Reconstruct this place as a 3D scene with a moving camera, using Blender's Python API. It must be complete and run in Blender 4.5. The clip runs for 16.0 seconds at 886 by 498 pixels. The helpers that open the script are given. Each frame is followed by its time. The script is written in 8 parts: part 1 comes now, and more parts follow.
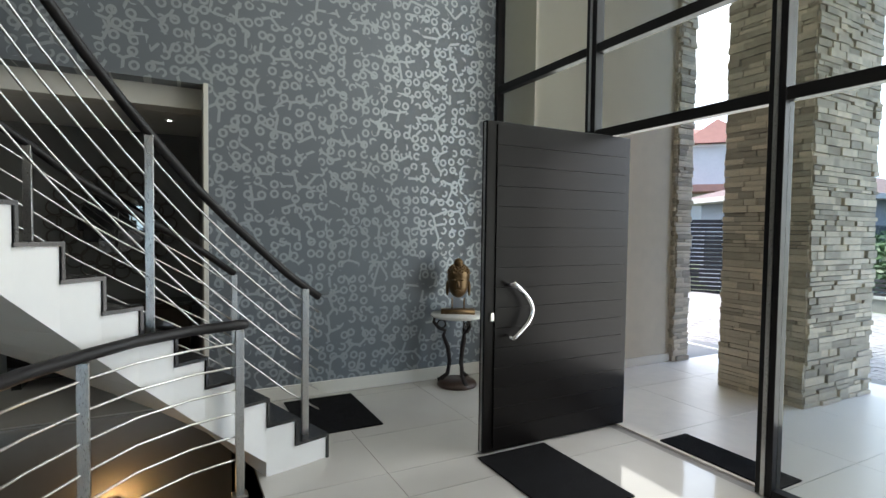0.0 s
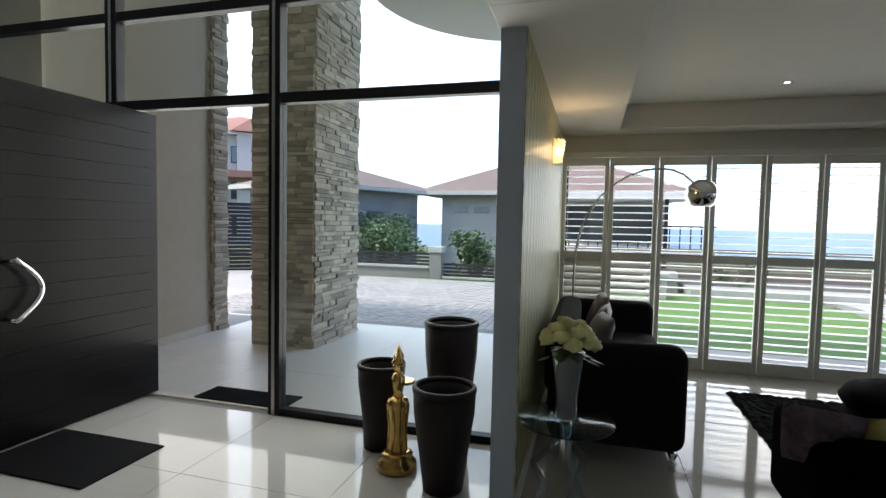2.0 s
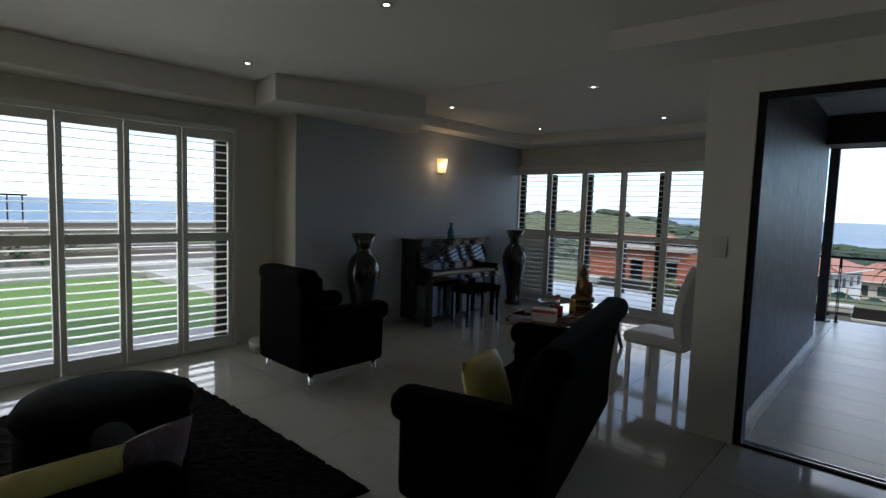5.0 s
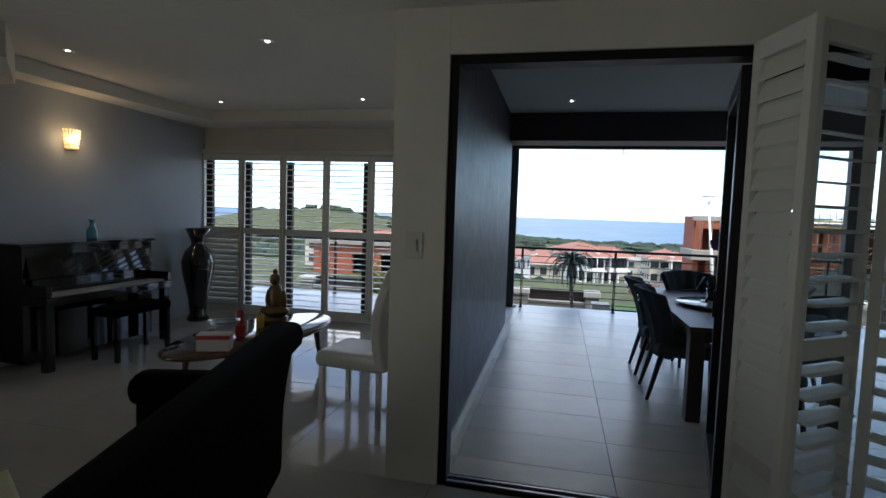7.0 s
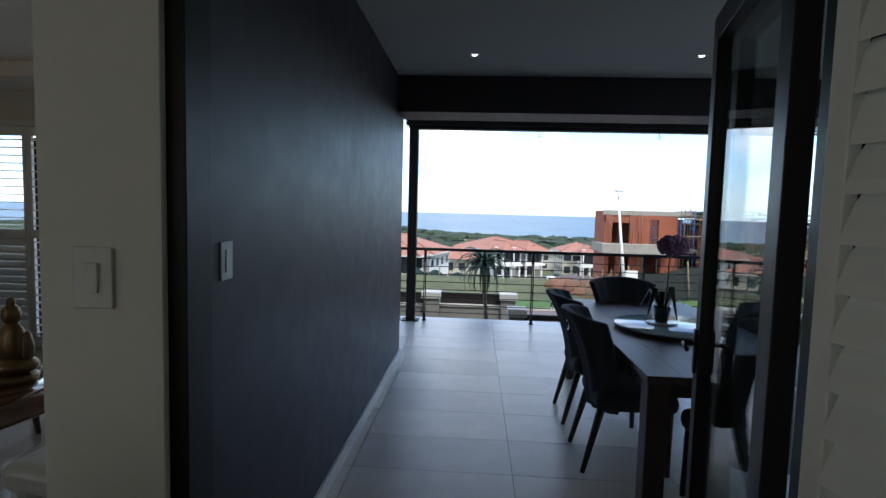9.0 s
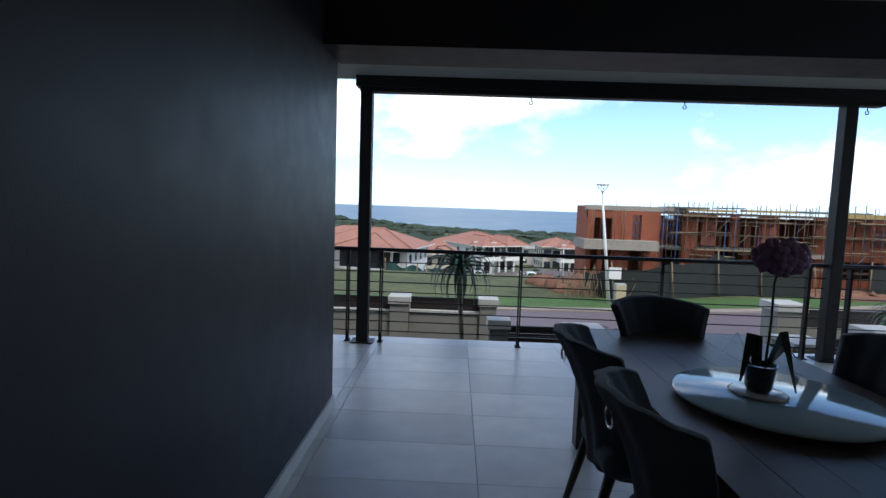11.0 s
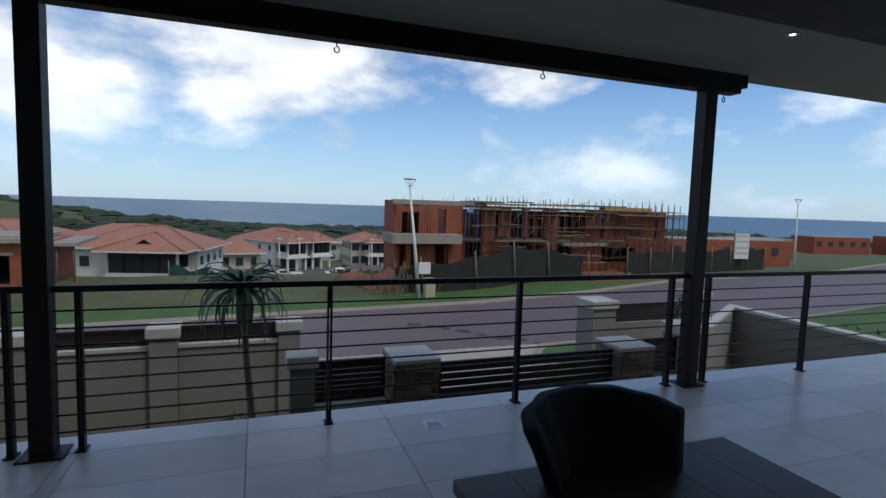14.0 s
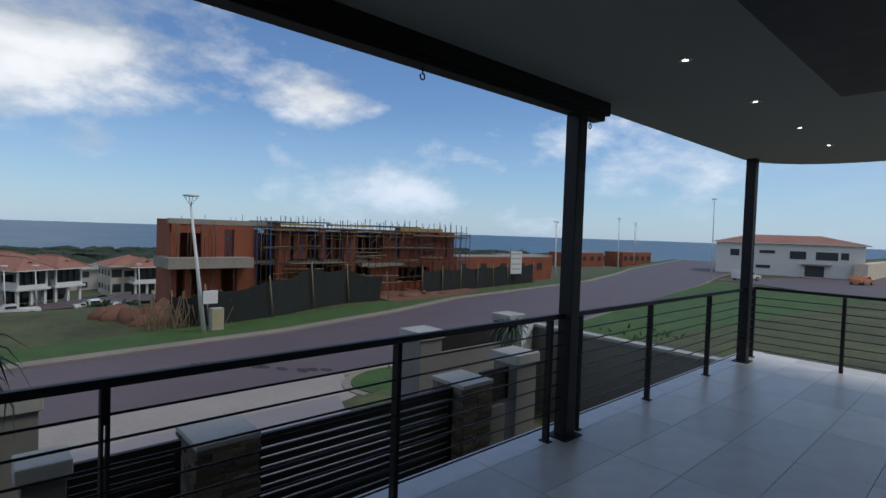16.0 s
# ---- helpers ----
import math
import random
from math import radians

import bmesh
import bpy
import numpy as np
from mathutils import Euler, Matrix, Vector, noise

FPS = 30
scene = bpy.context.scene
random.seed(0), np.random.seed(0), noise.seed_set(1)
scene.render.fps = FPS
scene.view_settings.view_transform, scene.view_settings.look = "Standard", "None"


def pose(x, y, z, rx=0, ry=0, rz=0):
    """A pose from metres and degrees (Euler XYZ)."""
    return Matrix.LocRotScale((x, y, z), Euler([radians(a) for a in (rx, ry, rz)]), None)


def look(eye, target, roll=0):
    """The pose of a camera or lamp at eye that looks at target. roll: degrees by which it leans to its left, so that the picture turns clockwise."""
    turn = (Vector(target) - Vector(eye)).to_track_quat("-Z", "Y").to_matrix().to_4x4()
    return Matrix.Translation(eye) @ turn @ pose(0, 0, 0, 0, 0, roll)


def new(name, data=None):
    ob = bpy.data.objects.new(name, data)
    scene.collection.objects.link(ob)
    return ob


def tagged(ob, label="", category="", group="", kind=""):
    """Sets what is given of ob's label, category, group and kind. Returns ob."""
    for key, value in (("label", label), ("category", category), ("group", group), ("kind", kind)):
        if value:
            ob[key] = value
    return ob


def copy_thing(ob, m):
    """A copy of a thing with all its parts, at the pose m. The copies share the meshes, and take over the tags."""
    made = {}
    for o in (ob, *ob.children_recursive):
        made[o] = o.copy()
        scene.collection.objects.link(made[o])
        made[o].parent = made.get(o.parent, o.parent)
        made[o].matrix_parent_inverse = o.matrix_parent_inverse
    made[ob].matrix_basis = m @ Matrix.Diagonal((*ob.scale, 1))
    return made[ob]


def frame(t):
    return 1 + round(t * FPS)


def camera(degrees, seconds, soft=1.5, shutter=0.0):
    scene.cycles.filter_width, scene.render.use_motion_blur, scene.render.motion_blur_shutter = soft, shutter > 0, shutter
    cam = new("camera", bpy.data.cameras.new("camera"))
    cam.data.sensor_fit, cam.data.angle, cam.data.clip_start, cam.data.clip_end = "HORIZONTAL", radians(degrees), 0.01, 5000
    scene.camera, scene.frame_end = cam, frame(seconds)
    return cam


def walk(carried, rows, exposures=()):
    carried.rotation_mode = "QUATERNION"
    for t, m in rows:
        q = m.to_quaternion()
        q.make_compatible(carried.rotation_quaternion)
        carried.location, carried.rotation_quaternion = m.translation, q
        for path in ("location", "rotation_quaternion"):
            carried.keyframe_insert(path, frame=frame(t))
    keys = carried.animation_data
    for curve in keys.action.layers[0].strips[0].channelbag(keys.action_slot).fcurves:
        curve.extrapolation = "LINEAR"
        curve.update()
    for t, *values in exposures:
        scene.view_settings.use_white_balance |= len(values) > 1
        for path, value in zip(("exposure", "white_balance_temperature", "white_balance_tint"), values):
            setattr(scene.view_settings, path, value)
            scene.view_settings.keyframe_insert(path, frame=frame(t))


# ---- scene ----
cam = camera(81.2, 16.0)
PATH = [
    (0.0, pose(0.184, -1.752, 1.623, 87.85, -0.75, 152.35)),
    (0.5, pose(0.276, -1.596, 1.598, 87.70, -1.04, 139.22)),
    (1.0, pose(0.339, -1.446, 1.567, 87.47, -1.15, 129.38)),
    (1.5, pose(0.411, -1.372, 1.527, 87.42, -1.26, 117.61)),
    (2.0, pose(0.424, -1.253, 1.540, 87.01, -1.16, 106.05)),
    (2.5, pose(0.347, -1.065, 1.545, 86.45, -1.11, 95.62)),
    (3.0, pose(0.241, -0.897, 1.541, 86.06, -1.24, 84.23)),
    (3.5, pose(0.141, -0.728, 1.537, 85.90, -1.34, 73.41)),
    (4.0, pose(0.018, -0.529, 1.557, 85.61, -1.50, 62.97)),
    (4.5, pose(-0.100, -0.316, 1.560, 85.39, -1.72, 52.84)),
    (5.0, pose(-0.234, -0.085, 1.585, 85.37, -1.82, 42.26)),
    (7.5, pose(-0.443, 1.498, 1.549, 85.95, -1.78, 9.31)),
    (8.0, pose(-0.384, 1.926, 1.543, 85.86, -1.68, 7.38)),
    (8.5, pose(-0.375, 2.275, 1.557, 85.75, -1.78, 4.92)),
    (9.0, pose(-0.305, 2.697, 1.553, 85.75, -1.53, 3.70)),
    (11.5, pose(-0.171, 4.705, 1.504, 85.03, -1.97, 0.91)),
    (12.0, pose(-0.098, 5.003, 1.518, 84.98, -1.72, 0.06)),
    (12.5, pose(-0.054, 5.288, 1.543, 84.99, -1.53, -1.93)),
    (13.0, pose(-0.034, 5.579, 1.566, 85.03, -1.64, -7.12)),
    (13.5, pose(0.016, 5.924, 1.575, 85.13, -1.54, -13.51)),
    (14.0, pose(0.020, 6.251, 1.579, 85.18, -1.80, -19.66)),
    (14.5, pose(0.004, 6.547, 1.608, 85.32, -1.94, -26.67)),
    (15.0, pose(0.035, 6.862, 1.632, 85.64, -1.87, -32.15)),
    (15.5, pose(0.070, 7.149, 1.645, 86.57, -2.03, -36.92)),
    (16.0, pose(0.093, 7.445, 1.672, 88.07, -1.95, -42.44)),
]


# ---- exposure, world, sun ----
EXPOSURES = [(0.0, 2.25), (0.5, 2.1), (1.0, 2.0), (1.5, 1.9), (2.0, 1.7), (2.5, 1.5), (3.0, 1.1), (3.5, 0.83), (4.0, 0.9), (5.0, 1.2),
             (7.5, 1.45), (8.5, 1.4), (9.0, 1.4), (11.5, 0.6), (12.0, 0.4), (12.5, 0.28), (13.5, -0.05), (14.5, -0.2), (16.0, -0.4)]
walk(cam, PATH, EXPOSURES)

SUN_EL, SUN_AZ = radians(58), radians(140)      # azimuth clockwise from +y
world = bpy.data.worlds.new("world")
scene.world = world
world.use_nodes = True


def make_world():
    nt = world.node_tree
    nt.nodes.clear()
    N, L = nt.nodes.new, nt.links.new
    out, bg = N("ShaderNodeOutputWorld"), N("ShaderNodeBackground")
    sky = N("ShaderNodeTexSky")
    sky.sky_type = "NISHITA"
    sky.sun_disc = False
    sky.sun_elevation, sky.sun_rotation = SUN_EL, SUN_AZ
    sky.air_density, sky.dust_density, sky.ozone_density = 1.2, 0.2, 5.0
    tc, mp = N("ShaderNodeTexCoord"), N("ShaderNodeMapping")
    mp.inputs["Scale"].default_value = (1.0, 1.0, 2.0)
    mp.inputs["Location"].default_value = (0.35, 0.1, 0.25)
    n1 = N("ShaderNodeTexNoise")
    n1.inputs["Scale"].default_value, n1.inputs["Detail"].default_value, n1.inputs["Roughness"].default_value = 4.2, 10, 0.6
    r1 = N("ShaderNodeValToRGB")
    r1.color_ramp.elements[0].position, r1.color_ramp.elements[1].position = 0.55, 0.77
    r1.color_ramp.elements[0].color, r1.color_ramp.elements[1].color = (0, 0, 0, 1), (1, 1, 1, 1)
    n2 = N("ShaderNodeTexNoise")
    n2.inputs["Scale"].default_value, n2.inputs["Detail"].default_value = 4.2, 8
    r2 = N("ShaderNodeValToRGB")
    r2.color_ramp.elements[0].position, r2.color_ramp.elements[1].position = 0.44, 0.66
    r2.color_ramp.elements[0].color, r2.color_ramp.elements[1].color = (4.6, 5.2, 6.0, 1), (9.2, 9.5, 10.0, 1)
    mix = N("ShaderNodeMixRGB")
    L(tc.outputs["Generated"], mp.inputs["Vector"])
    L(mp.outputs[0], n1.inputs["Vector"])
    L(mp.outputs[0], n2.inputs["Vector"])
    # the cumulus that stands over the sea and the coast: direction, reach, strength
    total = n1.outputs["Fac"]
    for cx, cy, cz, reach, k in ((-0.36, 0.91, 0.34, 0.26, 0.22), (0.05, 0.95, 0.62, 0.42, 0.34), (0.47, 0.86, 0.48, 0.13, 0.30), (-0.02, 0.99, 0.34, 0.12, 0.2),
                                 (0.14, 0.98, 0.25, 0.07, 0.22), (-0.8, 0.55, 0.5, 0.7, 0.25), (0.9, 0.35, 0.22, 0.25, 0.1), (0.55, 0.82, 0.20, 0.22, 0.1)):
        sc2, ds, mr2, ad = N("ShaderNodeVectorMath"), N("ShaderNodeVectorMath"), N("ShaderNodeMapRange"), N("ShaderNodeMath")
        sc2.operation, ds.operation, ad.operation = "MULTIPLY", "DISTANCE", "ADD"
        sc2.inputs[1].default_value, ds.inputs[1].default_value = (1.0, 1.0, 2.0), (cx, cy, cz)
        L(tc.outputs["Generated"], sc2.inputs[0])
        L(sc2.outputs[0], ds.inputs[0])
        mr2.inputs["From Min"].default_value, mr2.inputs["From Max"].default_value = 0.0, reach
        mr2.inputs["To Min"].default_value, mr2.inputs["To Max"].default_value = k, 0.0
        L(ds.outputs["Value"], mr2.inputs["Value"])
        L(total, ad.inputs[0])
        L(mr2.outputs[0], ad.inputs[1])
        total = ad.outputs[0]
    L(total, r1.inputs["Fac"])
    L(n2.outputs["Fac"], r2.inputs["Fac"])
    # haze towards the horizon
    sep = N("ShaderNodeSeparateXYZ")
    L(tc.outputs["Generated"], sep.inputs[0])
    rz = N("ShaderNodeMapRange")
    rz.inputs["From Min"].default_value, rz.inputs["From Max"].default_value = 0.0, 0.22
    rz.inputs["To Min"].default_value, rz.inputs["To Max"].default_value = 0.5, 0.0
    L(sep.outputs["Z"], rz.inputs["Value"])
    # the bank is heavier away from the sea
    ry = N("ShaderNodeMapRange")
    ry.inputs["From Min"].default_value, ry.inputs["From Max"].default_value = 0.35, -0.35
    ry.inputs["To Min"].default_value, ry.inputs["To Max"].default_value = 0.0, 0.85
    L(sep.outputs["Y"], ry.inputs["Value"])
    mx = N("ShaderNodeMath")
    mx.operation = "MAXIMUM"
    L(r1.outputs["Color"], mx.inputs[0])
    L(ry.outputs[0], mx.inputs[1])
    L(mx.outputs[0], mix.inputs["Fac"])
    deep = N("ShaderNodeMixRGB")
    deep.blend_type = "MULTIPLY"
    deep.inputs["Fac"].default_value, deep.inputs["Color2"].default_value = 1.0, (0.8, 0.92, 1.1, 1)
    L(sky.outputs[0], deep.inputs["Color1"])
    L(deep.outputs[0], mix.inputs["Color1"])
    L(r2.outputs["Color"], mix.inputs["Color2"])
    mh = N("ShaderNodeMixRGB")
    mh.inputs["Color2"].default_value = (3.7, 6.0, 8.9, 1)
    L(rz.outputs[0], mh.inputs["Fac"])
    L(mix.outputs[0], mh.inputs["Color1"])
    L(mh.outputs[0], bg.inputs["Color"])
    bg.inputs["Strength"].default_value = 0.13
    L(bg.outputs[0], out.inputs["Surface"])


make_world()
sun = new("sun", bpy.data.lights.new("sun", "SUN"))
sun.data.energy, sun.data.angle, sun.data.color = 1.5, radians(10), (1, 0.95, 0.88)
sd = Vector((math.sin(SUN_AZ) * math.cos(SUN_EL), math.cos(SUN_AZ) * math.cos(SUN_EL), math.sin(SUN_EL)))
sun.matrix_world = look(sd * 50, (0, 0, 0))


def window_light(x, y, z, rx, ry, rz, w, h, power):
    """Sky light standing in a window's opening."""
    li = new("window_light", bpy.data.lights.new("window_light", "AREA"))
    li.data.shape, li.data.size, li.data.size_y, li.data.energy = "RECTANGLE", w, h, power
    li.data.color = (1.0, 0.98, 0.93)
    li.matrix_world = pose(x, y, z, rx, ry, rz)
    return li


window_light(-3.25, -3.9, 2.9, 0, -90, 0, 5.0, 4.0, 46)
window_light(-5.9, 0.47, 1.3, 0, -90, 0, 2.2, 4.0, 24)
window_light(-3.9, 8.0, 1.3, -90, 0, 0, 3.2, 2.2, 3.5)

# ---- materials ----
MATS = {}


def mat(name, col, rough=0.5, metal=0.0, var=0.08, scale=8.0, bump=0.0, bscale=60.0, spec=0.5, obvar=0.0, emit=None, trans=0.0, coat=0.0, stretch=(1, 1, 1), fine=None):
    """A procedural surface: base colour broken at two scales, fine relief and uneven gloss."""
    if name in MATS:
        return MATS[name]
    m = bpy.data.materials.new(name)
    m.use_nodes = True
    nt = m.node_tree
    N, L = nt.nodes.new, nt.links.new
    b = nt.nodes["Principled BSDF"]
    b.inputs["Metallic"].default_value = metal
    b.inputs["Specular IOR Level"].default_value = spec
    b.inputs["Coat Weight"].default_value = coat
    b.inputs["Transmission Weight"].default_value = trans
    tc, mp = N("ShaderNodeTexCoord"), N("ShaderNodeMapping")
    mp.inputs["Scale"].default_value = stretch
    L(tc.outputs["Object"], mp.inputs["Vector"])
    n1, n2 = N("ShaderNodeTexNoise"), N("ShaderNodeTexNoise")
    n1.inputs["Scale"].default_value, n1.inputs["Detail"].default_value = scale * 0.15, 4
    n2.inputs["Scale"].default_value, n2.inputs["Detail"].default_value = scale, 6
    L(mp.outputs[0], n1.inputs["Vector"])
    L(mp.outputs[0], n2.inputs["Vector"])
    add = N("ShaderNodeMath")
    add.operation = "ADD"
    L(n1.outputs["Fac"], add.inputs[0])
    L(n2.outputs["Fac"], add.inputs[1])
    mr = N("ShaderNodeMapRange")
    mr.inputs["From Min"].default_value, mr.inputs["From Max"].default_value = 0.6, 1.4
    mr.inputs["To Min"].default_value, mr.inputs["To Max"].default_value = 1 - var, 1 + var
    L(add.outputs[0], mr.inputs["Value"])
    val = mr.outputs[0]
    if obvar:
        oi = N("ShaderNodeObjectInfo")
        ge = N("ShaderNodeNewGeometry")
        s = N("ShaderNodeMath")
        s.operation = "ADD"
        L(oi.outputs["Random"], s.inputs[0])
        L(ge.outputs["Random Per Island"], s.inputs[1])
        f = N("ShaderNodeMath")
        f.operation = "FRACT"
        L(s.outputs[0], f.inputs[0])
        m2 = N("ShaderNodeMapRange")
        m2.inputs["To Min"].default_value, m2.inputs["To Max"].default_value = 1 - obvar, 1 + obvar
        L(f.outputs[0], m2.inputs["Value"])
        mu = N("ShaderNodeMath")
        mu.operation = "MULTIPLY"
        L(val, mu.inputs[0])
        L(m2.outputs[0], mu.inputs[1])
        val = mu.outputs[0]
    vm = N("ShaderNodeVectorMath")
    vm.operation = "SCALE"
    vm.inputs[0].default_value = col
    L(val, vm.inputs["Scale"])
    L(vm.outputs[0], b.inputs["Base Color"])
    rr = N("ShaderNodeMapRange")
    rr.inputs["To Min"].default_value, rr.inputs["To Max"].default_value = max(0.02, rough * 0.8), min(1, rough * 1.25)
    L(n2.outputs["Fac"], rr.inputs["Value"])
    L(rr.outputs[0], b.inputs["Roughness"])
    if bump:
        n3, bp = N("ShaderNodeTexNoise"), N("ShaderNodeBump")
        n3.inputs["Scale"].default_value, n3.inputs["Detail"].default_value = bscale, 5
        bp.inputs["Strength"].default_value, bp.inputs["Distance"].default_value = 1.0, bump
        L(mp.outputs[0], n3.inputs["Vector"])
        L(n3.outputs["Fac"], bp.inputs["Height"])
        L(bp.outputs[0], b.inputs["Normal"])
    if emit:
        b.inputs["Emission Color"].default_value = (*emit[0], 1)
        b.inputs["Emission Strength"].default_value = emit[1]
    MATS[name] = m
    return m


def glass(name, tint=(0.95, 0.98, 0.97), rough=0.0):
    """Thin clear glass: mostly see-through, with a Fresnel gloss."""
    if name in MATS:
        return MATS[name]
    m = bpy.data.materials.new(name)
    m.use_nodes = True
    nt = m.node_tree
    nt.nodes.clear()
    N, L = nt.nodes.new, nt.links.new
    o, mx, t, g, lw = N("ShaderNodeOutputMaterial"), N("ShaderNodeMixShader"), N("ShaderNodeBsdfTransparent"), N("ShaderNodeBsdfGlossy"), N("ShaderNodeLayerWeight")
    pw, f = N("ShaderNodeMath"), N("ShaderNodeMath")
    pw.operation, f.operation = "POWER", "MULTIPLY_ADD"
    pw.inputs[1].default_value, f.inputs[1].default_value, f.inputs[2].default_value = 5.0, 0.9, 0.03
    L(lw.outputs["Facing"], pw.inputs[0])
    L(pw.outputs[0], f.inputs[0])
    t.inputs["Color"].default_value = (*tint, 1)
    g.inputs["Roughness"].default_value = rough
    L(f.outputs[0], mx.inputs[0])
    L(t.outputs[0], mx.inputs[1])
    L(g.outputs[0], mx.inputs[2])
    L(mx.outputs[0], o.inputs["Surface"])
    MATS[name] = m
    return m


def pattern_mat(name, base, ink, kind):
    """Wallpaper: a printed figure, slightly glossier than its ground. kind: 'rings' or 'lattice'."""
    m = bpy.data.materials.new(name)
    m.use_nodes = True
    nt = m.node_tree
    N, L = nt.nodes.new, nt.links.new
    b = nt.nodes["Principled BSDF"]
    tc, sep, cmb = N("ShaderNodeTexCoord"), N("ShaderNodeSeparateXYZ"), N("ShaderNodeCombineXYZ")
    L(tc.outputs["Object"], sep.inputs[0])
    L(sep.outputs["X"], cmb.inputs[0])
    L(sep.outputs["Z"], cmb.inputs[1])

    def M(op, a, b2=None, c=None):
        n = N("ShaderNodeMath")
        n.operation = op
        for i, v in enumerate((a, b2, c)):
            if v is None:
                continue
            if isinstance(v, (int, float)):
                n.inputs[i].default_value = v
            else:
                L(v, n.inputs[i])
        return n.outputs[0]
    if kind == "rings":
        def vor(feature, scale, rnd2):
            v = N("ShaderNodeTexVoronoi")
            v.feature, v.voronoi_dimensions = feature, "2D"
            v.inputs["Scale"].default_value, v.inputs["Randomness"].default_value = scale, rnd2
            L(cmb.outputs[0], v.inputs["Vector"])
            return v

        def gate(scale, level):
            z = N("ShaderNodeTexNoise")
            z.inputs["Scale"].default_value, z.inputs["Detail"].default_value = scale, 1
            L(cmb.outputs[0], z.inputs["Vector"])
            return M("GREATER_THAN", z.outputs["Fac"], level)
        ring = M("MULTIPLY", M("LESS_THAN", M("ABSOLUTE", M("SUBTRACT", vor("F1", 9.0, 0.5).outputs["Distance"], 0.27)), 0.095), gate(4.5, 0.43))
        branch = M("MULTIPLY", M("LESS_THAN", vor("DISTANCE_TO_EDGE", 6.0, 0.9).outputs["Distance"], 0.075), gate(7.0, 0.5))
        fac = M("MAXIMUM", ring, branch)
    else:
        # wavy ogee lattice
        x = M("MULTIPLY", sep.outputs["X"], 6.0)
        z = M("MULTIPLY", sep.outputs["Z"], 3.2)
        w = M("MULTIPLY", M("SINE", M("MULTIPLY", z, 6.2832)), 0.25)
        a = M("ABSOLUTE", M("SUBTRACT", M("FRACT", M("ADD", x, w)), 0.5))
        c = M("ABSOLUTE", M("SUBTRACT", M("FRACT", M("SUBTRACT", M("ADD", x, 0.0), w)), 0.5))
        fac = M("MAXIMUM", M("LESS_THAN", a, 0.045), M("LESS_THAN", c, 0.045))
    nf = N("ShaderNodeTexNoise")
    nf.inputs["Scale"].default_value, nf.inputs["Detail"].default_value = 1.2, 3
    L(tc.outputs["Object"], nf.inputs["Vector"])
    mr = N("ShaderNodeMapRange")
    mr.inputs["To Min"].default_value, mr.inputs["To Max"].default_value = 0.9, 1.1
    L(nf.outputs["Fac"], mr.inputs["Value"])
    mx, sc = N("ShaderNodeMixRGB"), N("ShaderNodeVectorMath")
    sc.operation = "SCALE"
    mx.inputs["Color1"].default_value, mx.inputs["Color2"].default_value = (*base, 1), (*ink, 1)
    L(fac, mx.inputs["Fac"])
    L(mx.outputs[0], sc.inputs[0])
    L(mr.outputs[0], sc.inputs["Scale"])
    L(sc.outputs[0], b.inputs["Base Color"])
    rg = N("ShaderNodeMapRange")
    rg.inputs["To Min"].default_value, rg.inputs["To Max"].default_value = 0.55, 0.3
    L(fac, rg.inputs["Value"])
    L(rg.outputs[0], b.inputs["Roughness"])
    mt = M("MULTIPLY", fac, 0.3)
    L(mt, b.inputs["Metallic"])
    bp, n3 = N("ShaderNodeBump"), N("ShaderNodeTexNoise")
    n3.inputs["Scale"].default_value = 300
    L(tc.outputs["Object"], n3.inputs["Vector"])
    bp.inputs["Distance"].default_value = 0.0006
    L(n3.outputs["Fac"], bp.inputs["Height"])
    L(bp.outputs[0], b.inputs["Normal"])
    return m


WHITE = mat("white_wall_paint", (0.68, 0.67, 0.61), 0.75, var=0.04, bump=0.0006, bscale=180)
CEIL = mat("ceiling_paint", (0.77, 0.75, 0.71), 0.85, var=0.03, bump=0.0004, bscale=120)
CREAM = mat("cream_render", (0.58, 0.51, 0.41), 0.85, var=0.07, bump=0.001, bscale=120)
SLATE = mat("slate_blue_paint", (0.033, 0.028, 0.034), 0.45, var=0.08, spec=0.3, bump=0.0005, bscale=150)
PALEBLUE = mat("pale_blue_grey_paint", (0.42, 0.46, 0.52), 0.6, var=0.04, bump=0.0005, bscale=150)
WALLPAPER = pattern_mat("silver_ring_wallpaper", (0.135, 0.155, 0.175), (0.30, 0.335, 0.35), "rings")
GREENPAPER = pattern_mat("olive_lattice_wallpaper", (0.30, 0.29, 0.14), (0.47, 0.47, 0.33), "lattice")
PORC = mat("polished_porcelain", (0.45, 0.44, 0.41), 0.07, var=0.05, scale=3, obvar=0.015, spec=0.6)
GROUT = mat("grout", (0.22, 0.21, 0.2), 0.8)
TERR = mat("matt_stone_tile", (0.78, 0.70, 0.60), 0.30, spec=0.6, var=0.12, scale=5, bump=0.0006, bscale=90, obvar=0.13)
EDGE = mat("pale_edge_tile", (0.76, 0.71, 0.64), 0.35, var=0.08)
BLACKAL = mat("black_aluminium", (0.012, 0.011, 0.012), 0.42, spec=0.25, var=0.1)
DOORBLK = mat("black_door_lacquer", (0.006, 0.0052, 0.005), 0.3, var=0.15, scale=20, spec=0.14)
STEEL = mat("brushed_steel", (0.55, 0.54, 0.52), 0.28, metal=1.0, var=0.08, scale=60, stretch=(8, 8, 1))
CHROME = mat("chrome", (0.8, 0.8, 0.82), 0.05, metal=1.0, var=0.03)
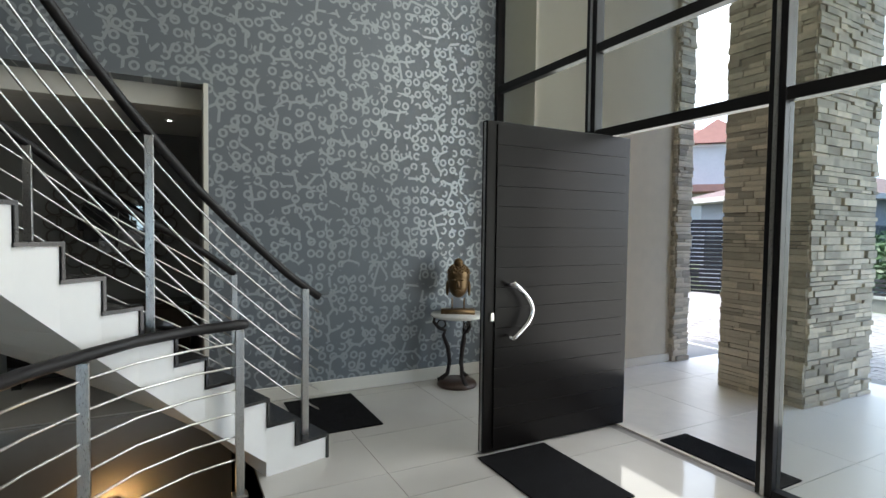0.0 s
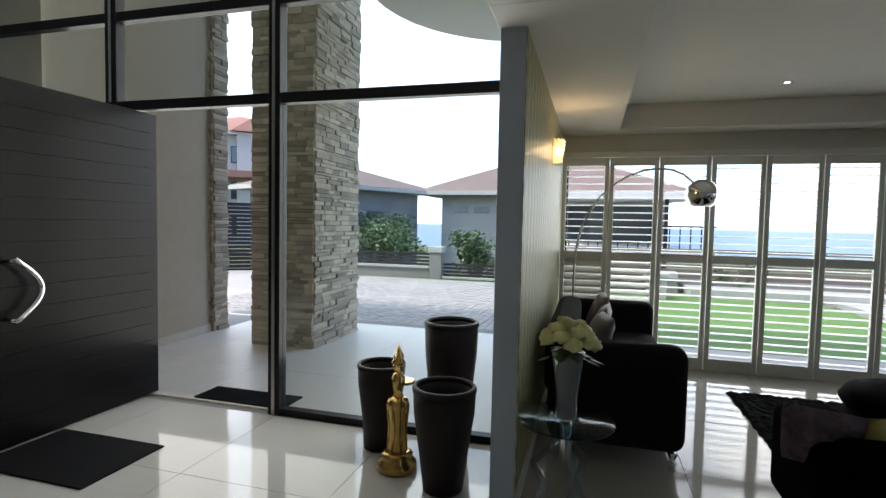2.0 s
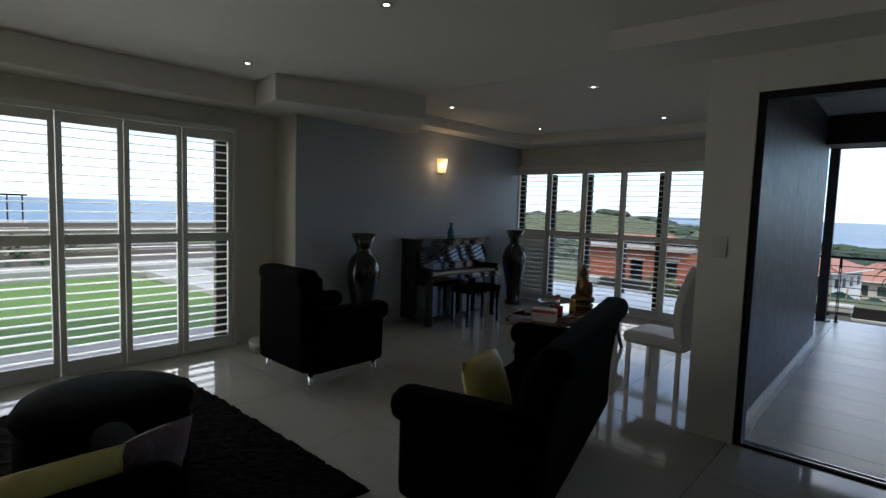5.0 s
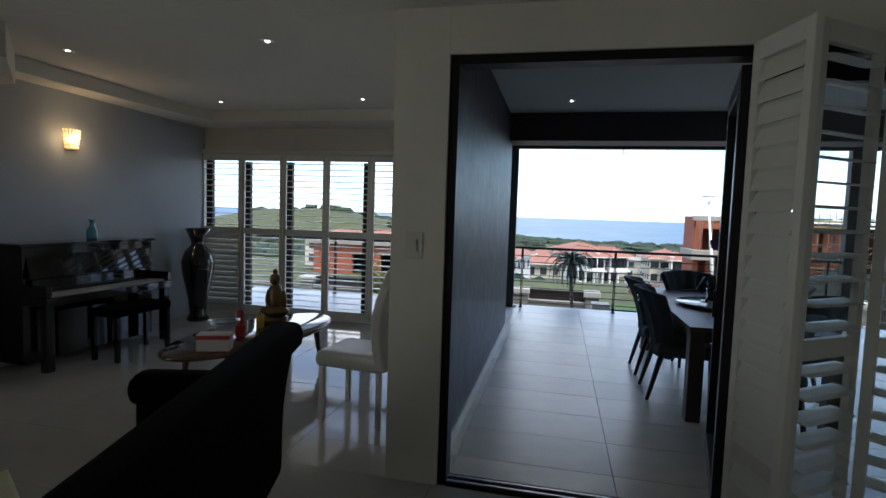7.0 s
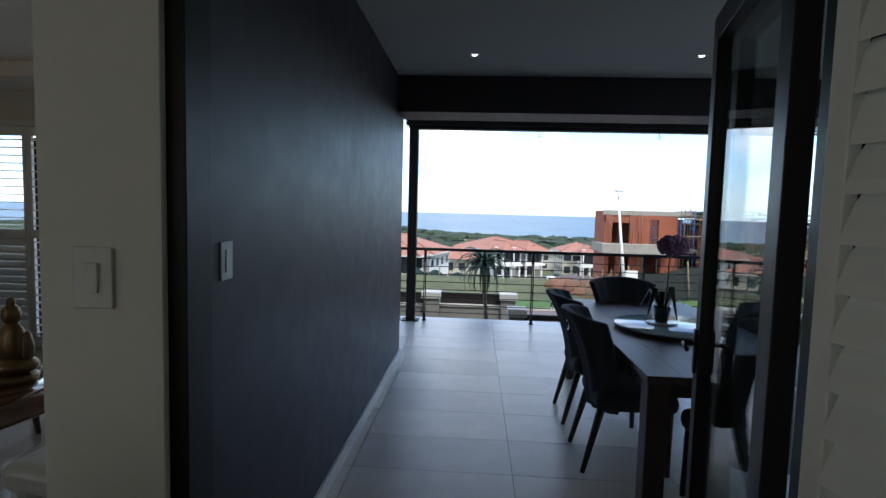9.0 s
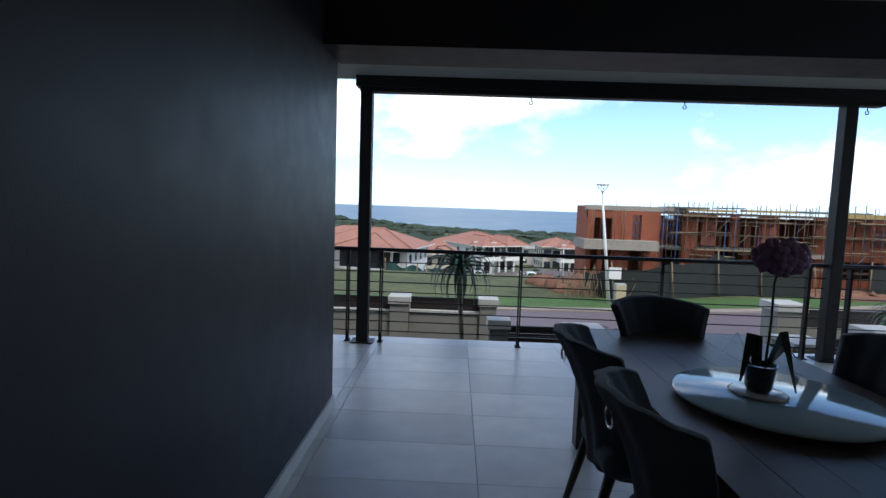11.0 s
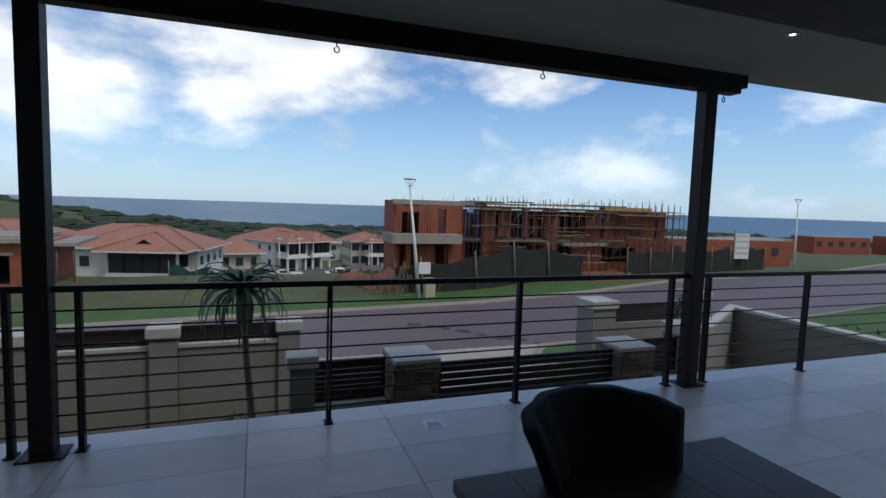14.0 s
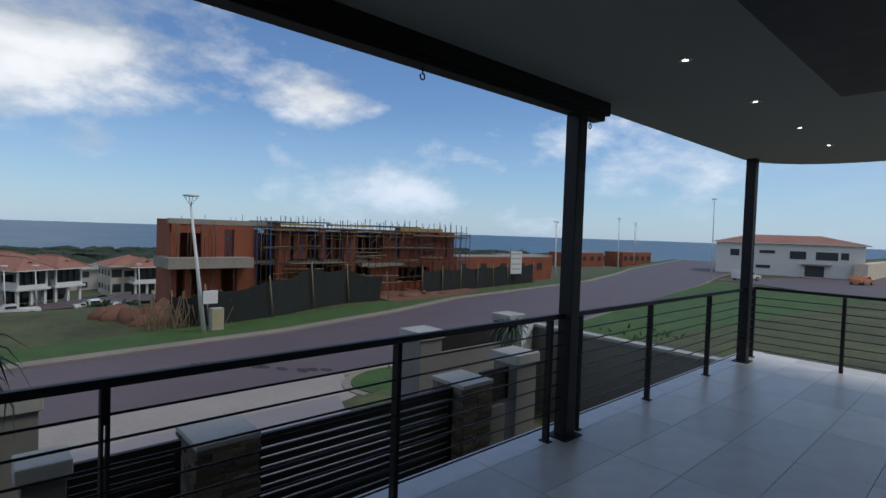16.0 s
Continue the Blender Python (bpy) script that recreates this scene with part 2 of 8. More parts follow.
CHAR = mat("charcoal_steel_paint", (0.017, 0.015, 0.016), 0.5, spec=0.3, var=0.12)
SHUT = mat("white_shutter_lacquer", (0.7, 0.71, 0.67), 0.4, var=0.03, scale=14)
BLKFAB = mat("black_velvet", (0.0012, 0.0011, 0.0012), 0.95, var=0.3, scale=30, bump=0.002, bscale=260, spec=0.03)
SOFAFAB = mat("charcoal_plum_fabric", (0.010, 0.008, 0.010), 0.9, var=0.2, scale=30, bump=0.0015, bscale=300, spec=0.15)
MAUVE = mat("mauve_satin", (0.16, 0.14, 0.17), 0.5, var=0.2, scale=12, bump=0.001, bscale=60)
GOLDFAB = mat("gold_satin", (0.45, 0.4, 0.14), 0.45, var=0.15, scale=12)
RUGM = mat("black_shag", (0.004, 0.004, 0.004), 1.0, var=0.4, scale=60, bump=0.01, bscale=160, spec=0.05)
MATM = mat("black_door_mat", (0.007, 0.007, 0.008), 0.95, var=0.3, scale=60, bump=0.003, bscale=400, spec=0.1)
WOODD = mat("dark_table_wood", (0.078, 0.052, 0.042), 0.4, var=0.35, scale=14, bump=0.0015, bscale=40, stretch=(6, 0.6, 1))
WOODL = mat("dark_leg_wood", (0.05, 0.03, 0.022), 0.4, var=0.3, scale=14)
BLKGLOSS = mat("black_piano_lacquer", (0.008, 0.008, 0.01), 0.05, var=0.1, coat=0.5)
WHITELE = mat("white_leather", (0.46, 0.46, 0.43), 0.4, var=0.05, bump=0.0006, bscale=160)
CHFAB = mat("blue_grey_chair_fabric", (0.045, 0.055, 0.07), 0.85, var=0.2, scale=22, bump=0.0015, bscale=260)
BRONZE = mat("aged_bronze", (0.17, 0.11, 0.055), 0.38, metal=0.75, var=0.4, scale=16, bump=0.002, bscale=60)
GOLD = mat("gilt", (0.55, 0.36, 0.12), 0.25, metal=0.95, var=0.3, scale=14, bump=0.002, bscale=60)
POT = mat("dark_fibre_pot", (0.016, 0.011, 0.011), 0.55, var=0.25, scale=20, bump=0.0015, bscale=200, spec=0.25)
MARBLE = mat("pale_marble", (0.6, 0.6, 0.58), 0.12, var=0.15, scale=9)
IRON = mat("dark_wrought_iron", (0.03, 0.025, 0.024), 0.5, metal=0.4, var=0.2)
PETALW = mat("cream_petal", (0.62, 0.58, 0.26), 0.6, var=0.1, obvar=0.1)
PETALP = mat("purple_petal", (0.30, 0.15, 0.29), 0.6, var=0.1, obvar=0.2)
LEAF = mat("leaf_green", (0.05, 0.095, 0.03), 0.5, var=0.25, obvar=0.25)
LEAF2 = mat("yellow_green_leaf", (0.12, 0.14, 0.03), 0.5, var=0.25, obvar=0.3)
ALOE = mat("aloe_leaf", (0.06, 0.1, 0.055), 0.45, var=0.25, obvar=0.2)
BARK = mat("grey_bark", (0.16, 0.13, 0.1), 0.9, var=0.3, bump=0.004, bscale=40)
STONE = mat("stacked_sandstone", (0.50, 0.43, 0.33), 0.85, var=0.25, scale=14, bump=0.004, bscale=50, obvar=0.35)
STONED = mat("stone_joint", (0.09, 0.085, 0.075), 0.95)
GREYR = mat("grey_render_wall", (0.18, 0.175, 0.158), 0.88, var=0.1, bump=0.001, bscale=90)
CAPM = mat("pale_coping", (0.36, 0.36, 0.335), 0.8, var=0.12, bump=0.001, bscale=80)
GRASS = mat("grass_ground", (0.066, 0.074, 0.024), 0.95, var=0.6, scale=2.2, bump=0.02, bscale=30)
LAWN = mat("mown_lawn", (0.10, 0.19, 0.04), 0.95, var=0.2, scale=9, bump=0.01, bscale=90)
ROADM = mat("purple_paver_road", (0.108, 0.080, 0.084), 0.62, var=0.14, scale=3, bump=0.003, bscale=20)
PAVE = mat("pale_cobble", (0.36, 0.33, 0.31), 0.75, var=0.16, scale=6, bump=0.004, bscale=30, obvar=0.15)
KERB = mat("kerb_concrete", (0.23, 0.195, 0.16), 0.85, var=0.2, scale=4)
EARTH = mat("red_earth", (0.15, 0.07, 0.042), 0.95, var=0.3, scale=3, bump=0.03, bscale=6)
BRICKM = mat("orange_brick", (0.235, 0.066, 0.032), 0.85, var=0.22, scale=5, bump=0.004, bscale=30, obvar=0.05)
CONC = mat("raw_concrete", (0.26, 0.235, 0.20), 0.85, var=0.2, scale=4, bump=0.003, bscale=30)
# near-black colour that paints the shade inside rooms and openings
DARKIN = mat("painted_interior_shade", (0.03, 0.028, 0.027), 0.9)
SCAFF = mat("rusty_scaffold", (0.11, 0.08, 0.06), 0.6, metal=0.4, var=0.3)
POLEW = mat("scaffold_timber", (0.21, 0.155, 0.095), 0.85, var=0.3)
BLUET = mat("blue_scaffold", (0.03, 0.08, 0.2), 0.6, var=0.2)
SHADEN = mat("black_shade_cloth", (0.010, 0.014, 0.012), 0.95, var=0.3, scale=2, bump=0.03, bscale=1.5)
ROOFB = mat("brown_tile_roof", (0.17, 0.115, 0.10), 0.85, var=0.2, scale=2.5, bump=0.01, bscale=20)
ROOFT = mat("terracotta_roof", (0.30, 0.14, 0.10), 0.8, var=0.18, scale=2.5, bump=0.01, bscale=20)
HWHITE = mat("house_white", (0.6, 0.6, 0.58), 0.8, var=0.06)
HGREY = mat("house_grey", (0.42, 0.40, 0.37), 0.8, var=0.06)
HCREAM = mat("house_cream", (0.5, 0.46, 0.38), 0.8, var=0.06)
WGLASS = mat("far_window_glass", (0.04, 0.05, 0.06), 0.08, spec=0.8)
LAMPW = mat("white_lamp_post", (0.62, 0.62, 0.6), 0.5, var=0.06)
CARW = mat("white_car_paint", (0.7, 0.7, 0.7), 0.15, coat=0.6)
CARO = mat("orange_car_paint", (0.55, 0.2, 0.06), 0.2, coat=0.6)
TYRE = mat("tyre", (0.02, 0.02, 0.02), 0.9)
BUSH = mat("scrub_green", (0.035, 0.06, 0.022), 0.9, var=0.4, scale=0.8, bump=0.3, bscale=0.6, obvar=0.25)
TREEC = mat("coastal_forest", (0.022, 0.038, 0.018), 0.95, var=0.5, scale=0.12, bump=1.0, bscale=0.12, obvar=0.2)
HILL = mat("green_hillside", (0.09, 0.13, 0.045), 0.95, var=0.3, scale=0.1)
SEA = mat("sea_water", (0.06, 0.12, 0.18), 0.4, var=0.2, scale=0.02, bump=0.15, bscale=0.3, spec=0.25)
GLASS = glass("clear_pane")
TINTG = glass("pale_table_glass", (0.8, 0.92, 0.95))
GLOW = mat("lamp_glow", (1, 0.9, 0.7), 0.5, emit=((1.0, 0.70, 0.34), 4.0))
GLOWW = mat("downlight_glow", (1, 1, 1), 0.5, emit=((1.0, 0.96, 0.9), 6.0))
CRYSTAL = mat("amber_crystal", (0.9, 0.8, 0.6), 0.1, emit=((1.0, 0.55, 0.2), 0.35), spec=0.8)
SWITCHW = mat("switch_plastic", (0.6, 0.6, 0.57), 0.35)
PORT = mat("blue_glass", (0.05, 0.25, 0.4), 0.1, spec=0.8)
RED = mat("red_wax", (0.4, 0.03, 0.03), 0.5)
YEL = mat("yellow_wax", (0.55, 0.38, 0.05), 0.5)
PAPERW = mat("printed_box", (0.6, 0.56, 0.54), 0.6)


# ---- mesh helpers ----
def box(bm, x0, x1, y0, y1, z0, z1, m=None):
    v = [bm.verts.new((x, y, z)) for z in (z0, z1) for y in (y0, y1) for x in (x0, x1)]
    if m is not None:
        for a in v:
            a.co = m @ a.co
    for f in ((0, 2, 3, 1), (4, 5, 7, 6), (0, 1, 5, 4), (2, 6, 7, 3), (0, 4, 6, 2), (1, 3, 7, 5)):
        bm.faces.new([v[i] for i in f])


def tube(bm, pts, r, n=8, taper=None, cap=True):
    """A round bar along points; r one radius, or taper a radius for each point."""
    pts = [Vector(p) for p in pts]
    rings = []
    up = None
    for i, p in enumerate(pts):
        d = (pts[min(i + 1, len(pts) - 1)] - pts[max(i - 1, 0)]).normalized()
        ref = Vector((0, 0, 1)) if abs(d.z) < 0.95 else Vector((1, 0, 0))
        a = d.cross(ref).normalized()
        if up is not None and a.dot(up) < 0:
            a = -a
        up = a
        b = d.cross(a)
        rr = taper[i] if taper else r
        rings.append([bm.verts.new(p + (a * math.cos(t) + b * math.sin(t)) * rr) for t in (2 * math.pi * k / n for k in range(n))])
    for q, s in zip(rings, rings[1:]):
        for k in range(n):
            bm.faces.new((q[k], q[(k + 1) % n], s[(k + 1) % n], s[k]))
    if cap:
        bm.faces.new(rings[0][::-1])
        bm.faces.new(rings[-1])


def lathe(bm, prof, n=24, c=(0, 0, 0), sx=1.0, sy=1.0, closed=False):
    """A turned body from (radius, height) points, bottom to top."""
    rings = []
    for r, z in prof:
        rings.append([bm.verts.new((c[0] + r * sx * math.cos(2 * math.pi * k / n), c[1] + r * sy * math.sin(2 * math.pi * k / n), c[2] + z)) for k in range(n)])
    for q, s in zip(rings, rings[1:]):
        for k in range(n):
            bm.faces.new((q[k], q[(k + 1) % n], s[(k + 1) % n], s[k]))
    if closed:
        q, s = rings[-1], rings[0]
        for k in range(n):
            bm.faces.new((q[k], q[(k + 1) % n], s[(k + 1) % n], s[k]))
        return
    bm.faces.new(rings[0][::-1])
    bm.faces.new(rings[-1])


def blob(bm, c, rx, ry, rz, n=10, m=6, seed=0, rough=0.0):
    prof = []
    base = len(bm.verts)
    lathe(bm, [(max(0.02, math.sin(math.pi * i / m)), -math.cos(math.pi * i / m)) for i in range(m + 1)], n)
    bm.verts.ensure_lookup_table()
    for v in bm.verts[base:]:
        k = 1 + rough * noise.noise(Vector((v.co.x * 1.7 + seed, v.co.y * 1.7, v.co.z * 1.7)))
        v.co = Vector((c[0] + v.co.x * rx * k, c[1] + v.co.y * ry * k, c[2] + v.co.z * rz * k))


def prism(bm, poly, z0, z1):
    a = [bm.verts.new((x, y, z0)) for x, y in poly]
    b = [bm.verts.new((x, y, z1)) for x, y in poly]
    bm.faces.new(a[::-1])
    bm.faces.new(b)
    n = len(poly)
    for i in range(n):
        bm.faces.new((a[i], a[(i + 1) % n], b[(i + 1) % n], b[i]))


def part(name, bm, material, parent=None, label="", smooth=False, bevel=0.0, seg=2, kind=""):
    """One mesh object, top level or under a thing."""
    bmesh.ops.recalc_face_normals(bm, faces=bm.faces)
    me = bpy.data.meshes.new(name)
    bm.to_mesh(me)
    bm.free()
    me.materials.append(material)
    ob = new(name, me)
    if smooth:
        for p in me.polygons:
            p.use_smooth = True
    if bevel:
        md = ob.modifiers.new("bevel", "BEVEL")
        md.width, md.segments, md.limit_method = bevel, seg, "ANGLE"
        md.use_clamp_overlap = md.harden_normals = True
        for p in me.polygons:
            p.use_smooth = seg > 1
    if parent is not None:
        ob.parent = parent
    return tagged(ob, label, kind=kind)


def wall(name, mt, *boxes, bevel=0.0, label=""):
    bm = bmesh.new()
    for b in boxes:
        box(bm, *b)
    return part(name, bm, mt, None, label, bevel=bevel, kind="structure")


def thing(name, label, category, x=0, y=0, z=0, rz=0, group=""):
    ob = new(name)
    ob.matrix_world = pose(x, y, z, 0, 0, rz)
    return tagged(ob, label, category, group)


def P(name, mt, parent, *boxes, bevel=0.0, seg=2, label="", smooth=False):
    bm = bmesh.new()
    for b in boxes:
        box(bm, *b)
    return part(name, bm, mt, parent, label, smooth=smooth, bevel=bevel, seg=seg)


def T(name, mt, parent, pts, r, n=8, label="", taper=None):
    bm = bmesh.new()
    tube(bm, pts, r, n, taper)
    return part(name, bm, mt, parent, label, smooth=True)


def LA(name, mt, parent, prof, n=24, c=(0, 0, 0), label="", sx=1.0, sy=1.0, closed=False):
    bm = bmesh.new()
    lathe(bm, prof, n, c, sx, sy, closed)
    return part(name, bm, mt, parent, label, smooth=True)


def share(name, me, parent, m):
    """A piece on a mesh that its like share."""
    ob = new(name, me)
    ob.parent = parent
    ob.matrix_basis = m
    return ob


def mesh_of(mt, *boxes):
    bm = bmesh.new()
    for b in boxes:
        box(bm, *b)
    bmesh.ops.recalc_face_normals(bm, faces=bm.faces)
    me = bpy.data.meshes.new("piece")
    bm.to_mesh(me)
    bm.free()
    me.materials.append(mt)
    return me

# ---- large structure ----
W = 0.25
XG, YW = -3.1, -6.72                       # glass front, wallpapered wall
XS = -5.68                                 # living-room shutters
XSL, YD = -1.08, 3.9                       # slate wall's face, sliding-door plane
ZS, ZM, ZC, ZT = 2.55, 2.66, 2.8, 2.82     # soffit, shallow soffit, tray, terrace ceiling
ZE = 5.6                                   # entrance hall ceiling


def slant(y):
    """The wall behind the piano runs slightly askew."""
    return -5.3 - (y - 3.07) * 0.047


wall("floor", GROUT, (-6.1, 9.0, 3.9, 10.12, -0.25, -0.012), (-3.25, 9.0, -4.9, 3.9, -0.25, -0.012), (-3.25, -0.3, -6.9, -4.9, -0.25, -0.012),
     (2.4, 9.0, -9.5, -4.9, -0.25, -0.012), (-0.3, 2.4, -9.5, -6.95, -0.25, -0.012), (-6.1, -3.25, -1.8, 3.9, -0.25, -0.012), (-6.9, -3.25, -6.9, -1.8, -0.25, -0.012))
# wallpapered wall with its opening on the left
wall("wall_south", WALLPAPER, (XG, -0.07, YW - 0.2, YW, 0, ZE), (-0.07, 4.5, YW - 0.2, YW, 2.85, ZE))
wall("baseboard", WHITE, (XG, -0.07, YW, YW + 0.018, 0, 0.13), bevel=0.004)
wall("opening_trim", WHITE, (-0.1, -0.06, YW - 0.22, YW + 0.012, 0, 2.86), (-0.1, 4.5, YW - 0.45, YW - 0.21, 2.67, 2.9), bevel=0.004)
GREYIN = mat("corridor_grey_paint", (0.2, 0.205, 0.2), 0.8, var=0.05)
wall("corridor_wall", GREYIN, (-0.35, 4.7, -8.75, -8.5, -0.02, 3.2), (-0.35, -0.1, -8.5, YW - 0.2, -0.02, 3.2), (4.5, 4.7, -8.5, YW, -0.02, 3.2))
wall("corridor_ceiling", CEIL, (-0.35, 4.7, -8.5, YW - 0.45, 2.67, 2.8))
wall("stairwell_wall", GREYIN, (-0.35, 2.6, -6.97, -6.95, -3.2, -0.02), (2.4, 2.5, -6.95, -4.9, -3.2, -0.02), (-0.45, -0.3, -6.95, -4.9, -3.2, -0.02), (-0.3, 2.4, -4.95, -4.85, -3.2, -0.02))
wall("lower_floor", GREYIN, (-0.5, 2.6, -7.0, -4.8, -3.3, -3.2))
# hall shell behind and above the camera
wall("wall_east", WHITE, (9.0, 9.2, -9.5, YD, -0.25, ZE), (4.5, 9.0, YW - 0.2, YW, 0, ZE))
wall("hall_ceiling", CEIL, (XG - 0.1, 9.2, -9.5, -1.6, ZE, ZE + 0.2))
wall("upper_wall", WHITE, (-2.28, 9.0, -1.74, -1.6, ZC + 0.2, ZE))
# end wall between hall and living room, green paper on the living side
wall("wall_divider", PALEBLUE, (-6.0, -2.28, -1.74, -1.606, 0, ZS), (-6.0, -2.28, -1.74, -1.6, ZS, ZE), bevel=0.004)
wall("wall_green", GREENPAPER, (-5.75, -2.285, -1.606, -1.6, 0, ZS))
wall("baseboard", WHITE, (-5.75, -2.29, -1.6, -1.585, 0, 0.1), bevel=0.004)
# shutter wall
wall("wall_west", WHITE, (-6.0, -5.72, 2.552, 3.1, 0, ZC + 0.2), (-6.0, -5.72, -1.6, 2.552, 2.35, ZC + 0.2))
# pier and piano wall
bmx = bmesh.new()
prism(bmx, [(-6.0, 3.07), (slant(3.07), 3.07), (slant(7.82), 7.82), (-6.1, 7.82)], 0, ZC + 0.2)
part("wall_piano", bmx, PALEBLUE, kind="structure")
wall("pier_face", WHITE, (-5.72, -5.302, 3.062, 3.07, 0, ZS))
# dining window wall
wall("wall_north", WHITE, (-6.1, -5.58, 7.82, 8.05, 0, ZC + 0.2), (-5.58, -1.34, 7.78, 8.05, 2.35, ZC + 0.2), (-1.6, -1.36, 7.78, 8.05, 0, 2.27))
wall("wall_slate", SLATE, (-1.2, XSL, YD + 0.14, 8.05, 0, ZC + 0.25), (-1.359, -1.2, 8.046, 8.05, 0, ZC + 0.2))
wall("wall_inner", WHITE, (-1.36, -1.2, YD + 0.14, 8.046, 0, ZC + 0.2), (-1.36, -1.05, YD - 0.02, YD + 0.14, 0, ZC + 0.2), bevel=0.003)
wall("slate_skirting", EDGE, (XSL, XSL + 0.014, YD + 0.16, 8.05, 0, 0.09))
wall("door_head", WHITE, (-1.05, 9.0, YD - 0.02, YD + 0.14, 2.41, ZC + 0.2))
wall("wall_door_east", WHITE, (3.6, 9.0, YD - 0.02, YD + 0.14, 0, 2.41))
# sliding-door frame
wall("door_frame", BLACKAL, (-1.05, -1.0, YD, YD + 0.12, 0, 2.41), (-1.0, 3.6, YD, YD + 0.12, 2.36, 2.41), (-1.0, 3.6, YD, YD + 0.12, -0.01, 0.012), bevel=0.002)
wall("door_track", STEEL, (-1.0, 3.6, YD + 0.02, YD + 0.035, 0.012, 0.02), (-1.0, 3.6, YD + 0.075, YD + 0.09, 0.012, 0.02))


# living-room ceiling: soffit round a tray, one mesh
def ceiling_living():
    bm = bmesh.new()
    box(bm, -6.0, 9.0, -1.75, YD + 0.1, ZC, ZC + 0.15)
    box(bm, -6.1, -1.2, YD + 0.1, 7.9, ZC, ZC + 0.15)
    box(bm, -5.8, -5.34, -1.6, 2.62, ZS, ZC)            # along the shutters
    box(bm, -5.34, -2.0, -1.75, -1.0, ZS, ZC)           # along the green wall
    box(bm, -2.0, 9.0, -1.75, -1.35, ZS, ZC)
    prism(bm, [(-5.8, 2.62), (-5.34, 2.62), (-4.79, 2.52), (-4.32, 4.08), (-5.1, 4.75), (-5.8, 4.75)], ZS, ZC)   # round the pier
    prism(bm, [(-5.7, 4.75), (-5.1, 4.75), (-5.08, 6.5), (-4.95, 7.2), (-2.25, 7.22), (-1.9, 6.95), (-1.36, 6.95), (-1.36, 7.82), (-5.7, 7.82)], ZM, ZC)
    prism(bm, [(-1.95, 3.9), (-1.84, 3.28), (-0.4, 3.42), (5.0, 3.42), (5.0, 3.9)], ZM, ZC)
    prism(bm, [(-1.95, 3.9), (-1.36, 3.9), (-1.36, 6.95), (-1.9, 6.95)], ZM, ZC)
    return part("ceiling", bm, CEIL, kind="structure", bevel=0.006)


ceiling_living()
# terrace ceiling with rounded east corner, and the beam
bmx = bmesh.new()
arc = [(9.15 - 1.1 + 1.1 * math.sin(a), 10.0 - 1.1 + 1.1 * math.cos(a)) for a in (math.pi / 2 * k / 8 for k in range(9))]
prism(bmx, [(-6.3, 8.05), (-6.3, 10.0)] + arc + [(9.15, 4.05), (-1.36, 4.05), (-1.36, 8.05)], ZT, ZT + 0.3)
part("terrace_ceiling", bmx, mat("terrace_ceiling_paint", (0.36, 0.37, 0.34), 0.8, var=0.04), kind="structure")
wall("terrace_beam", SLATE, (XSL, 3.6, 7.65, 8.1, 2.48, ZT), bevel=0.004)
wall("post_channel", CHAR, (-1.3, 4.15, 9.8, 9.96, 2.71, 2.82), (-1.26, 4.1, 9.82, 9.94, 2.66, 2.71), bevel=0.003)
wall("upper_storey", HGREY, (-6.3, 9.1, -9.6, 9.9, ZE + 0.2, ZE + 0.6), (-6.0, 9.1, 3.9, 9.0, ZT + 0.3, ZE + 0.2), (-6.0, -3.4, -1.75, 3.9, ZC + 0.2, ZE + 0.2))


# ---- glazed entrance front ----
def entrance_front():
    root = thing("window_entrance", "tall black aluminium framed glass wall round the front door", "window wall", XG, 0, 0)
    root["kind"] = "structure"
    y0, y1 = YW, -1.745
    for q in (
      (-0.05, 0.05, -3.66, -3.56, 0, ZE), (-0.045, 0.045, -5.26, -5.14, 2.42, ZE), (-0.045, 0.045, y0, y0 + 0.06, 0, ZE), (-0.045, 0.045, y1 - 0.03, y1, 0, ZE),
      (-0.04, 0.04, y0 + 0.06, -5.26, 3.16, 3.24), (-0.04, 0.04, -5.14, -3.66, 3.16, 3.24), (-0.04, 0.04, -3.56, y1 - 0.03, 3.16, 3.24),
      (-0.04, 0.04, y0 + 0.06, -3.66, 2.42, 2.5), (-0.04, 0.04, -3.56, y1 - 0.03, 2.42, 2.5),
      (-0.04, 0.04, -3.56, y1 - 0.03, 0, 0.05), (-0.04, 0.04, y0 + 0.06, -5.14, 0, 0.05)):
        P("frame_bar", BLACKAL, root, q, bevel=0.004)
    P("mullion_trim", STEEL, root, (0.051, 0.056, -3.625, -3.60, 0, ZE), (0.046, 0.051, -5.215, -5.19, 2.5, ZE), label="grey aluminium cover strip")
    g = [(-3.56, y1 - 0.03, 0.05, 2.42), (-3.56, y1 - 0.03, 2.5, 3.16), (-3.56, y1 - 0.03, 3.24, ZE), (-5.14, -3.66, 2.5, 3.16), (-5.14, -3.66, 3.24, ZE),
         (y0 + 0.06, -5.26, 0.05, 2.42), (y0 + 0.06, -5.26, 2.5, 3.16), (y0 + 0.06, -5.26, 3.24, ZE)]
    for a, b, c, d in g:
        o = P("pane", GLASS, root, (-0.004, 0.004, a, b, c, d))
        o.visible_shadow = False


entrance_front()
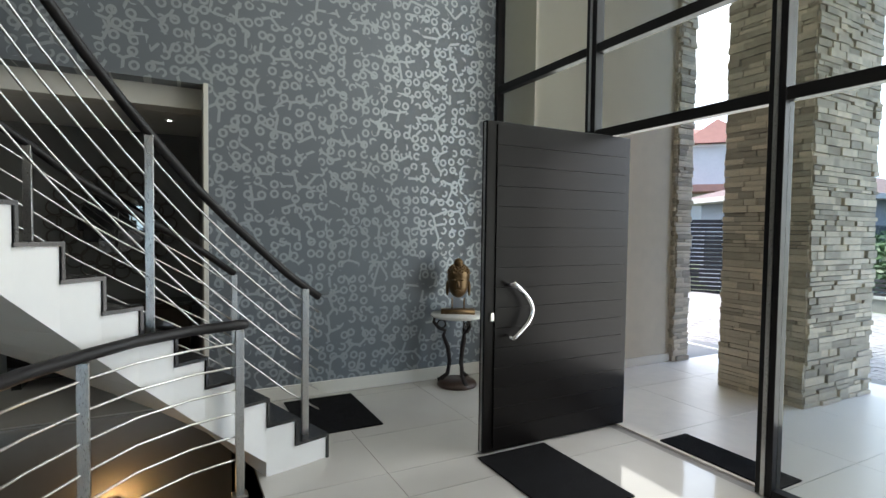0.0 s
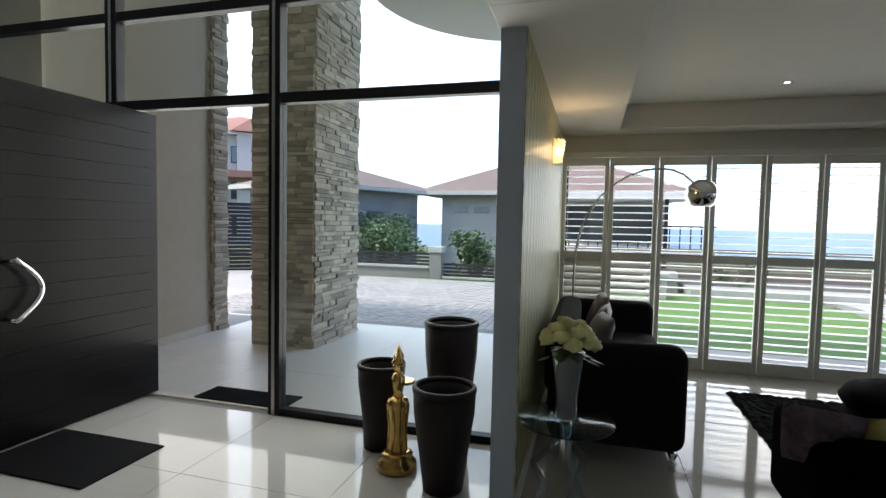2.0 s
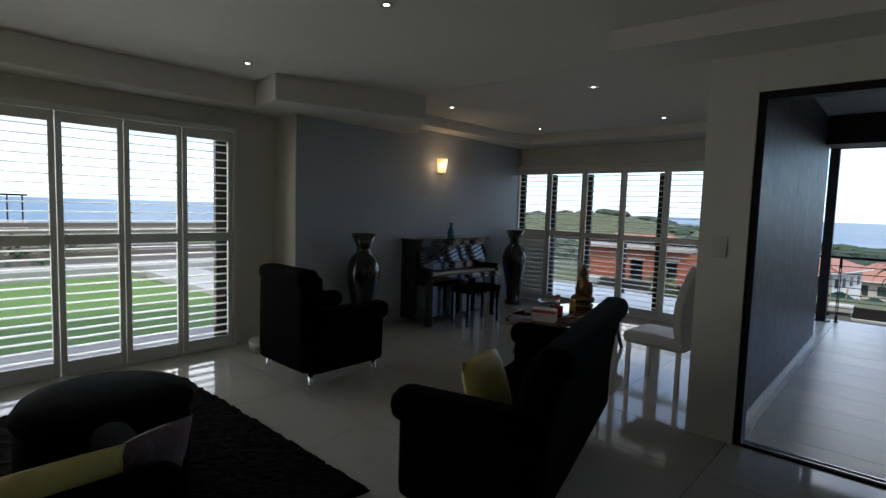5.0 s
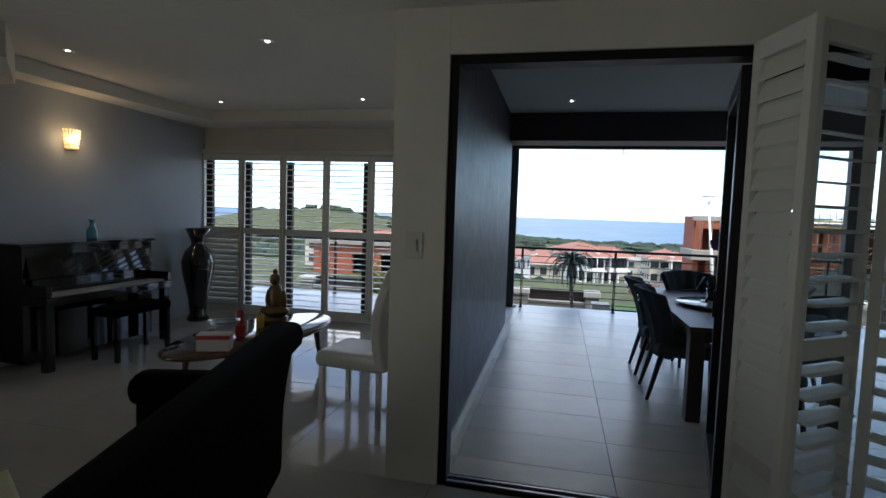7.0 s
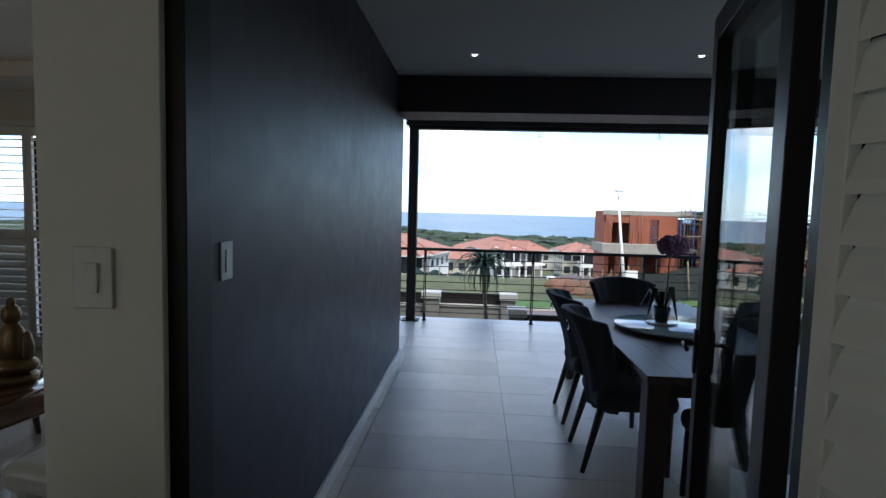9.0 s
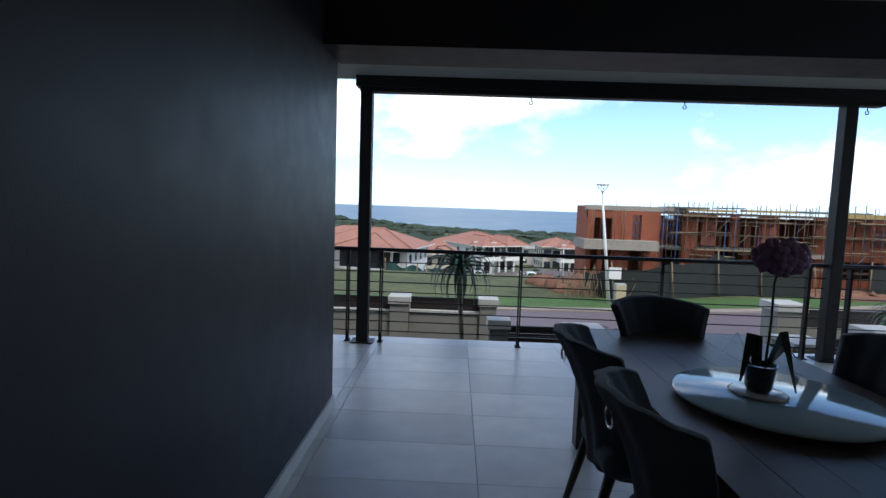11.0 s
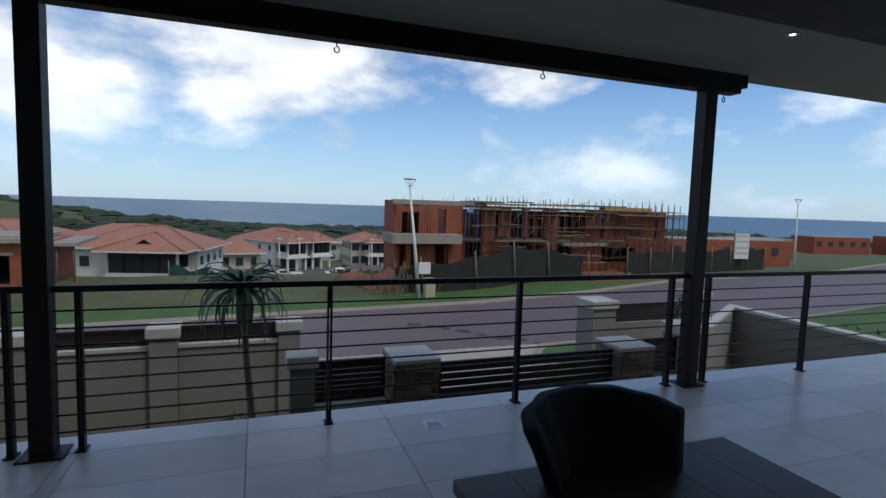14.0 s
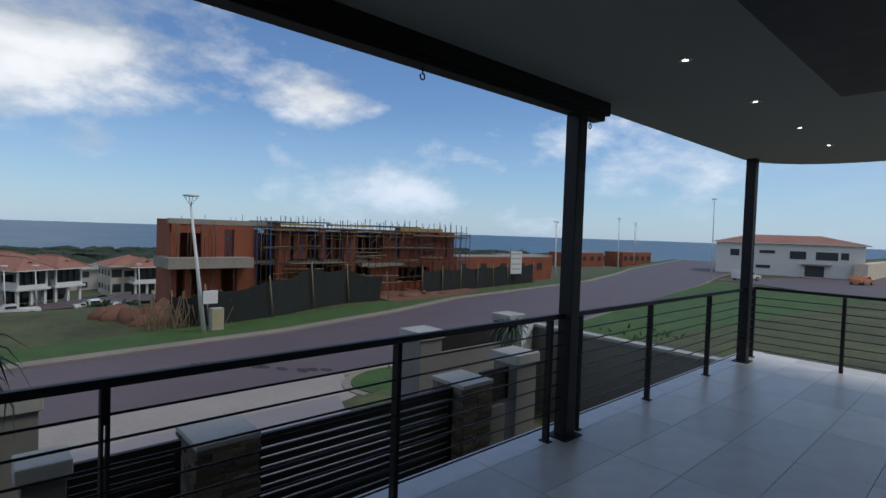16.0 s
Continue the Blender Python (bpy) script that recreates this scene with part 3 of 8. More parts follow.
# porch
wall("porch_wall", CREAM, (-5.38, -3.2, -6.9, -6.17, -0.1, ZE), label="cream rendered porch wall")
wall("porch_skirting", EDGE, (-5.38, -3.2, -6.17, -6.155, 0, 0.1))
bmx = bmesh.new()
prism(bmx, [(-5.3 + 1.9 * math.cos(2 * math.pi * k / 40), -1.9 + 1.9 * math.sin(2 * math.pi * k / 40)) for k in range(40)], 4.15, 4.35)
part("porch_canopy", bmx, CEIL, kind="structure", label="round white porch canopy")
wall("porch_roof", CEIL, (-3.6, -3.15, -6.9, -1.6, ZE, ZE + 0.2))
wall("wall_entrance_north", CREAM, (-6.0, -3.16, -1.78, -1.742, 0, ZE))


def stone_pillar(name, x0, x1, y0, y1, z0, z1, mt=STONE, rows=0.055, label="stacked ledge-stone pillar", seed=1, sides="nsew"):
    """A core clad with uneven courses of thin stones, each proud by its own depth."""
    rnd = random.Random(seed)
    root = thing(name, label, "stone pillar", (x0 + x1) / 2, (y0 + y1) / 2, z0)
    root["kind"] = "structure"
    hx, hy, h = (x1 - x0) / 2, (y1 - y0) / 2, z1 - z0
    P("core", STONED, root, (-hx + 0.03, hx - 0.03, -hy + 0.03, hy - 0.03, 0, h))
    faces = {"e": (1, 0), "w": (-1, 0), "n": (0, 1), "s": (0, -1)}
    bm = bmesh.new()
    n = 0
    pool = [mesh_of(mt, (-0.5, 0.5, -0.5, 0.5, -0.5, 0.5)) for _ in range(1)]
    for s in sides:
        nx, ny = faces[s]
        half = hy if nx else hx
        z = 0.0
        while z < h - 0.02:
            rh = min(rows * rnd.uniform(0.6, 1.45), h - z)
            u = -half
            while u < half - 0.01:
                ln = min(rnd.uniform(0.1, 0.34), half - u)
                if half - u - ln < 0.06:
                    ln = half - u
                d = rnd.uniform(0.0, 0.035)
                a, b = u + 0.003, u + ln - 0.003
                if nx:
                    xx = sorted((nx * (hx - 0.03), nx * (hx + d)))
                    bx = (xx[0], xx[1], a, b, z + 0.003, z + rh - 0.003)
                else:
                    yy = sorted((ny * (hy - 0.03), ny * (hy + d)))
                    bx = (a, b, yy[0], yy[1], z + 0.003, z + rh - 0.003)
                if n < 300 and z < 3.4:
                    m = Matrix.LocRotScale(((bx[0] + bx[1]) / 2, (bx[2] + bx[3]) / 2, (bx[4] + bx[5]) / 2), None, (bx[1] - bx[0], bx[3] - bx[2], bx[5] - bx[4]))
                    share("stone", pool[0], root, m)
                    n += 1
                else:
                    box(bm, *bx)
                u += ln
            z += rh
    part("stonework", bm, mt, root, kind="stuff")
    return root


stone_pillar("stone_pillar", -6.15, -4.98, -5.22, -4.38, 0, 5.5, seed=3, sides="en", label="big stacked ledge-stone pillar in the porch")
stone_pillar("stone_pier", -5.66, -5.38, -6.85, -6.12, 0, 5.5, seed=5, sides="en", label="stone-clad end of the cream porch wall")
wall("porch_floor_edge", EDGE, (-6.62, -6.55, -6.9, -1.9, -0.12, 0.0))


# ---- front door ----
def front_door():
    d = thing("door_front", "wide black lacquered pivot door standing open into the hall", "door", -2.49, -4.89, 0)
    d["kind"] = "structure"
    P("leaf", DOORBLK, d, (-0.7, 0.7, -0.035, 0.03, 0.012, 2.4), bevel=0.003)
    n = 16
    for i in range(n):
        z0 = 0.04 + i * 2.34 / n
        P("slat", DOORBLK, d, (-0.64, 0.62, 0.03, 0.042, z0 + 0.0012, z0 + 2.34 / n - 0.0012), bevel=0.001)
    T("handle", CHROME, d, [(0.52 - 0.17 * math.sin(math.pi * k / 14), 0.12, 0.84 + 0.41 * k / 14) for k in range(15)], 0.018, 12, label="curved chrome pull handle")
    T("handle_stay", CHROME, d, [(0.52, 0.04, 0.86), (0.52, 0.12, 0.85)], 0.012)
    T("handle_stay", CHROME, d, [(0.52, 0.04, 1.23), (0.52, 0.12, 1.24)], 0.012)
    P("lock_plate", STEEL, d, (0.63, 0.66, 0.03, 0.046, 0.97, 1.03), bevel=0.002)
    P("edge_seal", STEEL, d, (0.7, 0.704, -0.01, 0.01, 0.02, 2.39))


front_door()


# ---- floors, in tiles ----
def tile_field(name, x0, x1, y0, y1, tx, ty, ox, oy, mt, limit=300, near=(0, 0), stagger=0.0, hole=None, z=0.0):
    """Tiles with open joints; the nearest are objects, the rest one mesh."""
    root = thing(name, "", "", 0, 0, 0)
    root["kind"] = "structure"
    cells = []
    i0, i1 = math.floor((x0 - ox) / tx), math.ceil((x1 - ox) / tx)
    for i in range(i0, i1):
        sh = stagger * ty * (i % 2)
        for j in range(math.floor((y0 - oy - sh) / ty), math.ceil((y1 - oy - sh) / ty)):
            a, b = max(x0, ox + i * tx), min(x1, ox + (i + 1) * tx)
            c, d = max(y0, oy + sh + j * ty), min(y1, oy + sh + (j + 1) * ty)
            if b - a < 0.02 or d - c < 0.02:
                continue
            if hole and hole((a + b) / 2, (c + d) / 2):
                continue
            cells.append((math.hypot((a + b) / 2 - near[0], (c + d) / 2 - near[1]), a + 0.0022, b - 0.0022, c + 0.0022, d - 0.0022))
    cells.sort()
    me = {}
    bm = bmesh.new()
    for k, (_, a, b, c, d) in enumerate(cells):
        if k < limit:
            key = (round(b - a, 3), round(d - c, 3))
            if key not in me:
                me[key] = mesh_of(mt, (-key[0] / 2, key[0] / 2, -key[1] / 2, key[1] / 2, -0.012, 0))
            share("tile", me[key], root, pose((a + b) / 2, (c + d) / 2, z))
        else:
            box(bm, a, b, c, d, z - 0.012, z)
    if len(bm.verts):
        part("tiles", bm, mt, root, kind="stuff")
    else:
        bm.free()
    return root


def tiles():
    tile_field("terrace_tiles", -1.085, 8.95, 4.04, 9.86, 0.96, 0.465, -0.045, 8.93, TERR, near=(1.5, 8))
    tile_field("terrace_tiles_west", -6.1, -1.085, 8.06, 9.86, 0.96, 0.465, -0.045, 8.93, TERR)
    tile_field("terrace_edge_tiles", -6.1, 9.0, 9.86, 10.12, 0.96, 0.3, -0.045, 9.86, EDGE)
    tile_field("hall_tiles", -3.04, 3.0, -4.9, 3.89, 0.98, 0.98, -3.04, -4.56, PORC, near=(-1, -1))
    tile_field("hall_tiles_south", -3.04, -0.3, -6.7, -4.9, 0.98, 0.98, -3.04, -6.52, PORC)
    tile_field("living_tiles", -5.72, -3.04, -1.6, 3.89, 0.98, 0.98, -3.04, -4.56, PORC)
    tile_field("dining_tiles", -5.6, -1.36, 3.89, 7.8, 0.98, 0.98, -3.04, -4.56, PORC)
    tile_field("porch_tiles", -6.55, -3.14, -6.15, -1.9, 0.98, 0.98, -3.14, -4.56, EDGE)
    wall("stair_margin", PORC, (-0.3, 2.4, -4.9, -4.898, -0.2, 0.0), (-0.3, 0.6, -9.0, -6.95, -0.012, 0.0), (0.6, 4.5, -9.0, -6.95, -0.012, 0.0), (3.0, 9.0, -6.9, 3.89, -0.012, 0.0))


# ---- railings and posts ----
def terrace_rail():
    root = thing("railing", "charcoal steel balustrade with horizontal bars along the terrace edge", "railing", 0, 0, 0)
    Y, X = 9.9, 8.5
    P("top_rail", CHAR, root, (-6.0, X + 0.02, Y - 0.022, Y + 0.022, 0.99, 1.03), (X - 0.022, X + 0.022, 4.1, Y - 0.022, 0.99, 1.03), bevel=0.006)
    for i in range(8):
        z = 0.12 + i * 0.108
        T("rail_bar", CHAR, root, [(-6.0, Y, z), (X, Y, z)], 0.0065, 6)
        T("rail_bar", CHAR, root, [(X, Y, z), (X, 4.1, z)], 0.0065, 6)
    st = mesh_of(CHAR, (-0.017, -0.006, -0.025, 0.025, 0.0, 0.99), (0.006, 0.017, -0.025, 0.025, 0.0, 0.99), (-0.006, 0.006, -0.02, 0.02, 0.84, 0.99), (-0.006, 0.006, -0.02, 0.02, 0.0, 0.1), (-0.03, 0.03, -0.045, 0.045, 0, 0.01))
    for x in (-4.4, -2.9, -1.36, -1.0, 0.5, 2.0, 3.54, 3.97, 5.28, 6.84, 8.5):
        share("stanchion", st, root, pose(x, Y, 0))
    st2 = mesh_of(CHAR, (-0.025, 0.025, -0.02, 0.02, 0.0, 0.985))
    for y in (8.84, 7.4, 6.0, 4.6):
        share("stanchion", st2, root, pose(X, y, 0))
    for x in (-1.19, 3.77, 8.08):
        p = thing("post", "charcoal steel box post holding up the terrace roof", "post", x, 9.88, 0, group="terrace roof posts")
        P("shaft", CHAR, p, (-0.062, 0.062, -0.062, 0.062, 0, 2.66 if x < 5 else ZT), bevel=0.006)
        P("base_plate", CHAR, p, (-0.12, 0.12, -0.1, 0.1, 0, 0.012))
    for i, x in enumerate((0.52, 2.1, 3.95)):
        h = thing("awning_hook", "small black awning ring under the roof channel", "hook", x, 9.87, 2.66, group="awning hooks")
        T("hook_eye", CHAR, h, [(0, 0, 0), (0, 0, -0.04)] + [(0.018 * math.sin(a), 0, -0.06 + 0.02 * math.cos(a)) for a in (k * math.pi / 4 for k in range(8))], 0.005, 6)


terrace_rail()

# ---- shutters ----
LOUVRE = {}


def louvre_mesh(w, tilt, chord=0.09):
    key = (round(w, 3), tilt, chord)
    if key not in LOUVRE:
        bm = bmesh.new()
        poly = [(-chord / 2, 0), (-chord / 4, 0.0055), (chord / 4, 0.0055), (chord / 2, 0), (chord / 4, -0.0055), (-chord / 4, -0.0055)]
        a = [bm.verts.new((-w / 2, y, z)) for y, z in poly]
        b = [bm.verts.new((w / 2, y, z)) for y, z in poly]
        bm.faces.new(a)
        bm.faces.new(b[::-1])
        for i in range(6):
            bm.faces.new((a[i], b[i], b[(i + 1) % 6], a[(i + 1) % 6]))
        bmesh.ops.rotate(bm, verts=bm.verts, cent=(0, 0, 0), matrix=Matrix.Rotation(radians(tilt), 3, "X"))
        bmesh.ops.recalc_face_normals(bm, faces=bm.faces)
        me = bpy.data.meshes.new("louvre")
        bm.to_mesh(me)
        bm.free()
        me.materials.append(SHUT)
        LOUVRE[key] = me
    return LOUVRE[key]


def shutter(x, y, rz, w, top=2.29, mid=1.2, tilt_lo=0, tilt_hi=0, base=0.012, label="white plantation shutter panel with open louvres", st=0.047, pitch=0.078, chord=0.09, tilt_at=None):
    """A panel whose width runs along local x; louvres tilt about it."""
    s = thing("shutter_panel", label, "shutter", x, y, 0, rz, group="plantation shutters")
    P("frame", SHUT, s, (-w / 2, -w / 2 + st, -0.018, 0.018, base, top), (w / 2 - st, w / 2, -0.018, 0.018, base, top),
      (-w / 2 + st, w / 2 - st, -0.018, 0.018, top - 0.09, top), (-w / 2 + st, w / 2 - st, -0.018, 0.018, mid - 0.045, mid + 0.045),
      (-w / 2 + st, w / 2 - st, -0.018, 0.018, base, base + 0.12), bevel=0.004)
    for z0, z1, tilt in ((base + 0.12, mid - 0.045, tilt_lo), (mid + 0.045, top - 0.09, tilt_hi)):
        n = max(1, round((z1 - z0) / pitch))
        for i in range(n):
            z = z0 + (i + 0.5) * (z1 - z0) / n
            share("louvre", louvre_mesh(w - 2 * st - 0.004, tilt_at(z) if tilt_at else tilt, chord), s, pose(0, 0, z))
    return s


def shutters():
    n = 8
    y0, y1 = -1.595, 2.51
    w = (y1 - y0) / n
    for i in range(n):
        lo = (70 if i == 0 else 35 if i == 1 else 0)
        lab = "white plantation shutter panel, lower louvres closed" if i == 0 else "white plantation shutter panel, lower louvres half open" if i == 1 else "white plantation shutter panel with open louvres"
        shutter(XS + 0.03, y0 + (i + 0.5) * w, 90, w - 0.006, tilt_lo=lo, label=lab)
    wall("shutter_frame", SHUT, (XS - 0.04, XS + 0.06, -1.598, 2.552, 2.293, 2.35), (XS - 0.04, XS + 0.06, 2.513, 2.552, 0, 2.293), (XS - 0.04, XS + 0.05, -1.598, 2.513, 0.0, 0.01), bevel=0.003)
    # sliding glass behind
    f = thing("window_living", "black framed sliding glass doors behind the shutters", "window", XS - 0.14, 0, 0)
    f["kind"] = "structure"
    for q in ((-0.03, 0.03, 2.40, 2.55, 0, 2.35), (-0.03, 0.03, -1.6, -1.53, 0, 2.35), (-0.03, 0.03, -1.53, 2.40, 2.28, 2.35), (-0.03, 0.03, -1.53, 2.40, 0, 0.05)):
        P("frame_bar", BLACKAL, f, q, bevel=0.003)
    n = 6
    x0, x1 = -5.55, -1.62
    w = (x1 - x0) / n
    for i in range(n):
        shutter(x0 + (i + 0.5) * w, 7.75, 0, w - 0.006, tilt_lo=74 if i == 0 else 0, label="white plantation shutter panel, lower louvres closed, at the dining end" if i == 0 else "white plantation shutter panel with open louvres at the dining end")
    wall("shutter_frame", SHUT, (-5.58, -1.36, 7.7, 7.8, 2.293, 2.35), (-5.58, -5.553, 7.7, 7.8, 0, 2.293), (-1.617, -1.36, 7.7, 7.78, 0, 2.293), (-5.553, -1.617, 7.71, 7.79, 0, 0.01), bevel=0.004)
    g = thing("window_dining", "black framed folding glass doors behind the dining shutters", "window", 0, 7.92, 0)
    g["kind"] = "structure"
    for q in ((-5.58, -5.48, -0.03, 0.03, 0, 2.27), (-4.98, -4.85, -0.03, 0.03, 0, 2.2), (-4.3, -4.18, -0.03, 0.03, 0, 2.2), (-3.1, -2.97, -0.03, 0.03, 0, 2.2), (-2.45, -2.28, -0.03, 0.03, 0, 2.2), (-5.48, -1.6, -0.03, 0.03, 2.27, 2.35)):
        P("frame_bar", BLACKAL, g, q, bevel=0.003)
    # folded stack beside the terrace door
    shutter(0.485, 3.655, 105, 0.39, top=2.4, mid=0.16, pitch=0.098, chord=0.115, st=0.05, tilt_at=lambda z: -65 if 1.02 < z < 1.72 else -72, label="white shutter panel folded back beside the terrace door")
    shutter(0.735, 3.655, 36, 0.45, top=2.4, mid=1.02, tilt_lo=8, tilt_hi=8, pitch=0.1, chord=0.112, label="white shutter panel with open louvres, folded beside the terrace door")
    shutter(1.135, 3.655, -36, 0.45, top=2.4, mid=1.02, tilt_lo=8, tilt_hi=8, pitch=0.1, chord=0.112, label="white shutter panel with open louvres, folded beside the terrace door")
    for x, y, rz, l in ((0.545, 4.42, 77.3, "black framed glass door leaf folded out onto the terrace"), (0.64, 4.42, 79, "second black framed glass door leaf folded behind the first"), (1.0, YD + 0.06, 0, "black framed glass door leaf standing closed beside the opening"), (1.94, YD + 0.06, 0, "black framed glass door leaf"), (2.88, YD + 0.06, 0, "black framed glass door leaf")):
        k = thing("door_leaf", l, "door", x, y, 0, rz, group="terrace door leaves")
        P("leaf_frame", BLACKAL, k, (-0.46, -0.36, -0.03, 0.03, 0.02, 2.34), (0.38, 0.46, -0.03, 0.03, 0.02, 2.34), (-0.36, 0.38, -0.03, 0.03, 2.24, 2.34), (-0.36, 0.38, -0.03, 0.03, 0.02, 0.14), bevel=0.004)
        P("pane", GLASS, k, (-0.36, 0.38, -0.004, 0.004, 0.14, 2.24)).visible_shadow = False
        if rz == 77.3:
            P("handle_plate", BLACKAL, k, (0.40, 0.43, 0.03, 0.042, 0.92, 1.1), bevel=0.003)
            T("lever_handle", BLACKAL, k, [(0.415, 0.04, 1.04), (0.415, 0.08, 1.04), (0.3, 0.085, 1.04)], 0.009)


shutters()


# ---- seats ----
def sofa():
    s = thing("sofa", "charcoal plum fabric sofa with thick rounded arms against the green wall", "sofa", -4.0, -1.08, 0)
    P("base", SOFAFAB, s, (-0.86, 0.86, -0.42, 0.42, 0.13, 0.36), bevel=0.03)
    for x in (-0.95, 0.95):
        P("arm", SOFAFAB, s, (x - 0.11, x + 0.11, -0.42, 0.43, 0.13, 0.8), bevel=0.09, seg=4)
    P("backrest", SOFAFAB, s, (-0.84, 0.84, -0.46, -0.24, 0.36, 0.84), bevel=0.08, seg=4)
    for x in (-0.42, 0.42):
        P("seat_cushion", SOFAFAB, s, (x - 0.415, x + 0.415, -0.24, 0.43, 0.36, 0.52), bevel=0.05, seg=3)
    for x in (-0.98, 0.98):
        for y in (-0.36, 0.36):
            LA("leg", CHROME, s, [(0.016, 0), (0.03, 0.02), (0.018, 0.035), (0.032, 0.06), (0.018, 0.08), (0.034, 0.13)], 12, (x, y, 0), label="turned chrome leg")


def pillow(x, y, z, rx, ry, rz, w=0.45, mt=MAUVE, label="mauve satin scatter cushion leaning on the sofa", t=0.13, h=None):
    s = new("cushion")
    bm = bmesh.new()
    h = h or w
    n = 8
    grid = {}
    for side in (-1, 1):
        for i in range(n + 1):
            for j in range(n + 1):
                u, v = 2 * i / n - 1, 2 * j / n - 1
                e = (1 - u * u) * (1 - v * v)
                pull = 1 - 0.08 * (u * u * v * v) - 0.05 * (1 - abs(u)) * abs(v) - 0.05 * (1 - abs(v)) * abs(u)
                if (i in (0, n) or j in (0, n)) and side == 1:
                    grid[side, i, j] = grid[-1, i, j]
                else:
                    grid[side, i, j] = bm.verts.new((u * w / 2 * pull, side * t / 2 * e ** 0.4, v * h / 2 * pull))
    for side in (-1, 1):
        for i in range(n):
            for j in range(n):
                bm.faces.new([grid[side, a, b] for a, b in ((i, j), (i + 1, j), (i + 1, j + 1), (i, j + 1))])
    bpy.data.objects.remove(s)
    o = part("cushion", bm, mt, None, label, smooth=True)
    o.matrix_world = pose(x, y, z, rx, ry, rz)
    return tagged(o, category="cushion")


def armchair(x, y, rz, tall=1.05, label="", scroll=0.0, w=0.8):
    """Faces local +y."""
    c = thing("armchair", label, "armchair", x, y, 0, rz, group="black armchairs")
    P("seat", BLKFAB, c, (-w / 2 + 0.12, w / 2 - 0.12, -0.25, 0.4, 0.2, 0.47), bevel=0.06, seg=3)
    bm = bmesh.new()
    box(bm, -w / 2 + 0.03, w / 2 - 0.03, -0.42, -0.2, 0.18, tall)
    bmesh.ops.subdivide_edges(bm, edges=[e for e in bm.edges if abs(e.verts[0].co.z - e.verts[1].co.z) > 0.3], cuts=5)
    for v in bm.verts:
        k = max(0, (v.co.z - 0.4) / (tall - 0.4))
        v.co.y -= k * k * scroll
        v.co.x *= 1 - 0.06 * k * k
    part("backrest", bm, BLKFAB, c, bevel=0.07, seg=3)
    P("head_roll", BLKFAB, c, (-w / 2 + 0.06, w / 2 - 0.06, -0.44 - scroll, -0.24 - scroll, tall - 0.1, tall + 0.04), bevel=0.06, seg=3)
    for sx in (-1, 1):
        P("arm", BLKFAB, c, tuple(sorted((sx * (w / 2 - 0.14), sx * w / 2))) + (-0.38, 0.42, 0.17, 0.66), bevel=0.06, seg=3)
        P("arm_roll", BLKFAB, c, tuple(sorted((sx * (w / 2 - 0.16), sx * (w / 2 + 0.04)))) + (-0.3, 0.46, 0.56, 0.72), bevel=0.07, seg=3)
    for sx in (-1, 1):
        for sy in (-0.34, 0.36):
            T("leg", CHROME, c, [(sx * (w / 2 - 0.05), sy, 0), (sx * (w / 2 - 0.08), sy * 0.95, 0.19)], 0.014, 10, label="splayed chrome leg", taper=[0.012, 0.022])
    return c


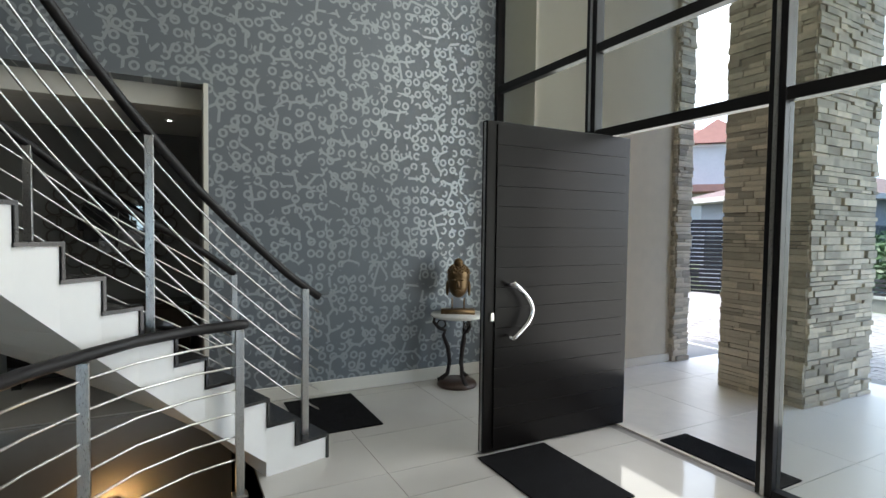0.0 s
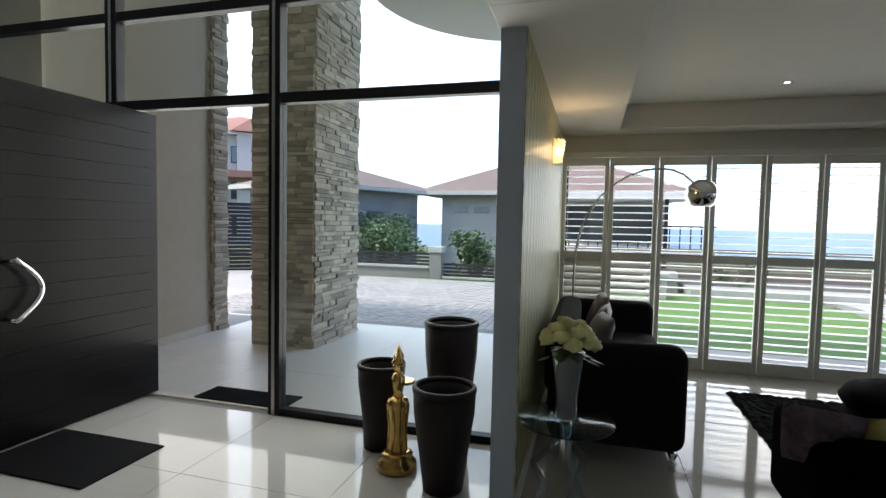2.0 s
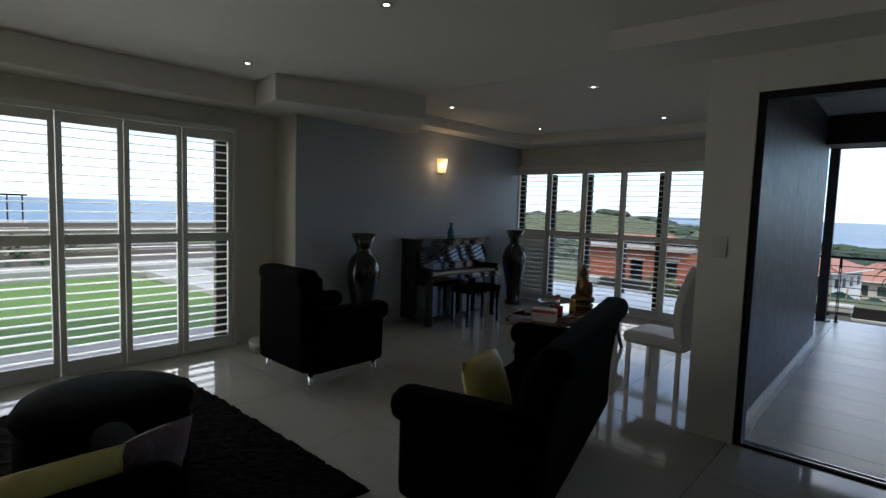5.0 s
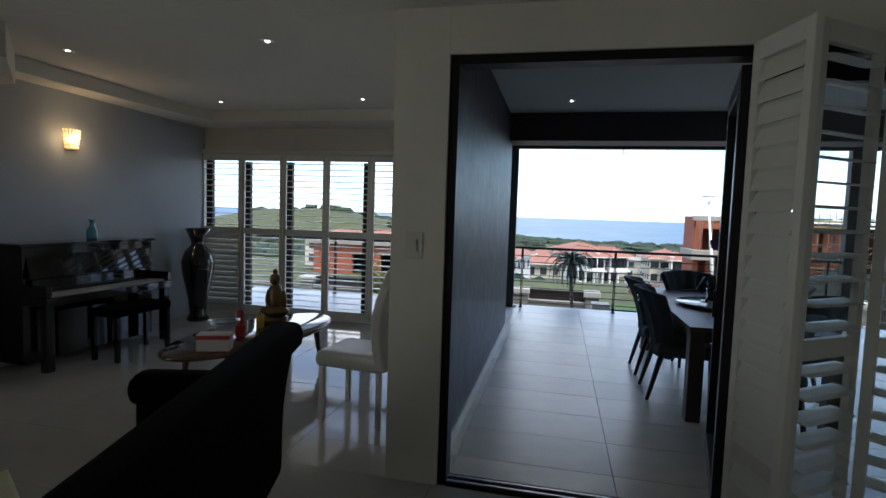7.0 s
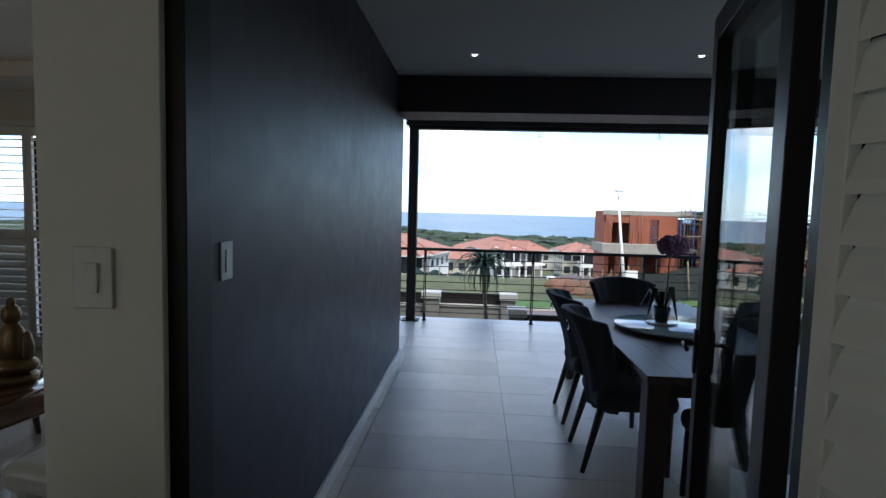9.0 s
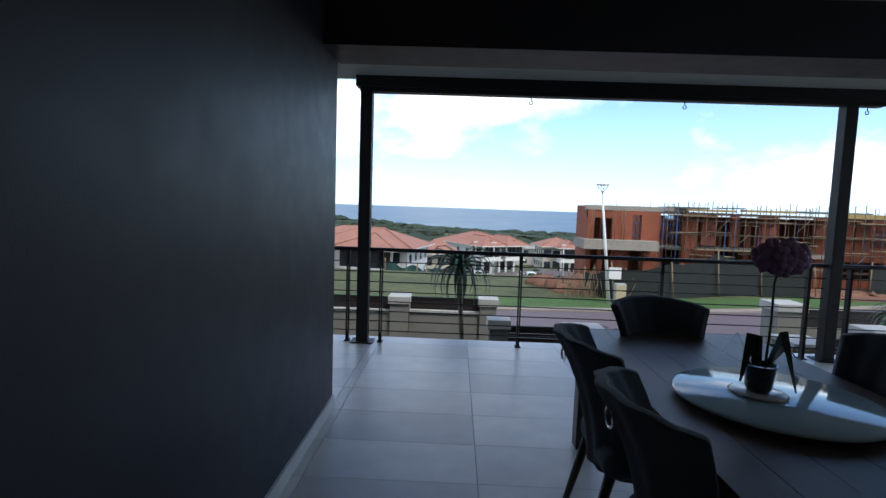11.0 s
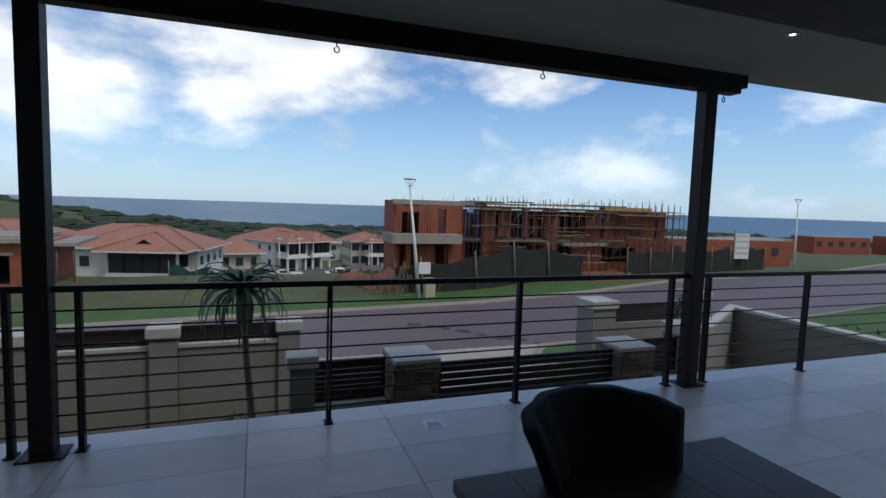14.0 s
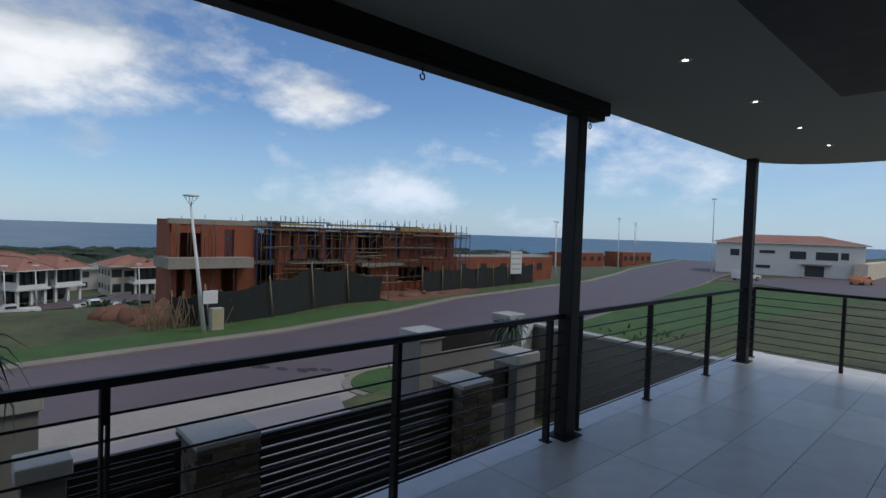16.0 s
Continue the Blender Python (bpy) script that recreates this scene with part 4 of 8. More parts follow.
def living_room():
    sofa()
    pillow(-3.35, -1.2, 0.72, -22, 0, 12, 0.44)
    pillow(-3.75, -1.18, 0.73, -20, 0, -6, 0.44, label="mauve satin scatter cushion with a pale flower")
    pillow(-4.55, -1.18, 0.72, -20, 0, 8, 0.42)
    armchair(-4.15, 2.62, 0, 1.0, "black velvet armchair on splayed chrome legs, back to the rug", w=0.82)
    c = armchair(-1.88, 2.52, 105, 0.96, "long black velvet scroll-back seat with a gold cushion", scroll=0.1, w=1.8)
    c.matrix_world = c.matrix_world @ Matrix.Diagonal((1, 0.85, 1, 1))
    pillow(-1.76, 1.98, 0.66, -18, 0, 100, 0.4, GOLDFAB, "pale gold satin cushion propped in the black armchair")
    # low tub seat with three cushions, and the pouf
    t = thing("tub_chair", "low black velvet tub chair on the edge of the rug", "armchair", -2.4, 0.2, 0.0)
    P("seat", BLKFAB, t, (-0.45, 0.25, -0.32, 0.32, 0.12, 0.42), bevel=0.06, seg=3)
    P("backrest", BLKFAB, t, (0.2, 0.42, -0.44, 0.44, 0.1, 0.66), bevel=0.08, seg=4)
    for sy in (-1, 1):
        P("arm", BLKFAB, t, (-0.42, 0.3, *sorted((sy * 0.3, sy * 0.46)), 0.1, 0.6), bevel=0.07, seg=4)
    for sx in (-0.36, 0.34):
        for sy in (-0.36, 0.36):
            T("leg", WOODL, t, [(sx, sy, 0.0), (sx, sy, 0.12)], 0.02, 8)
    FLOR = mat("floral_cushion_cloth", (0.11, 0.08, 0.1), 0.8, var=0.9, scale=28)
    pillow(-2.22, 0.2, 0.62, 8, 0, 90, 0.6, GOLDFAB, "long gold satin cushion lying on the tub chair", h=0.24)
    pillow(-2.3, -0.2, 0.58, 20, 0, 70, 0.34, FLOR, "small floral cushion at the end of the tub chair")
    pillow(-2.3, 0.58, 0.58, 20, 0, 110, 0.34, FLOR, "small floral cushion at the end of the tub chair")
    p = thing("pouf", "round black velvet pouf with a domed top", "pouf", -3.35, 0.72, 0.02)
    LA("pouf_body", BLKFAB, p, [(0.36, 0.0), (0.4, 0.05), (0.4, 0.36), (0.36, 0.42)], 28)
    LA("pouf_top", BLKFAB, p, [(0.4, 0.42), (0.42, 0.46), (0.38, 0.52), (0.25, 0.56), (0.02, 0.575)], 28)
    # rug
    rnd = random.Random(4)
    bm = bmesh.new()
    nx, ny = 84, 60
    x0, x1, y0, y1 = -4.87, -2.35, 0.0, 1.72
    g = [[bm.verts.new((x0 + (x1 - x0) * i / nx + rnd.uniform(-1, 1) * 0.012, y0 + (y1 - y0) * j / ny + rnd.uniform(-1, 1) * 0.012, 0.002 if i in (0, nx) or j in (0, ny) else 0.022 + rnd.random() * 0.018)) for j in range(ny + 1)] for i in range(nx + 1)]
    for i in range(nx):
        for j in range(ny):
            bm.faces.new((g[i][j], g[i + 1][j], g[i + 1][j + 1], g[i][j + 1]))
    tagged(part("rug", bm, RUGM, None, "black shaggy rug in front of the sofa"), category="rug")
    # arc lamp
    a = thing("arc_lamp", "chrome arc floor lamp with a round mirror-finish shade", "floor lamp", -5.2, -1.42, 0)
    LA("base", MARBLE, a, [(0.14, 0), (0.145, 0.01), (0.145, 0.05), (0.13, 0.06)], 24)
    pts = [(0, 0, 0.06), (0, 0, 1.0)] + [(0.02 * k / 12, 0.6 - 0.6 * math.cos(math.pi * 0.9 * k / 12), 1.0 + 1.12 * math.sin(math.pi * 0.74 * k / 12) ** 0.8) for k in range(1, 13)]
    T("stem", STEEL, a, pts, 0.011, 10)
    e = pts[-1]
    bm = bmesh.new()
    lathe(bm, [(0.15 * math.sin(math.pi * (0.2 + 0.78 * k / 12)), -0.15 * math.cos(math.pi * (0.2 + 0.78 * k / 12))) for k in range(13)], 28, (e[0] + 0.02, e[1] + 0.02, 1.86))
    part("shade", bm, CHROME, a, "polished chrome globe shade", smooth=True)
    T("shade_neck", CHROME, a, [(e[0] + 0.02, e[1] + 0.02, 1.99), (e[0], e[1], e[2])], 0.015, 10)
    # glass side table with flowers
    s = thing("side_table", "round clear glass side table on curled acrylic legs beside the sofa", "side table", -2.22, -1.345, 0)
    LA("tabletop", TINTG, s, [(0.235, 0.545), (0.24, 0.55), (0.24, 0.56), (0.235, 0.565)], 36)
    for k in range(3):
        an = 2 * math.pi * k / 3 + 0.4
        T("leg", glass("acrylic", (0.8, 0.85, 0.87), 0.02), s, [(0.03 * math.cos(an), 0.03 * math.sin(an), 0.54), (0.06 * math.cos(an), 0.06 * math.sin(an), 0.42), (0.16 * math.cos(an), 0.16 * math.sin(an), 0.3), (0.1 * math.cos(an), 0.1 * math.sin(an), 0.2), (0.14 * math.cos(an), 0.14 * math.sin(an), 0.1), (0.24 * math.cos(an), 0.24 * math.sin(an), 0.02)], 0.022, 10)
    T("stem", CHROME, s, [(0, 0, 0.34), (0, 0, 0.545)], 0.03, 14)
    v = thing("vase_of_roses", "tall smoked glass vase of cream roses on the side table", "vase", -2.22, -1.345, 0.565)
    LA("vase_body", mat("smoked_glass", (0.25, 0.26, 0.27), 0.1, spec=0.7, trans=0.5), v, [(0.05, 0), (0.055, 0.01), (0.05, 0.1), (0.075, 0.3), (0.085, 0.34)], 24)
    rnd = random.Random(8)
    for k in range(16):
        u, t = 2 * math.pi * k * 0.618, math.sqrt((k + 0.5) / 16)
        bm = bmesh.new()
        cx, cy, cz = 0.125 * t * math.cos(u), 0.125 * t * math.sin(u), 0.38 + 0.1 * (1 - t * t)
        blob(bm, (cx, cy, cz), 0.04, 0.04, 0.036, 16, 9, seed=k * 3.1, rough=0.55)
        part("rose", bm, PETALW, v, smooth=True)
    bm = bmesh.new()
    for k in range(26):
        u, r = rnd.random() * 6.28, rnd.uniform(0.04, 0.13)
        c = Vector((r * math.cos(u), r * math.sin(u), rnd.uniform(0.3, 0.37)))
        d = Vector((math.cos(u), math.sin(u), -0.3)) * 0.05
        sdd = Vector((-math.sin(u), math.cos(u), 0)) * 0.018
        bm.faces.new([bm.verts.new(p) for p in (c - d * 0.5, c + sdd, c + d, c - sdd)])
    part("leaves", bm, LEAF, v)
    # sconces
    for x, y, z, rz in ((-4.14, -1.6, 2.15, 0), (slant(5.53) + 0.002, 5.53, 2.17, -92.7)):
        w = thing("wall_light", "amber crystal bead wall light, lit", "wall light", x, y, z, rz, group="crystal wall lights")
        P("back_plate", CHROME, w, (-0.05, 0.05, 0, 0.012, -0.1, 0.1), bevel=0.004)
        for row in range(6):
            for k in range(9):
                an = math.pi * (k + 0.5) / 9
                rr = 0.085 * (1 - 0.05 * row)
                bm = bmesh.new()
                blob(bm, (rr * math.cos(an), 0.012 + rr * math.sin(an), 0.1 - row * 0.034), 0.012, 0.012, 0.016, 6, 4)
                part("crystal_bead", bm, CRYSTAL, w, smooth=True)
        bm = bmesh.new()
        blob(bm, (0, 0.05, 0.02), 0.02, 0.02, 0.04, 8, 6)
        part("bulb", bm, GLOW, w, smooth=True)
        li = new("sconce_light", bpy.data.lights.new("sconce_light", "POINT"))
        li.data.energy, li.data.color, li.data.shadow_soft_size = 0.9, (1.0, 0.7, 0.38), 0.05
        li.location = w.matrix_world @ Vector((0, 0.14, 0.02))


living_room()


def downlight(x, y, z):
    d = thing("downlight", "small recessed ceiling spot with a pale rim, lit", "downlight", x, y, z, group="ceiling downlights")
    LA("rim", STEEL, d, [(0.029, -0.003), (0.045, -0.006), (0.048, 0.0), (0.029, 0.0)], 20, closed=True)
    LA("lens", GLOWW, d, [(0.019, -0.0035), (0.001, -0.0045)], 16)
    LA("reflector", STEEL, d, [(0.029, -0.003), (0.02, -0.0025)], 16)


for x, y in ((-4.72, 0.32), (-4.7, 2.2), (-2.7, 2.06), (-4.49, 4.71), (-2.64, 4.69), (-4.48, 6.7), (-2.66, 6.68), (-2.7, 0.3), (0.3, 1.0)):
    downlight(x, y, ZC - 0.0005)
for x, y in ((-0.36, 7.0), (1.42, 6.98), (-0.36, 5.2), (1.42, 5.2), (3.46, 8.89), (4.82, 8.89), (6.15, 8.89), (7.4, 8.89), (4.8, 6.9), (6.15, 6.9)):
    downlight(x, y, ZT - 0.0005)


# ---- dining end ----
def dining_end():
    p = thing("piano", "black glossy upright piano against the pale blue wall", "piano", slant(5.49) + 0.02, 5.49, 0, -92.7)
    P("case", BLKGLOSS, p, (-0.72, 0.72, 0.0, 0.34, 0.05, 1.12), bevel=0.006)
    P("lid", BLKGLOSS, p, (-0.75, 0.75, -0.01, 0.37, 1.12, 1.15), bevel=0.006)
    P("key_bed", BLKGLOSS, p, (-0.72, 0.72, 0.34, 0.62, 0.6, 0.68), bevel=0.006)
    P("fallboard", BLKGLOSS, p, (-0.66, 0.66, 0.34, 0.38, 0.68, 0.82), bevel=0.004)
    for sx in (-1, 1):
        P("cheek", BLKGLOSS, p, (*sorted((sx * 0.66, sx * 0.72)), 0.34, 0.62, 0.68, 0.78), bevel=0.01)
        P("leg", BLKGLOSS, p, (*sorted((sx * 0.63, sx * 0.71)), 0.52, 0.6, 0.0, 0.6), bevel=0.008)
    P("keys", WHITELE, p, (-0.64, 0.64, 0.4, 0.59, 0.68, 0.695), label="row of ivory keys")
    for sx in (-0.46, 0.0, 0.46):
        md = P("music_desk", BLKGLOSS, p, (sx - 0.225, sx + 0.225, -0.008, 0.008, 0.0, 0.27), bevel=0.003)
        md.matrix_basis = pose(0, 0.385, 0.83, 14, 0, 0)
    b = thing("piano_bench", "black wooden piano bench with four square legs", "bench", -4.66, 5.53, 0, -92.7)
    P("seat", BLKFAB, b, (-0.34, 0.34, -0.17, 0.17, 0.44, 0.52), bevel=0.02)
    for sx in (-0.31, 0.31):
        for sy in (-0.14, 0.14):
            P("leg", BLKGLOSS, b, (sx - 0.02, sx + 0.02, sy - 0.02, sy + 0.02, 0, 0.44), bevel=0.003)
    v = thing("blue_vase", "small blue glass bottle vase on top of the piano", "vase", -5.24, 5.62, 1.15)
    LA("body", PORT, v, [(0.05, 0), (0.055, 0.02), (0.05, 0.1), (0.02, 0.15), (0.022, 0.19), (0.035, 0.21)], 20)
    for x, y, s, l in ((-5.13, 3.9, 1.03, "tall black glazed floor vase beside the piano"), (-5.13, 7.12, 1.03, "tall black glazed floor vase in the corner by the shutters")):
        u = thing("floor_vase", l, "floor vase", x, y, 0, group="tall black vases")
        LA("body", BLKGLOSS, u, [(0.13 * s, 0), (0.14 * s, 0.02), (0.1 * s, 0.1), (0.12 * s, 0.3), (0.19 * s, 0.65), (0.2 * s, 0.8), (0.16 * s, 0.93), (0.08 * s, 1.02), (0.085 * s, 1.08), (0.15 * s, 1.2 * s), (0.14 * s, 1.2 * s), (0.07 * s, 1.08 * s), (0.06 * s, 0.95 * s)], 32)
    t = thing("coffee_table", "glossy dark wood oval coffee table on curved legs", "coffee table", -3.02, 5.2, 0, 80)
    LA("tabletop", mat("polished_mahogany", (0.09, 0.04, 0.025), 0.08, var=0.4, scale=10, coat=0.5), t, [(0.96, 0.40), (1.0, 0.415), (1.0, 0.43), (0.97, 0.445)], 48, sx=0.95, sy=0.42)
    for sx in (-0.56, 0.56):
        for sy in (-0.22, 0.22):
            T("leg", WOODL, t, [(sx, sy, 0.40), (sx * 1.03, sy * 1.05, 0.2), (sx * 1.12, sy * 1.2, 0.0)], 0.03, 10, taper=[0.035, 0.022, 0.018])
    bm = bmesh.new()
    lathe(bm, [(0.12, 0), (0.13, 0.03), (0.11, 0.05)], 20, (0, 0, 0))
    blob(bm, (0, 0, 0.1), 0.15, 0.11, 0.06, 14, 8)
    blob(bm, (0, 0, 0.23), 0.085, 0.065, 0.14, 14, 8)
    blob(bm, (-0.08, 0.02, 0.2), 0.03, 0.04, 0.11, 8, 6)
    blob(bm, (0.08, 0.02, 0.2), 0.03, 0.04, 0.11, 8, 6)
    blob(bm, (0, 0, 0.41), 0.05, 0.055, 0.065, 12, 8)
    blob(bm, (0, 0, 0.485), 0.025, 0.025, 0.03, 8, 6)
    o = part("seated_statue", bm, BRONZE, None, "bronze seated statue on the coffee table", smooth=True)
    o.location = (-3.1, 5.62, 0.445)
    tagged(o, category="statue")
    for x, y, h, r, mt, l in ((-3.08, 5.33, 0.12, 0.035, YEL, "squat yellow candle on the coffee table"), (-3.2, 5.2, 0.17, 0.03, RED, "red pillar candle on the coffee table"), (-3.05, 4.98, 0.09, 0.04, RED, "short red candle on the coffee table")):
        c = thing("candle", l, "candle", x, y, 0.445, group="candles")
        LA("wax", mt, c, [(r, 0), (r, h), (r * 0.8, h + 0.004), (0.004, h - 0.004)], 16)
        T("wick", IRON, c, [(0, 0, h), (0, 0, h + 0.012)], 0.002, 5)
    bx = thing("printed_gift_box", "small pale printed gift box with red sides on the coffee table", "box", -2.98, 4.55, 0.445, 20)
    P("carton", PAPERW, bx, (-0.12, 0.12, -0.06, 0.06, 0, 0.13), bevel=0.003)
    P("carton_band", RED, bx, (-0.122, 0.122, -0.062, 0.062, 0.09, 0.12))
    gb = thing("glass_bowl", "cut glass bowl on the coffee table", "bowl", -3.12, 4.86, 0.445)
    LA("bowl", glass("cut_glass", (0.85, 0.88, 0.9), 0.05), gb, [(0.05, 0), (0.05, 0.01), (0.02, 0.03), (0.03, 0.06), (0.12, 0.15), (0.125, 0.16), (0.1, 0.14)], 24)
    w = thing("high_back_chair", "white leather high-back chair with chrome trim beside the coffee table", "chair", -1.84, 4.74, 0, 84)
    P("seat", WHITELE, w, (-0.25, 0.25, -0.28, 0.28, 0.4, 0.52), bevel=0.05, seg=3)
    bm = bmesh.new()
    box(bm, -0.25, 0.25, -0.3, -0.22, 0.42, 1.16)
    bmesh.ops.subdivide_edges(bm, edges=[e for e in bm.edges if abs(e.verts[0].co.z - e.verts[1].co.z) > 0.3], cuts=8)
    for q in bm.verts:
        k = (q.co.z - 0.42) / 0.74
        q.co.y += 0.08 * math.sin(k * math.pi) - 0.08 * k
    part("backrest", bm, WHITELE, w, bevel=0.02, seg=3)
    for sx in (-0.2, 0.2):
        for sy in (-0.23, 0.23):
            P("leg", STEEL, w, (sx - 0.018, sx + 0.018, sy - 0.018, sy + 0.018, 0, 0.42), bevel=0.003)
    P("back_trim", STEEL, w, (-0.26, 0.26, -0.40, -0.37, 1.14, 1.165), bevel=0.003)
    g = thing("potted_plant", "thin bare-stemmed plant in a small white pot beside the shutters", "plant", -5.25, 2.66, 0)
    LA("pot", WHITELE, g, [(0.1, 0), (0.14, 0.03), (0.15, 0.12), (0.14, 0.12), (0.02, 0.1)], 24)
    T("stem", BARK, g, [(0, 0, 0.1), (0.01, 0, 0.5), (0.0, 0.01, 0.85)], 0.014, 8, taper=[0.02, 0.016, 0.01])


dining_end()


def switch(x, y, z, rz, w=0.075, h=0.12):
    s = thing("light_switch", "white wall light switch with one tall rocker", "light switch", x, y, z, rz, group="light switches")
    P("plate", SWITCHW, s, (-w / 2, w / 2, -0.008, 0, -h / 2, h / 2), bevel=0.004)
    P("rocker", SWITCHW, s, (-0.016, 0.016, -0.014, -0.008, -0.036, 0.036), bevel=0.002)


switch(-1.22, YD - 0.02, 1.37, 0, 0.1, 0.15)
switch(XSL, 4.25, 1.38, 90)


# ---- hall ----
def hall():
    for x0, x1, y0, y1, l in ((-1.36, -0.72, -6.6, -5.72, "black floor mat at the foot of the stairs"), (-2.32, -1.73, -4.83, -3.95, "black door mat just inside the front door"), (-3.47, -3.17, -4.47, -3.6, "dark door mat out on the porch")):
        m = tagged(part("floor_mat", (lambda b: (box(b, x0, x1, y0, y1, 0, 0.012), b)[1])(bmesh.new()), MATM, None, l, bevel=0.003), category="mat")
    t = thing("console_table", "half-round marble topped table on scrolled wrought iron legs", "side table", -2.45, -6.42, 0)
    LA("tabletop", MARBLE, t, [(0.27, 0.72), (0.285, 0.73), (0.285, 0.745), (0.275, 0.755)], 36)
    for k in range(3):
        a = math.pi * (0.5 + 2 * k / 3)
        pr = [(0.24, 0.715), (0.25, 0.66), (0.2, 0.6), (0.13, 0.57), (0.15, 0.52), (0.1, 0.4), (0.08, 0.25), (0.1, 0.12), (0.17, 0.06), (0.2, 0.05)]
        T("leg", IRON, t, [(r * math.cos(a), r * math.sin(a), z) for r, z in pr], 0.02, 8, taper=[0.014, 0.018, 0.02, 0.02, 0.02, 0.024, 0.022, 0.022, 0.025, 0.025])
        T("scroll", IRON, t, [((0.17 + 0.045 * math.cos(q)) * math.cos(a), (0.17 + 0.045 * math.cos(q)) * math.sin(a), 0.64 + 0.045 * math.sin(q)) for q in (k2 * 0.7 for k2 in range(8))], 0.009, 6)
    LA("base", WOODL, t, [(0.2, 0), (0.21, 0.01), (0.2, 0.035), (0.18, 0.055)], 24)
    bm = bmesh.new()
    box(bm, -0.14, 0.14, -0.06, 0.06, 0, 0.035)
    tube(bm, [(-0.05, 0, 0.03), (-0.05, 0, 0.13)], 0.006)
    tube(bm, [(0.05, 0, 0.03), (0.05, 0, 0.13)], 0.006)
    blob(bm, (0, 0, 0.26), 0.085, 0.095, 0.13, 20, 12)
    blob(bm, (0, 0.012, 0.31), 0.094, 0.1, 0.1, 20, 12)
    blob(bm, (0, 0, 0.42), 0.04, 0.045, 0.04, 12, 8)
    blob(bm, (0, -0.09, 0.25), 0.014, 0.022, 0.03, 8, 6)
    for sx in (-1, 1):
        blob(bm, (sx * 0.09, 0.0, 0.21), 0.014, 0.022, 0.065, 8, 8)
        blob(bm, (sx * 0.035, -0.088, 0.285), 0.018, 0.01, 0.007, 8, 4)
    blob(bm, (0, -0.088, 0.2), 0.025, 0.012, 0.009, 8, 4)
    for k in range(90):
        a, e = k * 2.399, 0.25 + 1.2 * (k / 90)
        blob(bm, (0.096 * math.cos(a) * math.cos(e), 0.014 + 0.102 * math.sin(a) * math.cos(e), 0.31 + 0.102 * math.sin(e)), 0.011, 0.011, 0.009, 5, 3)
    o = part("head_statue", bm, BRONZE, None, "bronze head sculpture with beaded hair on a dark stand", smooth=True)
    o.matrix_world = pose(-2.45, -6.42, 0.755, 0, 0, 150) @ Matrix.Scale(1.25, 4)
    tagged(o, category="statue")
    # pots
    for x, y, r, h, l in ((-2.79, -2.59, 0.16, 0.58, "dark tapered planter, empty, by the glass wall"), (-3.0, -2.16, 0.185, 0.86, "tall dark tapered planter, empty, by the glass wall"), (-2.38, -2.03, 0.18, 0.61, "dark tapered planter, empty, beside the gilded figurine")):
        q = thing("planter", l, "planter", x, y, 0, group="dark planters")
        LA("pot", POT, q, [(0.1, 0), (0.115, 0.01), (r * 0.78, h * 0.35), (r * 0.97, h * 0.75), (r, h - 0.03), (r * 0.88, h - 0.031), (r * 0.86, h - 0.1), (r * 0.7, h * 0.4), (0.02, h * 0.35)], 32)
        LA("rim", POT, q, [(r * 0.885, h - 0.03), (r * 1.02, h - 0.03), (r * 1.03, h - 0.012), (r * 0.98, h), (r * 0.9, h), (r * 0.885, h - 0.012)], 32, closed=True)
    # gilt figure
    bm = bmesh.new()
    lathe(bm, [(0.11, 0), (0.12, 0.02), (0.115, 0.06), (0.085, 0.09), (0.095, 0.11), (0.07, 0.13)], 24)
    lathe(bm, [(0.055, 0.12), (0.07, 0.15), (0.062, 0.22), (0.058, 0.3), (0.066, 0.4), (0.078, 0.46), (0.07, 0.49), (0.045, 0.51)], 20, sy=0.85)
    for k in range(7):
        a = 0.5 + k * 0.9
        tube(bm, [(0.066 * math.cos(a), 0.056 * math.sin(a), 0.14), (0.058 * math.cos(a + 0.2), 0.05 * math.sin(a + 0.2), 0.3), (0.074 * math.cos(a + 0.1), 0.062 * math.sin(a + 0.1), 0.46)], 0.008, 5)
    lathe(bm, [(0.045, 0.5), (0.038, 0.53), (0.05, 0.6), (0.058, 0.645), (0.03, 0.67), (0.018, 0.685)], 18, sy=0.7)
    blob(bm, (0, 0, 0.715), 0.032, 0.034, 0.042, 14, 10)
    lathe(bm, [(0.036, 0.735), (0.042, 0.75), (0.03, 0.765), (0.034, 0.79), (0.016, 0.83), (0.004, 0.865)], 14)
    tube(bm, [(0.05, 0, 0.64), (0.085, -0.02, 0.57), (0.13, -0.06, 0.54)], 0.015, 8, taper=[0.018, 0.014, 0.012])
    lathe(bm, [(0.012, 0.525), (0.062, 0.54), (0.068, 0.56), (0.055, 0.562)], 20, (0.155, -0.08, 0))
    tube(bm, [(-0.05, 0, 0.64), (-0.095, 0.02, 0.6), (-0.1, 0.02, 0.68), (-0.075, 0.02, 0.74)], 0.014, 8, taper=[0.018, 0.015, 0.012, 0.01])
    tube(bm, [(-0.06, 0.0, 0.48), (-0.1, 0.01, 0.5), (-0.11, 0.01, 0.55), (-0.095, 0.01, 0.58)], 0.009, 6)
    lathe(bm, [(0.006, -0.05), (0.034, -0.015), (0.04, 0.02), (0.022, 0.06), (0.003, 0.095)], 12, (-0.072, 0.02, 0.79), 1.0, 0.4)
    o = part("standing_figurine", bm, GOLD, None, "gilded standing figurine among the planters", smooth=True)
    o.matrix_world = pose(-2.53, -2.37, 0, 0, 0, 215) @ Matrix.Diagonal((1.05, 1.05, 0.9, 1))
    tagged(o, category="statue")


hall()

